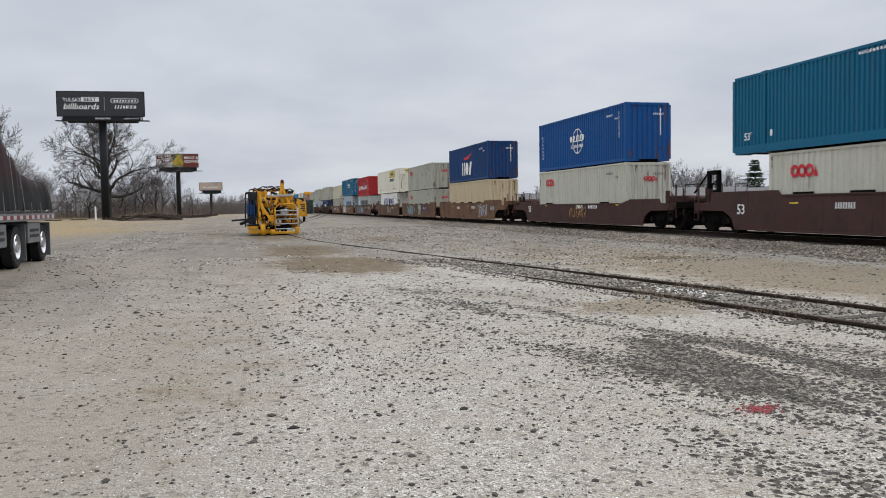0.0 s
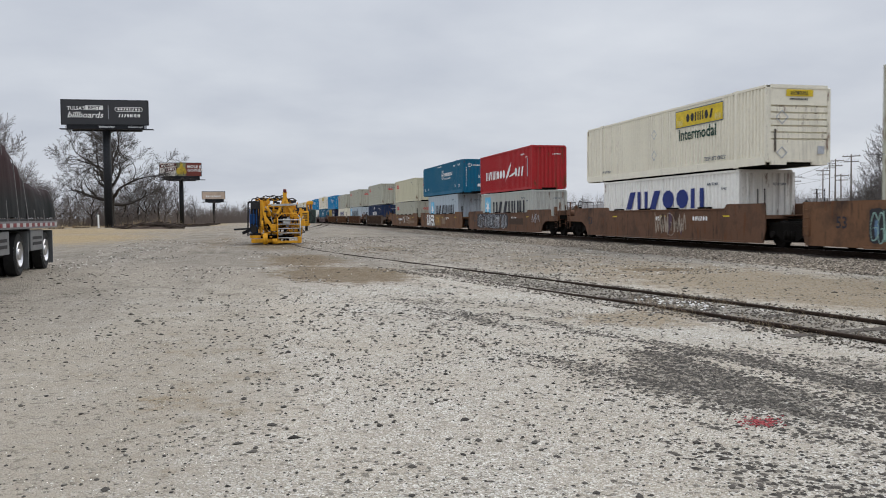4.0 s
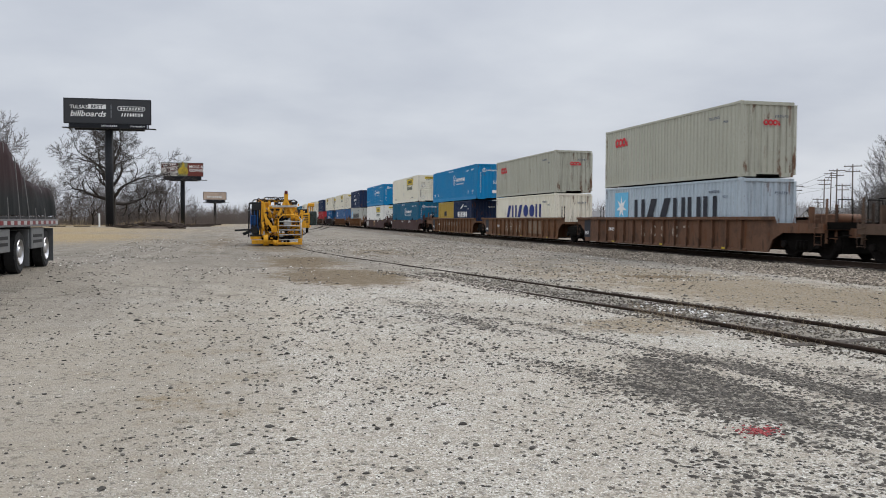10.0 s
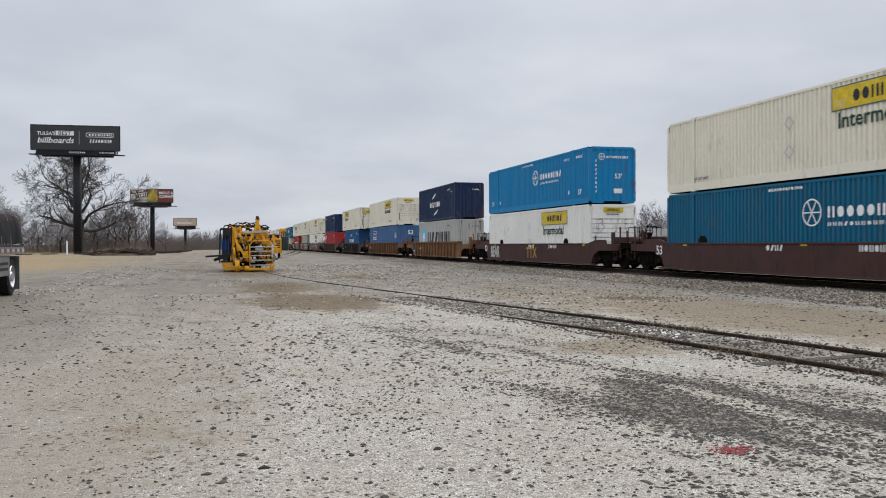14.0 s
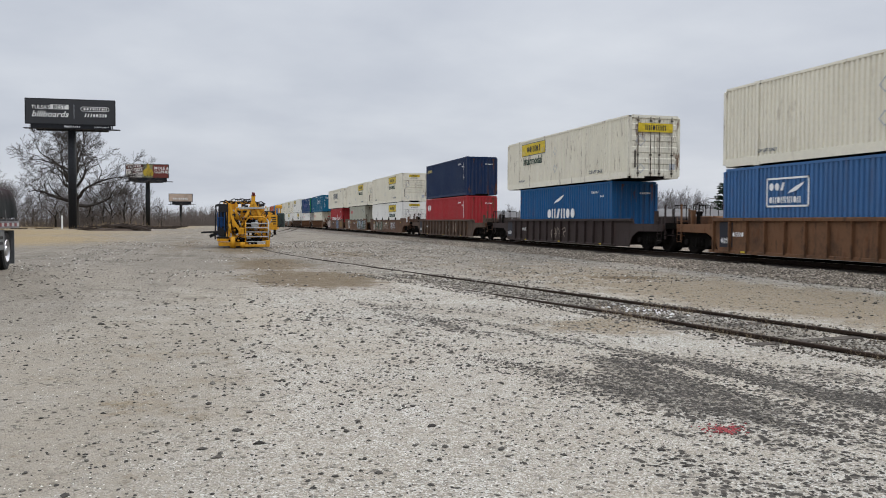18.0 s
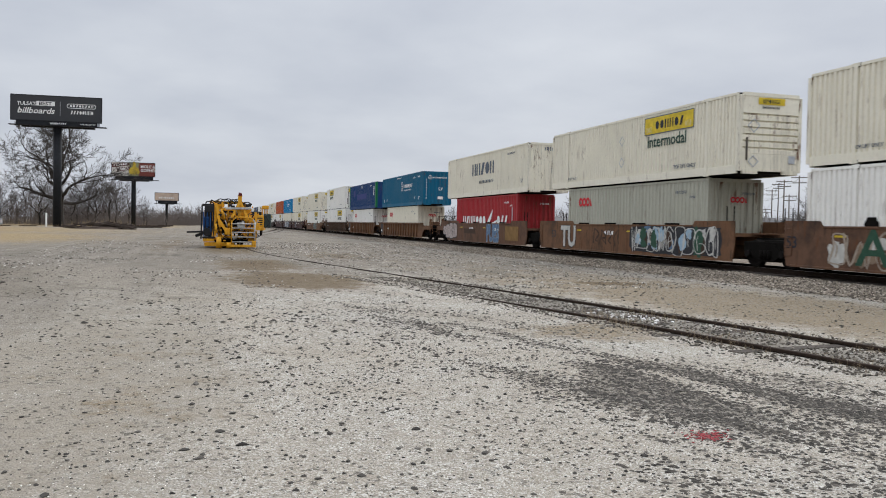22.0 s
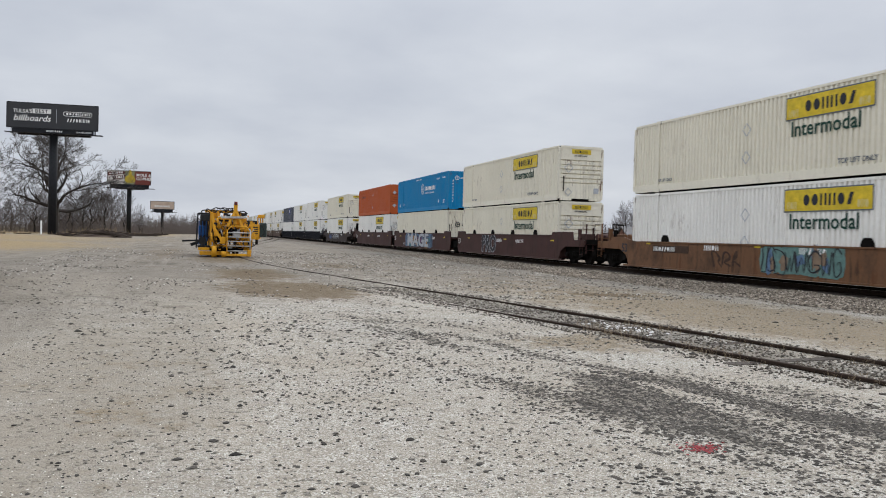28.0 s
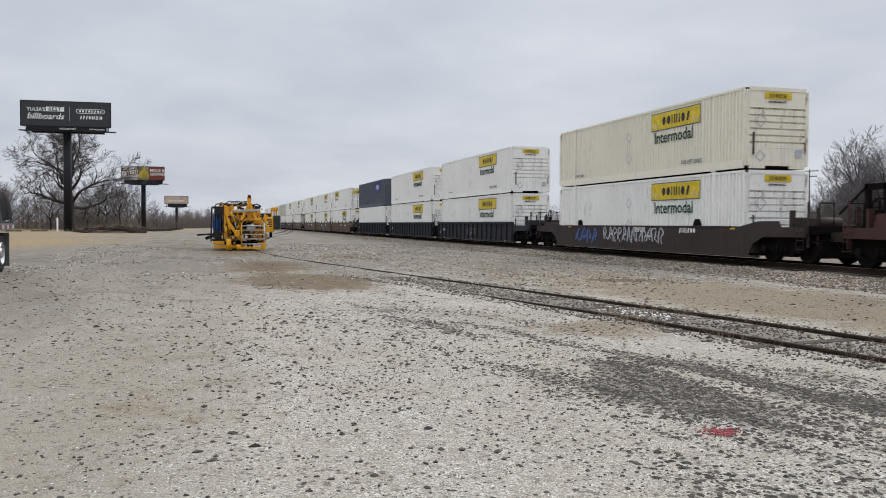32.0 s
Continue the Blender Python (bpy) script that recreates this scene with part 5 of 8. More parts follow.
def truck(parent, y, mat=STEEL):
    """A two-axle truck under the car; one level of parts below it."""
    tr = part("truck", stored("truck_bolster", lambda g: (g.box(-1.0, 1.0, -0.22, 0.22, 0.42, 0.72, 0.02), g.tube((0, 0, 0.7), (0, 0, 0.82), 0.2, 12)), mat), parent, at=pose(0, y, 0))
    for sx in (-1, 1):
        def side_frame(g):
            x0, x1 = sx * 1.02 - 0.07, sx * 1.02 + 0.07
            g.slab([(-1.15, 0.42), (-1.15, 0.60), (-0.72, 0.62), (-0.42, 0.80), (0.42, 0.80), (0.72, 0.62), (1.15, 0.60), (1.15, 0.42), (0.70, 0.42), (0.34, 0.22), (-0.34, 0.22), (-0.70, 0.42)], "x", x0, x1)
            for c in (-0.2, 0.0, 0.2):
                g.tube((sx * 1.10, c, 0.30), (sx * 1.10, c, 0.62), 0.075, 8)
        part("side_frame", stored(("side_frame", sx), side_frame, mat), tr)
        for ay in (-0.89, 0.89):
            part("bearing_cap", stored(("bearing_cap", sx), lambda g: g.tube((sx * 1.08, 0, 0.48), (sx * 1.20, 0, 0.48), 0.12, 10), WHEEL_STEEL), tr, at=pose(0, ay, 0))
    for ay in (-0.89, 0.89):
        def wheelset(g):
            half = [(0.95, 0.085), (0.90, 0.085), (0.90, 0.13), (0.84, 0.17), (0.83, 0.36), (0.845, 0.40), (0.835, 0.47), (0.71, 0.48), (0.71, 0.51), (0.68, 0.51), (0.68, 0.10), (0.60, 0.085)]
            g.lathe(half + [(-x, r) for x, r in reversed(half)], 0.48, 16)
        part("wheelset", stored("wheelset", wheelset, WHEEL_STEEL), tr, at=pose(0, ay, 0))
    part("brake_rigging", stored("brake_rigging", lambda g: (g.box(-0.62, 0.62, -1.35, 1.35, 0.20, 0.95, 0.03), g.box(-0.95, 0.95, -0.45, 0.45, 0.24, 0.80, 0.02), g.box(-1.05, -0.95, -1.25, 1.25, 0.55, 0.9, 0.02)), mat), tr)
    return tr


def build_car(style, tone, center, well, before, after, index):
    """A well car; the origin is on the rail head at the middle of the well. 'before' and 'after' say how it is joined at -y and +y."""
    mat = car_paint(tone)
    ob = thing("well_car", "%s %s-sided container well car, weathered" % (CAR_WORD[tone], {"smooth": "smooth", "low": "low smooth", "ribbed": "ribbed"}[style]), "rail car", roll_pose(center, 0, RAIL_TOP), "cars of the train")
    hw = well / 2                       # half of the well
    side_x = 1.33
    low, top, crest = 0.16, {"smooth": 1.43, "low": 1.22, "ribbed": 1.42}[style], {"smooth": 1.60, "low": 1.40, "ribbed": 1.42}[style]
    coupler_end = 4.75 if well < 14 else 2.95
    bar_end = {-1: 1.7, 1: 3.3} if well < 14 else {-1: 0.80, 1: 0.80}
    reach = {-1: hw + (bar_end[-1] if before == "bar" else coupler_end), 1: hw + (bar_end[1] if after == "bar" else coupler_end)}
    joint = {-1: before, 1: after}
    key = (style, round(well), before, after)

    def outline(sy):
        """Upper and lower line of the side towards one end, from the middle outwards."""
        e = reach[sy]
        if joint[sy] == "bar":
            if style == "ribbed":
                arch = [(e, 1.10), (e - 0.35, 1.04), (e - 0.85, 0.75), (e - 1.05, low)]
            else:
                arch = [(e, 0.62), (e - 0.12, low)]
        else:
            arch = [(e, 0.88), (e - 2.1, 0.86), (e - 2.65, 0.62), (e - 2.9, low)]
        crown = [(hw - 0.9, top), (hw - 0.78, crest - 0.02), (hw - 0.70, crest), (e, crest)] if style != "ribbed" else [(e, top)]
        if style == "low":
            crown = [(hw - 0.4, top), (hw + 0.6, crest), (e, crest)]
        if joint[sy] != "bar":      # the side drops to the deck over the truck
            drop = e - 1.3 if style != "ribbed" else e - 2.6
            crown = [(min(y, drop), z) for y, z in crown] + [(drop + 0.12, 1.20), (e, 1.20)]
        return crown, arch
    c1, a1 = outline(1)
    c0, a0 = outline(-1)
    shape = c1 + a1 + [(-y, z) for y, z in reversed(a0)] + [(-y, z) for y, z in reversed(c0)]
    for sx in (-1, 1):
        def side_panel(g):
            g.slab(shape, "x", min(sx * side_x, sx * (side_x - 0.05)), max(sx * side_x, sx * (side_x - 0.05)))
        sp = part("side_panel", stored(("side_panel", sx) + key, side_panel, mat), ob)
        if style == "ribbed":
            part("top_chord", stored(("top_chord", sx) + key, lambda g: g.box(min(sx * (side_x + 0.10), sx * (side_x - 0.05)), max(sx * (side_x + 0.10), sx * (side_x - 0.05)), -reach[-1] + (2.6 if before != "bar" else 0), reach[1] - (2.6 if after != "bar" else 0), top - 0.11, top + 0.012, 0.01), mat), sp)
            part("bottom_chord", stored(("bottom_chord", sx) + key, lambda g: g.box(min(sx * (side_x + 0.06), sx * (side_x - 0.10)), max(sx * (side_x + 0.06), sx * (side_x - 0.10)), -hw - 0.6, hw + 0.6, low - 0.02, low + 0.09, 0.01), mat), sp)
            count = 14 if well < 14 else 18
            rib = stored(("side_rib", sx, well), lambda g: g.box(min(sx * (side_x + 0.115), sx * (side_x - 0.02)), max(sx * (side_x + 0.115), sx * (side_x - 0.02)), -0.03, 0.03, low + 0.03, top - 0.11), mat)
            for i in range(count):
                part("side_rib", rib, sp, at=pose(0, -hw - 0.3 + (2 * hw + 0.6) * i / (count - 1), 0))
        else:
            part("top_chord", stored(("top_flange", sx) + key, lambda g: g.box(min(sx * (side_x + 0.03), sx * (side_x - 0.12)), max(sx * (side_x + 0.03), sx * (side_x - 0.12)), -hw + 0.95, hw - 0.95, top - 0.05, top + 0.012, 0.008), mat), sp)
            part("bottom_chord", stored(("bottom_flange", sx) + key, lambda g: g.box(min(sx * (side_x + 0.025), sx * (side_x - 0.16)), max(sx * (side_x + 0.025), sx * (side_x - 0.16)), -hw - 0.5, hw + 0.5, low - 0.02, low + 0.05, 0.008), mat), sp)
        if sx < 0 and style != "ribbed":
            for k in ((-0.62, -0.2, 0.22, 0.66) if style == "smooth" else (-0.62, 0.66)):
                part("guide_lug", stored(("guide_lug", well > 14), lambda g: g.slab([(-0.24, 0.0), (0.24, 0.0), (0.24, 0.10), (0.13, 0.26), (-0.13, 0.26), (-0.24, 0.10)], "x", -1.34, -1.29) if well > 14 else g.box(-1.36, -1.28, -0.5, 0.5, 0.0, 0.07, 0.01), STEEL), sp, at=pose(0, hw * k, top + 0.013))
    # well floor
    part("well_floor", stored(("well_floor", round(well)), lambda g: g.box(-1.26, 1.26, -hw - 0.2, hw + 0.2, 0.20, 0.235), STEEL), ob)
    for i in range(5):
        y = -hw + 0.3 + (2 * hw - 0.6) * i / 4
        part("cross_member", stored("cross_member", lambda g: g.box(-1.28, 1.28, -0.2, 0.2, 0.22, 0.325), mat), ob, at=pose(0, y, 0))
    for sy in (-1, 1):
        e = reach[sy]
        part("end_platform", stored(("end_platform", sy, style, joint[sy], round(well)), lambda g: (g.box(-1.27, 1.27, min(sy * e, sy * (hw + 0.25)), max(sy * e, sy * (hw + 0.25)), 0.98 if joint[sy] != "bar" else 1.04, 1.17),
                                                                  g.box(-0.36, 0.36, min(sy * (e + 0.25), sy * (hw + 0.2)), max(sy * (e + 0.25), sy * (hw + 0.2)), 0.74, 1.04)), mat), ob)
        part("bulkhead", stored(("bulkhead", sy, round(well)), lambda g: g.box(-1.27, 1.27, min(sy * (hw + 0.12), sy * (hw + 0.24)), max(sy * (hw + 0.12), sy * (hw + 0.24)), 0.30, 1.12), mat), ob)
        yw = sy * (e - 0.3)
        # grab irons and ladder at the near and far corners
        for sx in (-1, 1):
            lad = stored(("ladder", sx), lambda g: ([g.tube((sx * 1.36, -0.17, 0.50 + 0.28 * k), (sx * 1.36, 0.17, 0.50 + 0.28 * k), 0.011, 5) for k in range(4)],
                                                    g.tube((sx * 1.36, -0.17, 0.45), (sx * 1.36, -0.17, 1.5), 0.011, 5), g.tube((sx * 1.36, 0.17, 0.45), (sx * 1.36, 0.17, 1.5), 0.011, 5)), mat)
            if joint[sy] != "bar" or sy > 0:
                part("ladder", lad, ob, at=pose(0, sy * (e - 0.22), 0))
            if joint[sy] == "bar" and sy < 0:
                for k in (0.0, 0.42):
                    part("grab_post", stored(("grab_post", sx), lambda g: g.tube((sx * 1.24, 0, 1.0), (sx * 1.24, 0, 2.12), 0.022, 6), STEEL), ob, at=pose(0, sy * (e - 0.15 - k), 0))
        if joint[sy] != "bar":
            truck(ob, sy * (e - 1.35))
            part("draft_gear", stored(("draft_gear", sy), lambda g: (g.box(-0.55, 0.55, min(0, -sy * 0.5), max(0, -sy * 0.5), 0.55, 1.0, 0.03), g.tube((-0.95, -sy * 0.25, 0.78), (0.95, -sy * 0.25, 0.78), 0.14, 10),
                                                                     g.box(-1.2, 1.2, min(0, sy * 0.06), max(0, sy * 0.06), 1.0, 1.24), g.tube((-1.3, sy * 0.12, 0.72), (0.0, sy * 0.12, 0.86), 0.02, 6)), STEEL), ob, at=pose(0, sy * e, 0))
            part("brake_valve", stored("brake_valve", lambda g: (g.box(-0.98, -0.42, -0.30, 0.25, 1.18, 1.52, 0.03), g.tube((-0.2, 0.0, 1.36), (0.7, 0.0, 1.36), 0.17, 10), g.box(-1.22, -1.05, -0.05, 0.05, 1.18, 1.75)), mat), ob, at=pose(0, sy * (e - 0.85), 0))
            part("end_ladder", stored("end_ladder", lambda g: ([g.box(-1.20 + k, -1.14 + k, -0.03, 0.03, 0.55, 2.0 - 0.5 * k) for k in (0.0, 0.36)], [g.box(-1.2, -0.8, -0.02, 0.02, z, z + 0.04) for z in (0.7, 1.0, 1.3)]), mat), ob, at=pose(0, sy * (e - 0.06), 0))
            part("coupler", stored(("coupler", sy), lambda g: (g.box(-0.11, 0.11, min(0, sy * 0.75), max(0, sy * 0.75), 0.72, 0.94, 0.02), g.box(-0.20, 0.16, min(sy * 0.62, sy * 0.98), max(sy * 0.62, sy * 0.98), 0.66, 0.98, 0.04)), STEEL), ob, at=pose(0, sy * e, 0))
            part("brake_hose", stored(("brake_hose", sy), lambda g: g.bent([(-0.3, sy * 0.1, 0.8), (-0.34, sy * 0.45, 0.45), (-0.2, sy * 0.85, 0.40)], 0.025), STEEL), ob, at=pose(0, sy * e, 0))
            for k in (-0.4, 0.75):
                part("hand_rail", stored("hand_rail", lambda g: g.bent([(-0.28, 0, 1.12), (-0.28, 0, 1.98), (0.28, 0, 1.98), (0.28, 0, 1.12)], 0.018, 5), STEEL), ob, at=pose(k, sy * (e - 0.15), 0))
        else:
            if sy > 0:
                truck(ob, e + (1.0 if well < 14 else 1.2))
            part("articulation", stored(("articulation", sy), lambda g: g.box(-0.42, 0.42, min(0, sy * 1.0), max(0, sy * 1.0), 0.78, 1.02, 0.03), STEEL), ob, at=pose(0, sy * e, 0))
            part("walkway", stored(("walkway", sy), lambda g: g.box(-0.55, 0.55, min(0, sy * 0.85), max(0, sy * 0.85), 1.14, 1.18), mat), ob, at=pose(0, sy * (e - 0.1), 0))
    if after != "bar":
        def brake_wheel(g):
            n = 16
            y = reach[1] - 1.0
            for i in range(n):
                a, b = 2 * math.pi * i / n, 2 * math.pi * (i + 1) / n
                g.tube((-0.95, y + 0.27 * math.cos(a), 1.78 + 0.27 * math.sin(a)), (-0.95, y + 0.27 * math.cos(b), 1.78 + 0.27 * math.sin(b)), 0.02, 5)
            for i in range(4):
                a = math.pi * i / 2
                g.tube((-0.95, y, 1.78), (-0.95, y + 0.27 * math.cos(a), 1.78 + 0.27 * math.sin(a)), 0.014, 4)
            g.box(-1.0, -0.9, y - 0.12, y + 0.12, 1.1, 1.7)
            if tone == "maroon" and style == "smooth":       # a heavy frame stands round the wheel
                g.box(-1.10, -0.95, y - 0.42, y - 0.27, 1.18, 2.45, 0.01)
                g.box(-1.10, -0.95, y + 0.27, y + 0.42, 1.18, 2.45, 0.01)
                g.box(-1.10, -0.95, y - 0.42, y + 0.42, 2.30, 2.48, 0.01)
                beam(g, (-1.02, y + 0.42, 2.4), (-1.02, y + 1.5, 1.6), 0.05)
        part("brake_wheel", stored(("brake_wheel",) + key, brake_wheel, STEEL), ob)
    # reporting marks as bars
    rnd = random.Random(index)
    px = side_x
    if style != "ribbed":
        blocks("reporting_mark", "white", ob, on_side(px, hw * rnd.uniform(-0.1, 0.5), 0.95), 4, 0.17, 0.20, 0.06, index + 200)
        blocks("reporting_mark", "white", ob, on_side(px, hw * rnd.uniform(-0.5, -0.25), 0.95), 6, 0.14, 0.20, 0.06, index + 201)
        words("lettering", "53", INK["white" if tone == "maroon" else "black"], ob, 0.36, on_side(px, hw + (1.7 if well < 14 else 0.7), 0.75))
    else:
        blocks("reporting_mark", "white", ob, on_side(px, hw - 0.8, 0.75), 4, 0.12, 0.17, 0.05, index + 202)
        py = reach[1] - (0.95 if after == "bar" and well < 14 else 0.1 if after == "bar" else 2.95)
        plate("stencil_panel", "black", ob, on_side(px, py, 0.36), 0.80, 0.92, "black stencil panel")
        blocks("stencil", "white", ob, on_side(px + 0.003, py - 0.12, 0.50), 4, 0.09, 0.20, 0.05, index + 203)
    for k in range(3):
        plate("reflector", "yellow", ob, on_side(px + (0.09 if style == "ribbed" else 0), -hw + 1 + k * (hw - 1.2), low + (0.95 if style != "ribbed" else 0.03)), 0.45 if style == "smooth" else 0.3, 0.06)
    return ob, hw, px


def spray(ob, px, y, z, text, ink, size, edge=None, squeeze=1.0):
    """Sprayed letters on the side of a car, with an outline where they have one."""
    if edge:
        tagged(words("graffiti", "wide " + text, INK[edge], ob, size, on_side(px + 0.006, y, z), squeeze=squeeze, label="sprayed outline"), kind="stuff")
    tagged(words("graffiti", ("bold " if edge else "") + text, INK[ink], ob, size, on_side(px + 0.009, y, z), squeeze=squeeze, label="sprayed lettering"), kind="stuff")


def smooth_line(pts, k=5):
    out = []
    for i in range(len(pts) - 1):
        p0, p1, p2, p3 = pts[max(i - 1, 0)], pts[i], pts[i + 1], pts[min(i + 2, len(pts) - 1)]
        for j in range(k):
            t = j / k
            out.append(tuple(0.5 * (2 * b + (c - a) * t + (2 * a - 5 * b + 4 * c - d) * t * t + (3 * b - a - 3 * c + d) * t ** 3) for a, b, c, d in zip(p0, p1, p2, p3)))
    return out + [pts[-1]]


def ribbon(g, pts, r, lift):
    """A flat sprayed stroke."""
    v = []
    n = len(pts)
    for i, (x, y) in enumerate(pts):
        a, b = pts[max(i - 1, 0)], pts[min(i + 1, n - 1)]
        d = math.hypot(b[0] - a[0], b[1] - a[1]) or 1
        w = r * (0.8 + 0.3 * math.sin(i * 0.5))
        v += [(x - (b[1] - a[1]) / d * w, y + (b[0] - a[0]) / d * w, lift), (x + (b[1] - a[1]) / d * w, y - (b[0] - a[0]) / d * w, lift)]
    g.face_set(v, [(2 * i, 2 * i + 1, 2 * i + 3, 2 * i + 2) for i in range(n - 1)])


def blob(g, x, y, w, h, rnd, lift, square=0.5, rough=0.16, n=26):
    pts = []
    for i in range(n):
        a = 2 * math.pi * i / n
        k = 1 + rough * rnd.uniform(-1, 1)
        pts.append((x + w / 2 * k * math.copysign(abs(math.cos(a)) ** square, math.cos(a)), y + h / 2 * k * math.copysign(abs(math.sin(a)) ** square, math.sin(a)), lift))
    g.face_set([(x, y, lift)] + pts, [(0, 1 + i, 1 + (i + 1) % n) for i in range(n)])


def spread(ob, ink, at, make, label):
    g = Geo()
    make(g)
    return tagged(part("graffiti", g.mesh("graffiti", INK[ink]), ob, label, at), kind="stuff")


def scrawl(ob, px, y, z, w, h, ink, seed, strokes=9, r=0.03):
    """Unreadable tag: looping strokes."""
    rnd = random.Random(seed)

    def make(g):
        n = max(3, strokes // 2)
        for i in range(n):
            x, cw = w * i / n, w / n
            pts = [(x + cw * rnd.uniform(0.0, 0.35), h * rnd.uniform(0.0, 0.2)), (x + cw * rnd.uniform(0.0, 0.5), h * rnd.uniform(0.5, 0.8)), (x + cw * rnd.uniform(0.3, 0.9), h * rnd.uniform(0.85, 1.0)),
                   (x + cw * rnd.uniform(0.6, 1.1), h * rnd.uniform(0.4, 0.7)), (x + cw * rnd.uniform(0.3, 0.8), h * rnd.uniform(0.3, 0.5)), (x + cw * rnd.uniform(0.7, 1.2), h * rnd.uniform(0.0, 0.25))]
            ribbon(g, smooth_line(pts), r, 0.0003 * i)
    spread(ob, ink, on_side(px + 0.005, y, z), make, "sprayed tag")


def mural(ob, px, y, z, w, h, back, fills, line, seed, cells=8, r=0.028):
    """A filled piece: a rough ground, patches of colour and outlined, unreadable letter shapes."""
    rnd = random.Random(seed)
    if back:
        spread(ob, back, on_side(px + 0.003, y, z), lambda g: [blob(g, w * (i + 0.5) / 4, h / 2, w / 4 * 1.22, h * rnd.uniform(0.92, 1.05), rnd, 0.0002 * i, 0.35, 0.07) for i in range(4)], "sprayed ground")
    for j, ink in enumerate(fills):
        spread(ob, ink, on_side(px + 0.005 + 0.002 * j, y, z), lambda g: [blob(g, w * rnd.uniform(0.05, 0.95), h * rnd.uniform(0.25, 0.75), w / cells * rnd.uniform(0.4, 0.9), h * rnd.uniform(0.3, 0.8), rnd, 0.0001 * i, 0.8, 0.3, 14) for i in range(max(2, cells * 2 // 3))], "sprayed fill")

    def loops(g):
        x = 0.0
        i = 0
        while x < w - 0.1:
            cw = min(w - x, w / cells * rnd.uniform(0.6, 1.5))
            base, tall = h * rnd.uniform(0.0, 0.14), h * rnd.uniform(0.82, 1.0)
            kind = rnd.randrange(3)
            if kind == 0:       # a closed, leaning shape
                lean = cw * rnd.uniform(-0.25, 0.25)
                pts = [(x, base), (x + lean + cw * 0.05, tall * 0.6), (x + lean, tall), (x + lean + cw * 0.8, tall * rnd.uniform(0.85, 1.0)), (x + cw * 0.95, tall * 0.5), (x + cw * 0.8, base), (x, base)]
            elif kind == 1:     # tall swings
                pts = [(x, tall), (x + cw * 0.2, base), (x + cw * 0.42, tall * 0.8), (x + cw * 0.6, base), (x + cw * 0.8, tall), (x + cw * 1.05, base + h * 0.1)]
            else:               # a hook with a tail
                pts = [(x + cw * 0.9, tall * 0.8), (x + cw * 0.4, tall), (x, tall * 0.55), (x + cw * 0.3, base), (x + cw * 0.85, base + h * 0.12), (x + cw * 0.75, tall * 0.5), (x + cw * 0.4, tall * 0.45)]
            pts = [(a + rnd.uniform(-0.05, 0.05) * cw, b + rnd.uniform(-0.05, 0.05) * h) for a, b in pts]
            ribbon(g, smooth_line(pts, 4), r * rnd.uniform(0.7, 1.1), 0.0002 * i)
            if rnd.random() < 0.6:
                x1 = x + cw * rnd.uniform(0.3, 0.6)
                ribbon(g, smooth_line([(x1, h * rnd.uniform(0.15, 0.35)), (x1 + cw * rnd.uniform(-0.15, 0.15), h * 0.5), (x1 + cw * rnd.uniform(-0.2, 0.2), h * rnd.uniform(0.6, 0.85))]), r * 0.6, 0.0002 * i + 0.0001)
            x += cw * 0.86
            i += 1
    spread(ob, line, on_side(px + 0.012, y, z), loops, "sprayed outlines")


def bubbles(ob, px, y, z, w, h, count, fill, line, seed, r=0.03):
    """Fat rounded letter shapes that lean on one another, unreadable, with dark outlines."""
    rnd = random.Random(seed)
    cells = []
    for i in range(count):
        cw = w / count * rnd.uniform(1.05, 1.35)
        cells.append((w * (i + 0.5) / count, h * rnd.uniform(0.40, 0.58), cw * (0.7 if i == 0 else 1.0), h * rnd.uniform(0.72, 1.0) * (0.75 if i == 0 else 1.0)))
    spread(ob, fill, on_side(px + 0.006, y, z), lambda g: [blob(g, cx, cy, cw, ch, rnd, 0.0003 * k, 0.6, 0.07, 30) for k, (cx, cy, cw, ch) in enumerate(cells)], "sprayed bubble shapes")

    def lines(g):
        for k, (cx, cy, cw, ch) in enumerate(cells):
            ring = [(cx + cw / 2 * math.copysign(abs(math.cos(a)) ** 0.55, math.cos(a)), cy + ch / 2 * math.copysign(abs(math.sin(a)) ** 0.55, math.sin(a))) for a in [2 * math.pi * q / 36 for q in range(37)]]
            ribbon(g, ring, r, 0.0003 * k)
            x1 = cx + cw * rnd.uniform(-0.1, 0.1)
            ribbon(g, smooth_line([(x1, cy - ch * 0.28), (x1 + cw * 0.03, cy), (x1 - cw * 0.04, cy + ch * rnd.uniform(0.2, 0.45))]), r * 0.9, 0.0003 * k + 0.0001)
    spread(ob, line, on_side(px + 0.009, y, z), lines, "sprayed outlines")


def repaint(ob, px, y, z, w, h, ink):
    return plate("repaint_patch", ink, ob, on_side(px + 0.006, y, z), w, h, "patch of different paint")


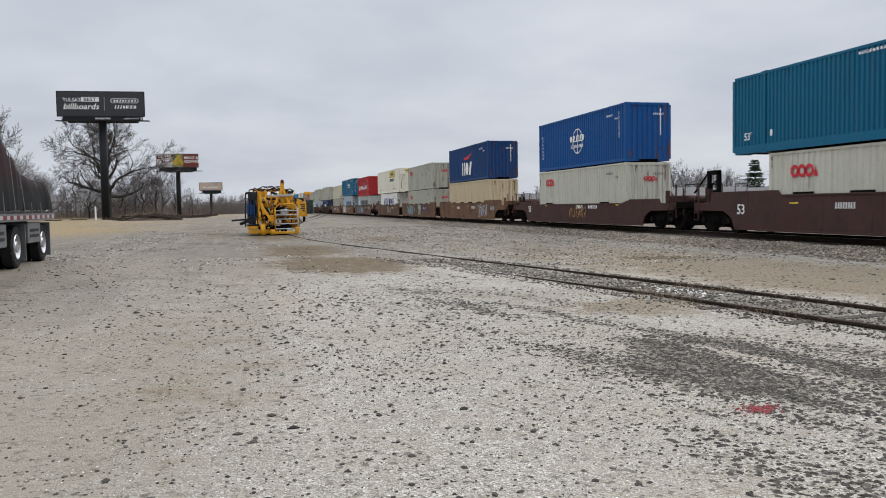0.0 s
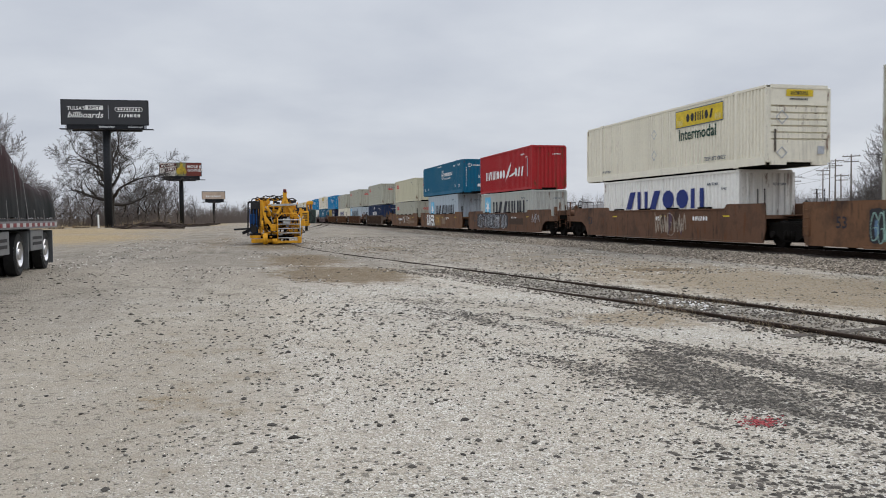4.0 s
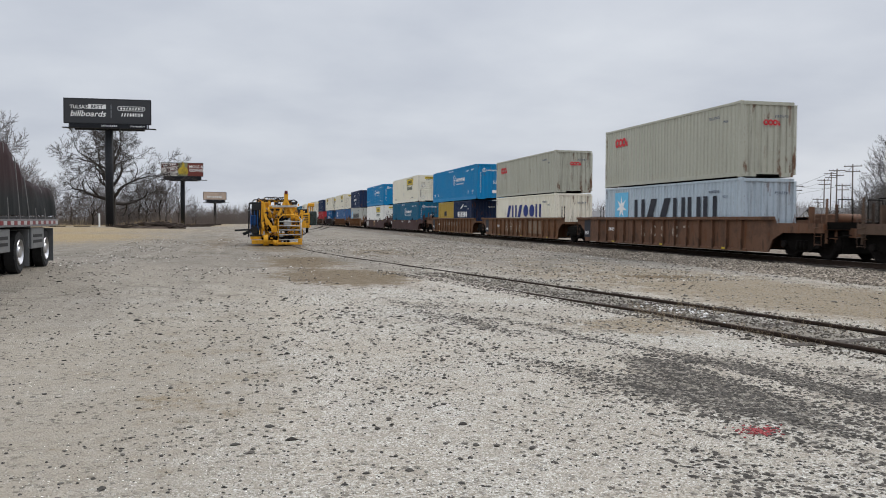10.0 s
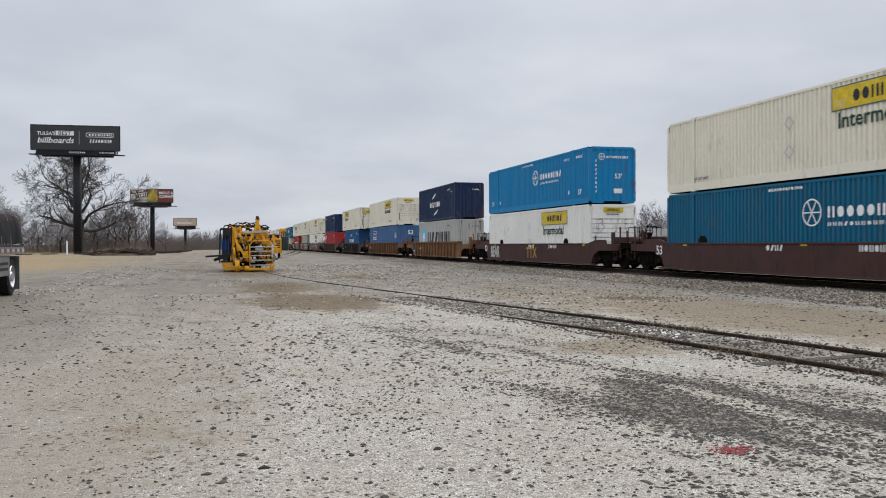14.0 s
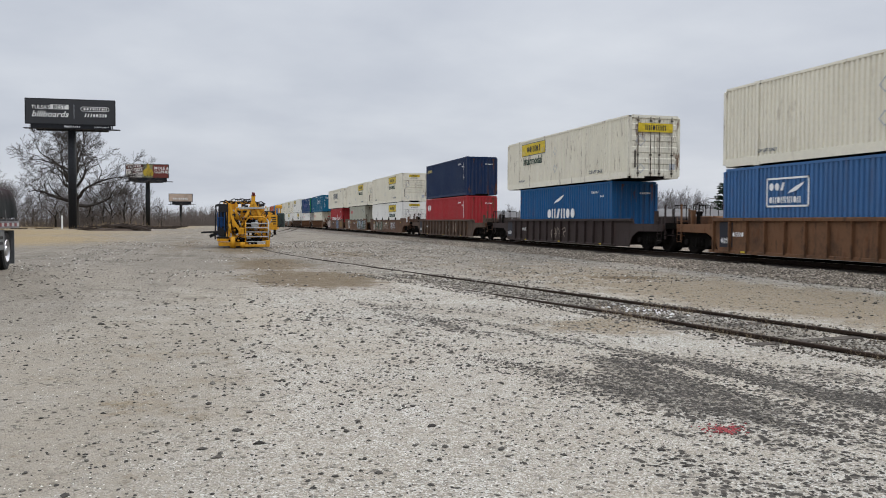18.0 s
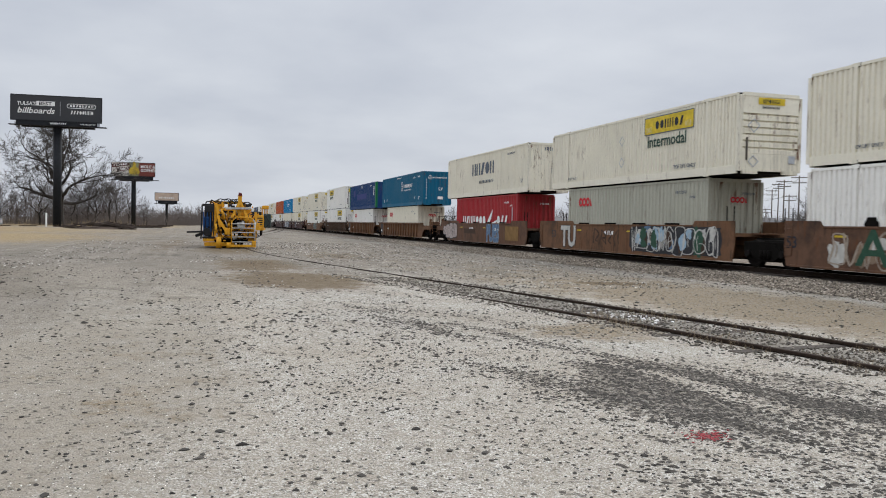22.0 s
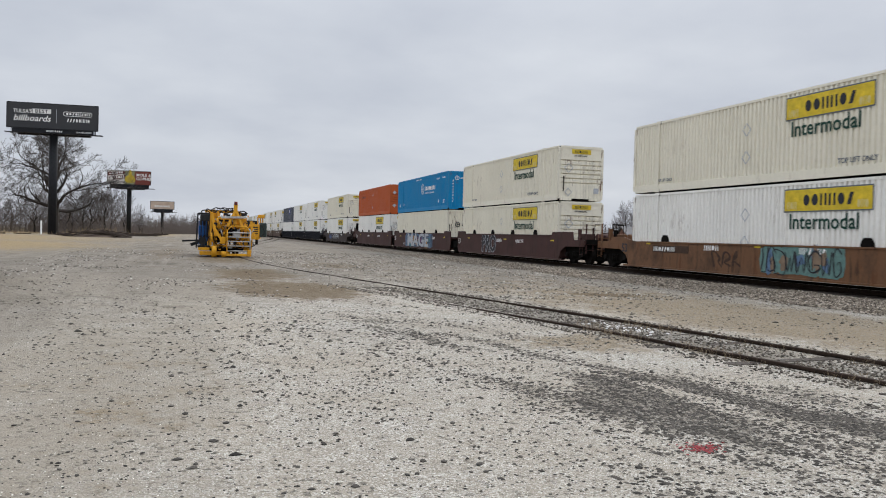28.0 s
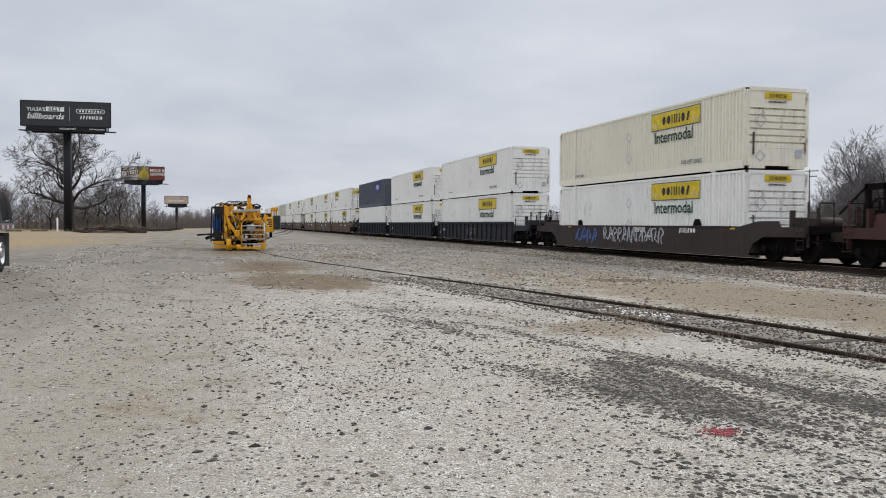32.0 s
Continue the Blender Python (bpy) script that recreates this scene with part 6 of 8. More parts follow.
def make_train():
    previous = "coupler"
    for i, (up, lowbox, (style, tone), after) in enumerate(UNITS):
        kind, ctone, livery, end, front, grime, rust, h_up = up
        lkind, ltone, llivery, lend, lfront, h_low = lowbox
        well = LENGTH[lkind]
        mid = lfront + well / 2
        car, hw, px = build_car(style, tone, mid, well + (0.25 if lkind == "53" else 0.2), previous, after, i)
        TRAIN.append((car, mid, RAIL_TOP))
        if lkind == "pair":
            for k, (tn, lv, off) in enumerate((("navy", "swoop20", 3.05), ("mustard", "arch", 9.14))):
                ob, hx, hy, H = build_container("20", tn, roll_pose(lfront + off, 0, WELL_FLOOR), "short %s container in the well of a rail car" % TINT[tn], "containers on the train", 0.25, 0.05, "plain", h_low)
                dress(ob, lv, hx, hy, H, i * 3 + k)
                TRAIN.append((ob, lfront + off, WELL_FLOOR))
        else:
            lh = 2.59 if h_low < 2.7 else 2.896
            words_ = {"40": "corrugated", "53": "long corrugated"}[lkind]
            ob, hx, hy, H = build_container(lkind, ltone, roll_pose(mid, 0, WELL_FLOOR), "%s %s container standing in a well car" % (words_, TINT[ltone]), "containers on the train", 0.42, 0.16, lend, lh)
            dress(ob, llivery, hx, hy, H, i * 3)
            TRAIN.append((ob, mid, WELL_FLOOR))
        lh = 2.59 if h_low < 2.7 else 2.896
        uh = 2.59 if h_up < 2.7 else 2.896
        z = WELL_FLOOR + lh + 0.03
        umid = front + LENGTH[kind] / 2
        rusty = ", streaked with rust" if rust > 0.3 else ", dusty" if grime > 0.3 else ""
        ob, hx, hy, H = build_container(kind, ctone, roll_pose(umid, 0, z), "%s %s container stacked on another%s" % ({"40": "corrugated", "53": "long corrugated"}[kind], TINT[ctone], rusty), "containers on the train", grime, rust, end, uh)
        dress(ob, livery, hx, hy, H, i * 3 + 1)
        if livery == "number":
            for sy in (-1, 1):
                for sx in (-1, 1):
                    piece("corner_cover", INK["greenpost"], ob, lambda g: g.box(min(sx * (hx + 0.01), sx * (hx - 0.2)), max(sx * (hx + 0.01), sx * (hx - 0.2)), min(sy * (hy + 0.01), sy * (hy - 0.42)), max(sy * (hy + 0.01), sy * (hy - 0.42)), 0.1, H - 0.02), "green corner post")
        TRAIN.append((ob, umid, z))
        sprayed(i, car, hw, px)
        previous = after


def sprayed(i, car, hw, px):
    if i == 1:
        scrawl(car, px, 0.9, 0.4, 2.4, 0.7, "ochre", 3)
    elif i == 2:
        mural(car, px, -3.6, 0.35, 2.6, 1.0, None, ("plum", "tan"), "silver", 4, 6)
        scrawl(car, px, -7.0, 0.8, 1.1, 0.35, "silver", 5)
    elif i == 3:
        mural(car, px, 6.4, 0.34, 1.9, 1.0, "soot", ("steelblue", "silver"), "mint", 6, 5, 0.024)
        mural(car, px, 4.5, 0.34, 1.6, 1.0, "steelblue", ("fade", "teal"), "tan", 7, 3, 0.03)
        repaint(car, px, 2.75, 0.62, 1.0, 0.52, "soot")
        spray(car, px + 0.006, 2.6, 0.68, "TX", "chalky", 0.40, None, 0.95)
        spray(car, px, 0.3, 0.40, "TIP", "mint", 0.90, "teal", 0.82)
        mural(car, px, -2.4, 0.5, 2.9, 0.85, None, ("plum", "pink", "plum"), "plum", 8, 5, 0.05)
    elif i == 4:
        mural(car, px, 0.3, 0.34, 2.7, 0.95, None, ("plum", "earth"), "tan", 9, 6, 0.035)
    elif i == 5:
        mural(car, px, 6.6, 0.30, 7.6, 1.10, "soot", ("earth",), "silver", 10, 15, 0.026)
        mural(car, px + 0.014, 6.5, 0.32, 7.4, 1.04, None, (), "silver", 61, 13, 0.018)
        repaint(car, px, -1.6, 0.62, 3.0, 0.42, "earth")
        scrawl(car, px, -6.2, 0.75, 1.6, 0.6, "silver", 11, 9, 0.025)
    elif i == 6:
        spray(car, px, 6.4, 0.36, "SURFER", "white", 1.0, "soot", 0.72)
        repaint(car, px, 2.75, 0.34, 2.5, 1.02, "amber")
        spray(car, px, 2.3, 0.62, "TTX", "ochre", 0.5, None, 1.0)
        repaint(car, px, -0.3, 0.5, 1.4, 0.6, "fade")
    elif i == 7:
        repaint(car, px, 3.4, 0.72, 2.9, 0.36, "earth")
        blocks("reporting_mark", "white", car, on_side(px + 0.008, 3.3, 0.78), 10, 0.18, 0.24, 0.07, 240)
        scrawl(car, px, 3.2, 0.34, 1.4, 0.32, "tan", 12, 8, 0.03)
        mural(car, px, 0.4, 0.46, 3.2, 0.85, None, ("fade", "chalky", "fade"), "tan", 13, 4, 0.03)
        repaint(car, px, -3.0, 0.52, 3.4, 0.26, "fade")
        repaint(car, px, -2.6, 0.36, 1.1, 0.5, "fade")
        repaint(car, px, -3.3, 0.85, 1.2, 0.34, "amber")
    elif i == 9:
        for k in range(5):
            spray(car, px, 1.8 - k * 0.98, 0.55, "RCSCT"[k], "tan", 0.5)
    elif i == 10:
        scrawl(car, px, 3.4, 0.4, 1.6, 0.8, "tan", 14, 8, 0.03)
        scrawl(car, px, 1.0, 0.4, 1.0, 0.8, "tan", 15, 6, 0.03)
        repaint(car, px, -1.6, 0.4, 2.4, 0.8, "fade")
    elif i == 11:
        for k in range(9):
            spray(car, px, 3.1 - k * 0.9, 0.75, "OF", "tan", 0.30, None, 0.7)
    elif i == 13:
        spray(car, px, 7.6, 0.36, "BEAR", "chalky", 0.70, "soot", 0.75)
        spray(car, px, 0.8, 0.40, "TTX", "ochre", 0.6, None, 1.0)
    elif i == 17:
        for k in range(3):
            spray(car, px, 1.0 - k * 2.0, 0.5, "ICM"[k], "tan", 0.65)
    elif i == 18:
        mural(car, px, 7.0, 0.26, 4.4, 1.1, None, ("chalky", "fade", "chalky"), "tan", 31, 4, 0.05)
        spray(car, px + 0.006, 5.9, 0.34, "A", "bottle", 1.0, None, 1.25)
        mural(car, px, 4.2, 0.30, 2.6, 1.05, None, ("bottle", "chalky"), "bottle", 32, 4, 0.06)
        scrawl(car, px, 1.4, 0.4, 3.0, 0.8, "tan", 16, 12, 0.04)
        scrawl(car, px, -2.6, 0.4, 2.4, 0.8, "silver", 17, 9, 0.06)
    elif i == 19:
        spray(car, px, 6.7, 0.34, "TU", "chalky", 0.98, "soot", 0.95)
        scrawl(car, px, 3.2, 0.42, 2.9, 0.85, "earth", 20, 9, 0.05)
        mural(car, px, -0.7, 0.26, 6.3, 1.15, "soot", ("steelblue", "chalky", "earth", "paleblue", "bottle"), "chalky", 18, 9, 0.034)
    elif i == 20:
        bubbles(car, px, 9.2, 0.30, 3.5, 1.18, 4, "blush", "soot", 51)
        repaint(car, px, 3.9, 0.72, 2.5, 0.34, "earth")
        spray(car, px, -0.9, 0.30, "PUES", "steelblue", 1.05, "paleblue", 0.72)
        repaint(car, px, -4.4, 0.4, 2.2, 0.85, "amber")
    elif i == 24:
        repaint(car, px, 6.3, 0.80, 2.6, 0.28, "earth")
        blocks("reporting_mark", "white", car, on_side(px + 0.008, 6.2, 0.85), 8, 0.15, 0.18, 0.05, 260)
        scrawl(car, px, 2.2, 0.34, 1.6, 0.66, "earth", 22, 7, 0.06)
        mural(car, px, -0.6, 0.28, 3.6, 0.92, "seaglass", ("steelblue", "fade"), "soot", 21, 8, 0.03)
    elif i == 25:
        spray(car, px, 3.8, 0.36, "PRO", "soot", 1.0, "silver", 0.95)
    elif i == 26:
        mural(car, px, 4.4, 0.26, 8.4, 1.12, "steelblue", ("plum", "pink", "teal", "ochre"), "soot", 27, 6, 0.03)
        spray(car, px + 0.012, 3.9, 0.34, "MAGE", "silver", 1.02, "soot", 1.75)
        scrawl(car, px, 5.6, 0.32, 0.9, 0.25, "silver", 23, 5, 0.02)
    elif i == 28:
        scrawl(car, px, 2.8, 0.45, 5.4, 0.75, "silver", 24, 24, 0.045)
        scrawl(car, px, 6.0, 0.35, 2.6, 0.8, "blue", 25, 9, 0.06)
    elif i in (22, 16, 29, 33):
        scrawl(car, px, 1.0, 0.4, 2.0, 0.6, "tan", 26 + i, 7, 0.03)


# ---------------------------------------------------------------- billboards
BLACK_STEEL = plain("black_painted_steel", (0.016, 0.017, 0.020), 0.6, 0.2, 0.3, 3.0)


def billboard(name, at, width, height, bottom, pole_r, label, face_mat, turn_label="billboard"):
    """Pole at the origin; the face looks towards -y."""
    ob = thing(name, label, "billboard", at)
    piece("pole", BLACK_STEEL, ob, lambda g: g.tube((0, 0.9, -0.5), (0, 0.9, bottom + 0.4), pole_r, 20), "black steel pole")
    piece("face_panel", face_mat, ob, lambda g: g.box(-width / 2, width / 2, -0.02, 0.14, bottom, bottom + height, 0.02))
    trim = piece("trim_frame", BLACK_STEEL, ob, lambda g: (g.box(-width / 2 - 0.1, width / 2 + 0.1, -0.05, 0.2, bottom - 0.12, bottom - 0.002), g.box(-width / 2 - 0.1, width / 2 + 0.1, -0.05, 0.2, bottom + height + 0.002, bottom + height + 0.1),
                                                           g.box(-width / 2 - 0.12, -width / 2 - 0.004, -0.05, 0.2, bottom, bottom + height), g.box(width / 2 + 0.004, width / 2 + 0.12, -0.05, 0.2, bottom, bottom + height)))
    piece("apron", BLACK_STEEL, ob, lambda g: g.box(-width / 2 + 0.8, width / 2 - 0.3, 0.0, 0.16, bottom - 0.95, bottom - 0.13))
    piece("catwalk", BLACK_STEEL, ob, lambda g: g.box(-width / 2 - 0.1, width / 2 + 1.0, -1.3, -0.1, bottom - 1.0, bottom - 0.88))
    piece("torsion_beam", BLACK_STEEL, ob, lambda g: g.box(-width / 2 + 1.6, width / 2 - 1.2, 0.35, 1.45, bottom - 1.15, bottom - 0.25))
    for i in range(7):
        x = -width / 2 + width * (i + 0.5) / 7
        piece("upright", BLACK_STEEL, ob, lambda g: (g.box(x - 0.08, x + 0.08, 0.18, 0.4, bottom - 0.9, bottom + height - 0.2), g.box(x - 0.05, x + 0.05, -1.25, 0.4, bottom - 1.12, bottom - 1.0)))
    return ob


def beam_flat(g, x0, z0, x1, z1, w=0.045):
    """A thin flat stroke on a face."""
    d = math.hypot(x1 - x0, z1 - z0)
    a, c = -(z1 - z0) / d * w, (x1 - x0) / d * w
    g.face_set([(x0 + a, -0.03, z0 + c), (x1 + a, -0.03, z1 + c), (x1 - a, -0.03, z1 - c), (x0 - a, -0.03, z0 - c), (x0 + a, -0.024, z0 + c), (x1 + a, -0.024, z1 + c), (x1 - a, -0.024, z1 - c), (x0 - a, -0.024, z0 - c)],
               [(0, 1, 2, 3), (7, 6, 5, 4), (0, 4, 5, 1), (1, 5, 6, 2), (2, 6, 7, 3), (3, 7, 4, 0)])


def make_billboards():
    dark_face = plain("charcoal_billboard_vinyl", (0.042, 0.043, 0.047), 0.55, 0, 0.08, 0.6)
    at = pose(-24.4, 159.6, land(-24.4, 159.6), 0, 0, -3)
    b = billboard("large_billboard", at, 14.7, 4.3, 18.5, 0.70, "charcoal billboard with white lettering on a tall black pole", dark_face)
    zb = 18.5

    def face(x, z):
        return Matrix.Translation((x, -0.045, z)) @ FRONT_END
    words("lettering", "TULSA'S", INK["white"], b, 0.62, face(-6.4, zb + 2.55), squeeze=0.95)
    piece("lettering_box", INK["white"], b, lambda g: g.box(-3.3, -0.3, -0.03, -0.024, zb + 2.55, zb + 3.35))
    words("lettering", "BEST", INK["black"], b, 0.6, Matrix.Translation((-2.9, -0.05, zb + 2.65)) @ FRONT_END, squeeze=1.15)
    words("lettering", "billboards", INK["white"], b, 1.0, face(-6.4, zb + 1.2), squeeze=1.06, slant=0.28)
    piece("divider", INK["silver"], b, lambda g: g.box(0.55, 0.61, -0.03, -0.024, zb + 1.0, zb + 3.4))
    def pill(g):
        ring = [(1.7 + 0.36 + 0.36 * math.cos(a), zb + 2.72 + 0.36 * math.sin(a)) for a in [radians(90 + 15 * k) for k in range(13)]]
        ring += [(6.4 - 0.36 + 0.36 * math.cos(a), zb + 2.72 + 0.36 * math.sin(a)) for a in [radians(-90 + 15 * k) for k in range(13)]]
        for (x0, z0), (x1, z1) in zip(ring, ring[1:] + ring[:1]):
            beam_flat(g, x0, z0, x1, z1)
    piece("logo_outline", INK["white"], b, pill)
    blocks("logo", "white", b, face(2.15, zb + 2.52), 8, 0.36, 0.42, 0.14, 301)
    blocks("number_bar", "white", b, face(2.3, zb + 1.3), 8, 0.36, 0.62, 0.12, 302)
    blocks("number_bar", "white", b, Matrix.Translation((-1.05, -0.02, zb - 0.60)) @ FRONT_END, 8, 0.26, 0.32, 0.08, 303)
    blocks("number_bar", "white", b, Matrix.Translation((3.9, -0.02, zb - 0.58)) @ FRONT_END, 11, 0.15, 0.26, 0.08, 304)
    piece("number_plate", INK["silver"], b, lambda g: g.box(6.7, 6.95, -0.02, -0.006, zb - 0.75, zb - 0.15))

    n = Nodes("printed_billboard_vinyl")
    sep = n.add("ShaderNodeSeparateXYZ")
    n.link(n.place(), sep.inputs[0])
    wob = n.noise(n.place(), 0.8, 3.0)
    x = n.math("ADD", sep.outputs[0], n.math("MULTIPLY", n.math("SUBTRACT", wob, 0.5), 1.2))
    col = n.mix(n.grey(x, 1.0, 1.3), n.mix(n.grey(x, -1.2, -0.8), (0.58, 0.54, 0.50), (0.24, 0.24, 0.12)), (0.17, 0.036, 0.026))
    pmat = n.done(col, 0.5)
    b2 = billboard("far_billboard", pose(-14.6, 200, 0, 0, 0, -2), 9.1, 2.95, 11.4, 0.5, "colourful billboard with red and yellow print on a black pole", pmat)

    def face2(x, z):
        return Matrix.Translation((x, -0.05, z)) @ FRONT_END
    words("lettering", "MOLE &", INK["white"], b2, 0.62, face2(1.5, 13.25), squeeze=1.0)
    words("lettering", "GOPHER", INK["white"], b2, 0.62, face2(1.5, 12.4), squeeze=1.0)
    brown = plain("dark_brown_print", (0.10, 0.022, 0.016), 0.5, 0, 0.1)
    piece("print_band", brown, b2, lambda g: g.slab([(-4.5, 13.2), (-0.9, 13.75), (-0.9, 14.3), (-4.5, 14.0)], "y", -0.026, -0.021))
    piece("print_band", brown, b2, lambda g: g.slab([(-3.4, 12.3), (-0.8, 12.75), (-0.8, 13.5), (-3.4, 13.05)], "y", -0.026, -0.021))
    blocks("logo", "white", b2, face2(-4.2, 13.45) @ Matrix.Rotation(radians(8), 4, "Z"), 6, 0.38, 0.4, 0.12, 311)
    blocks("logo", "white", b2, face2(-3.1, 12.5) @ Matrix.Rotation(radians(9), 4, "Z"), 3, 0.62, 0.55, 0.12, 312)
    blocks("number_bar", "black", b2, face2(-4.2, 11.65), 8, 0.3, 0.4, 0.12, 313)
    # a plain dull-yellow shape stands out above the top edge
    piece("cut_out_shape", plain("dull_yellow_print", (0.50, 0.36, 0.045), 0.6, 0, 0.35, 1.2), b2, lambda g: (g.slab([(-0.55, 11.75), (1.1, 11.75), (1.35, 12.3), (1.15, 13.1), (0.55, 13.5), (0.45, 14.4), (0.1, 14.7), (-0.15, 14.3), (-0.1, 13.5), (-0.8, 13.0), (-0.95, 12.3)], "y", -0.08, -0.022)), "dull yellow cut-out shape")

    pale = plain("pale_billboard_vinyl", (0.52, 0.40, 0.31), 0.6, 0, 0.25, 0.5)
    b3 = billboard("distant_billboard", pose(-9.6, 260, 0, 0, 0, -2), 6.6, 2.2, 7.4, 0.42, "pale peach billboard on a short black pole", pale)
    blocks("number_bar", "white", b3, Matrix.Translation((-2.2, -0.05, 7.9)) @ FRONT_END, 8, 0.4, 0.6, 0.15, 321)
    post = thing("marker_post", "white marker post standing in dry grass", "post", pose(-24.4, 150, land(-24.4, 150)))
    piece("shaft", INK["white"], post, lambda g: g.box(-0.13, 0.13, -0.1, 0.1, -0.2, 2.25, 0.04))


# ---------------------------------------------------------------- trees
BARK = plain("grey_bark", (0.042, 0.036, 0.032), 0.9, 0, 0.35, 5.0)
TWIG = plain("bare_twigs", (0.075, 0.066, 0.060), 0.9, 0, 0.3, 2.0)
# haze is put into the colour: distant twigs are paler and bluer
HAZED_TWIG = plain("hazed_bare_twigs", (0.15, 0.138, 0.138), 0.95, 0, 0.25, 1.0)


def bough(g, tw, p, d, r, length, level, rnd, bend, lift, tmin, sides, forks):
    """One limb: it wanders and lifts towards its tip, and bears smaller ones along its length."""
    q, d = Vector(p), Vector(d).normalized()
    if level == 0:
        a = d.orthogonal().normalized() * r
        b = d.cross(a)
        tw.face_set([q + a, q - a * 0.5 + b * 0.87, q - a * 0.5 - b * 0.87, q + d * length], [(0, 1, 3), (1, 2, 3), (2, 0, 3)])
        return
    steps = 2 + 2 * level if level > 1 else 3
    drift = Vector((rnd.uniform(-1, 1), rnd.uniform(-1, 1), rnd.uniform(-0.6, 0.8))) * bend
    spin = rnd.uniform(0, 6.28)
    n_side = sides[level]
    start = 0.28 if level > 2 else 0.15
    nxt = start
    for i in range(steps):
        if rnd.random() < 0.4:
            drift = Vector((rnd.uniform(-1, 1), rnd.uniform(-1, 1), rnd.uniform(-0.7, 0.8))) * bend
        d = (d + drift * 0.5 + Vector((0, 0, lift * (i + 1) / steps))).normalized()
        nq = q + d * (length / steps)
        f1 = (i + 1) / steps
        ra, rb = max(tmin, r * (1 - 0.75 * i / steps)), max(tmin, r * (1 - 0.75 * f1))
        (g if ra > 0.05 else tw).tube(q, nq, ra, 7 if ra > 0.12 else 4 if ra > 0.05 else 3, rb, caps=False)
        while nxt <= f1 + 1e-6:
            base = q.lerp(nq, (nxt - i / steps) * steps)
            spin += 2.4 + rnd.uniform(-0.5, 0.5)
            out = d.orthogonal().normalized()
            out.rotate(Matrix.Rotation(spin, 3, d))
            ang = rnd.uniform(0.55, 1.0) * (0.8 if nxt > 0.95 else 1.0)
            nd = d * math.cos(ang) + out * math.sin(ang)
            bough(g, tw, base, nd, max(tmin, rb * rnd.uniform(0.5, 0.75)), length * (0.66 - 0.26 * nxt) * rnd.uniform(0.65, 1.15), level - 1, rnd, bend, lift, tmin, sides, forks)
            nxt += (1.0 - start) / n_side
        q = nq
    for _ in range(forks):
        nd = d + Vector((rnd.uniform(-1, 1), rnd.uniform(-1, 1), rnd.uniform(-0.5, 0.9))) * 0.5
        bough(g, tw, q, nd, max(tmin, r * 0.25), length * rnd.uniform(0.35, 0.5), level - 1, rnd, bend, lift, tmin, sides, forks)


def bare_tree(name, at, seed, height, trunk_r, level, label, twig_mat, low, arms, reach, rise, bend, lift, tmin, sides, forks=2):
    rnd = random.Random(seed)
    ob = thing(name, label, "tree", at)
    trunk, crown, twigs = Geo(), Geo(), Geo()
    spine = [Vector((0, 0, -0.3)), Vector((0, 0, 0.4))]
    for k in range(1, 6):
        spine.append(Vector((rnd.uniform(-0.3, 0.3) * k * 0.5, rnd.uniform(-0.3, 0.3) * k * 0.5, height * (low + (0.62 - low) * (k - 1) / 4))))
    for k, (p, q) in enumerate(zip(spine, spine[1:])):
        trunk.tube(p, q, trunk_r * (1.35, 1.05, 0.9, 0.72, 0.55, 0.42)[k], 10, trunk_r * (1.05, 0.9, 0.72, 0.55, 0.42, 0.3)[k], caps=False)
    for i in range(arms):
        f = i / max(1, arms - 1)
        a = 2.4 * i + rnd.uniform(-0.3, 0.3)
        k = min(3, int(f * 4))
        at_ = spine[2 + k].lerp(spine[3 + k], f * 4 - k)
        up = rise[0] + (rise[1] - rise[0]) * f + rnd.uniform(-0.12, 0.12)
        bough(crown, twigs, at_, (math.cos(a), math.sin(a), up), trunk_r * (0.52 - 0.22 * f), height * reach * (1 - 0.35 * f) * rnd.uniform(0.85, 1.12), level, rnd, bend, lift, tmin, sides, forks)
    bough(crown, twigs, spine[-1], (0, 0, 1), trunk_r * 0.3, height * 0.36, level, rnd, bend, lift, tmin, sides, forks)
    part("trunk", trunk.mesh("trunk", BARK), ob)
    part("branchwork", crown.mesh("branchwork", BARK), ob)
    part("crown", twigs.mesh("crown", twig_mat), ob)
    return ob


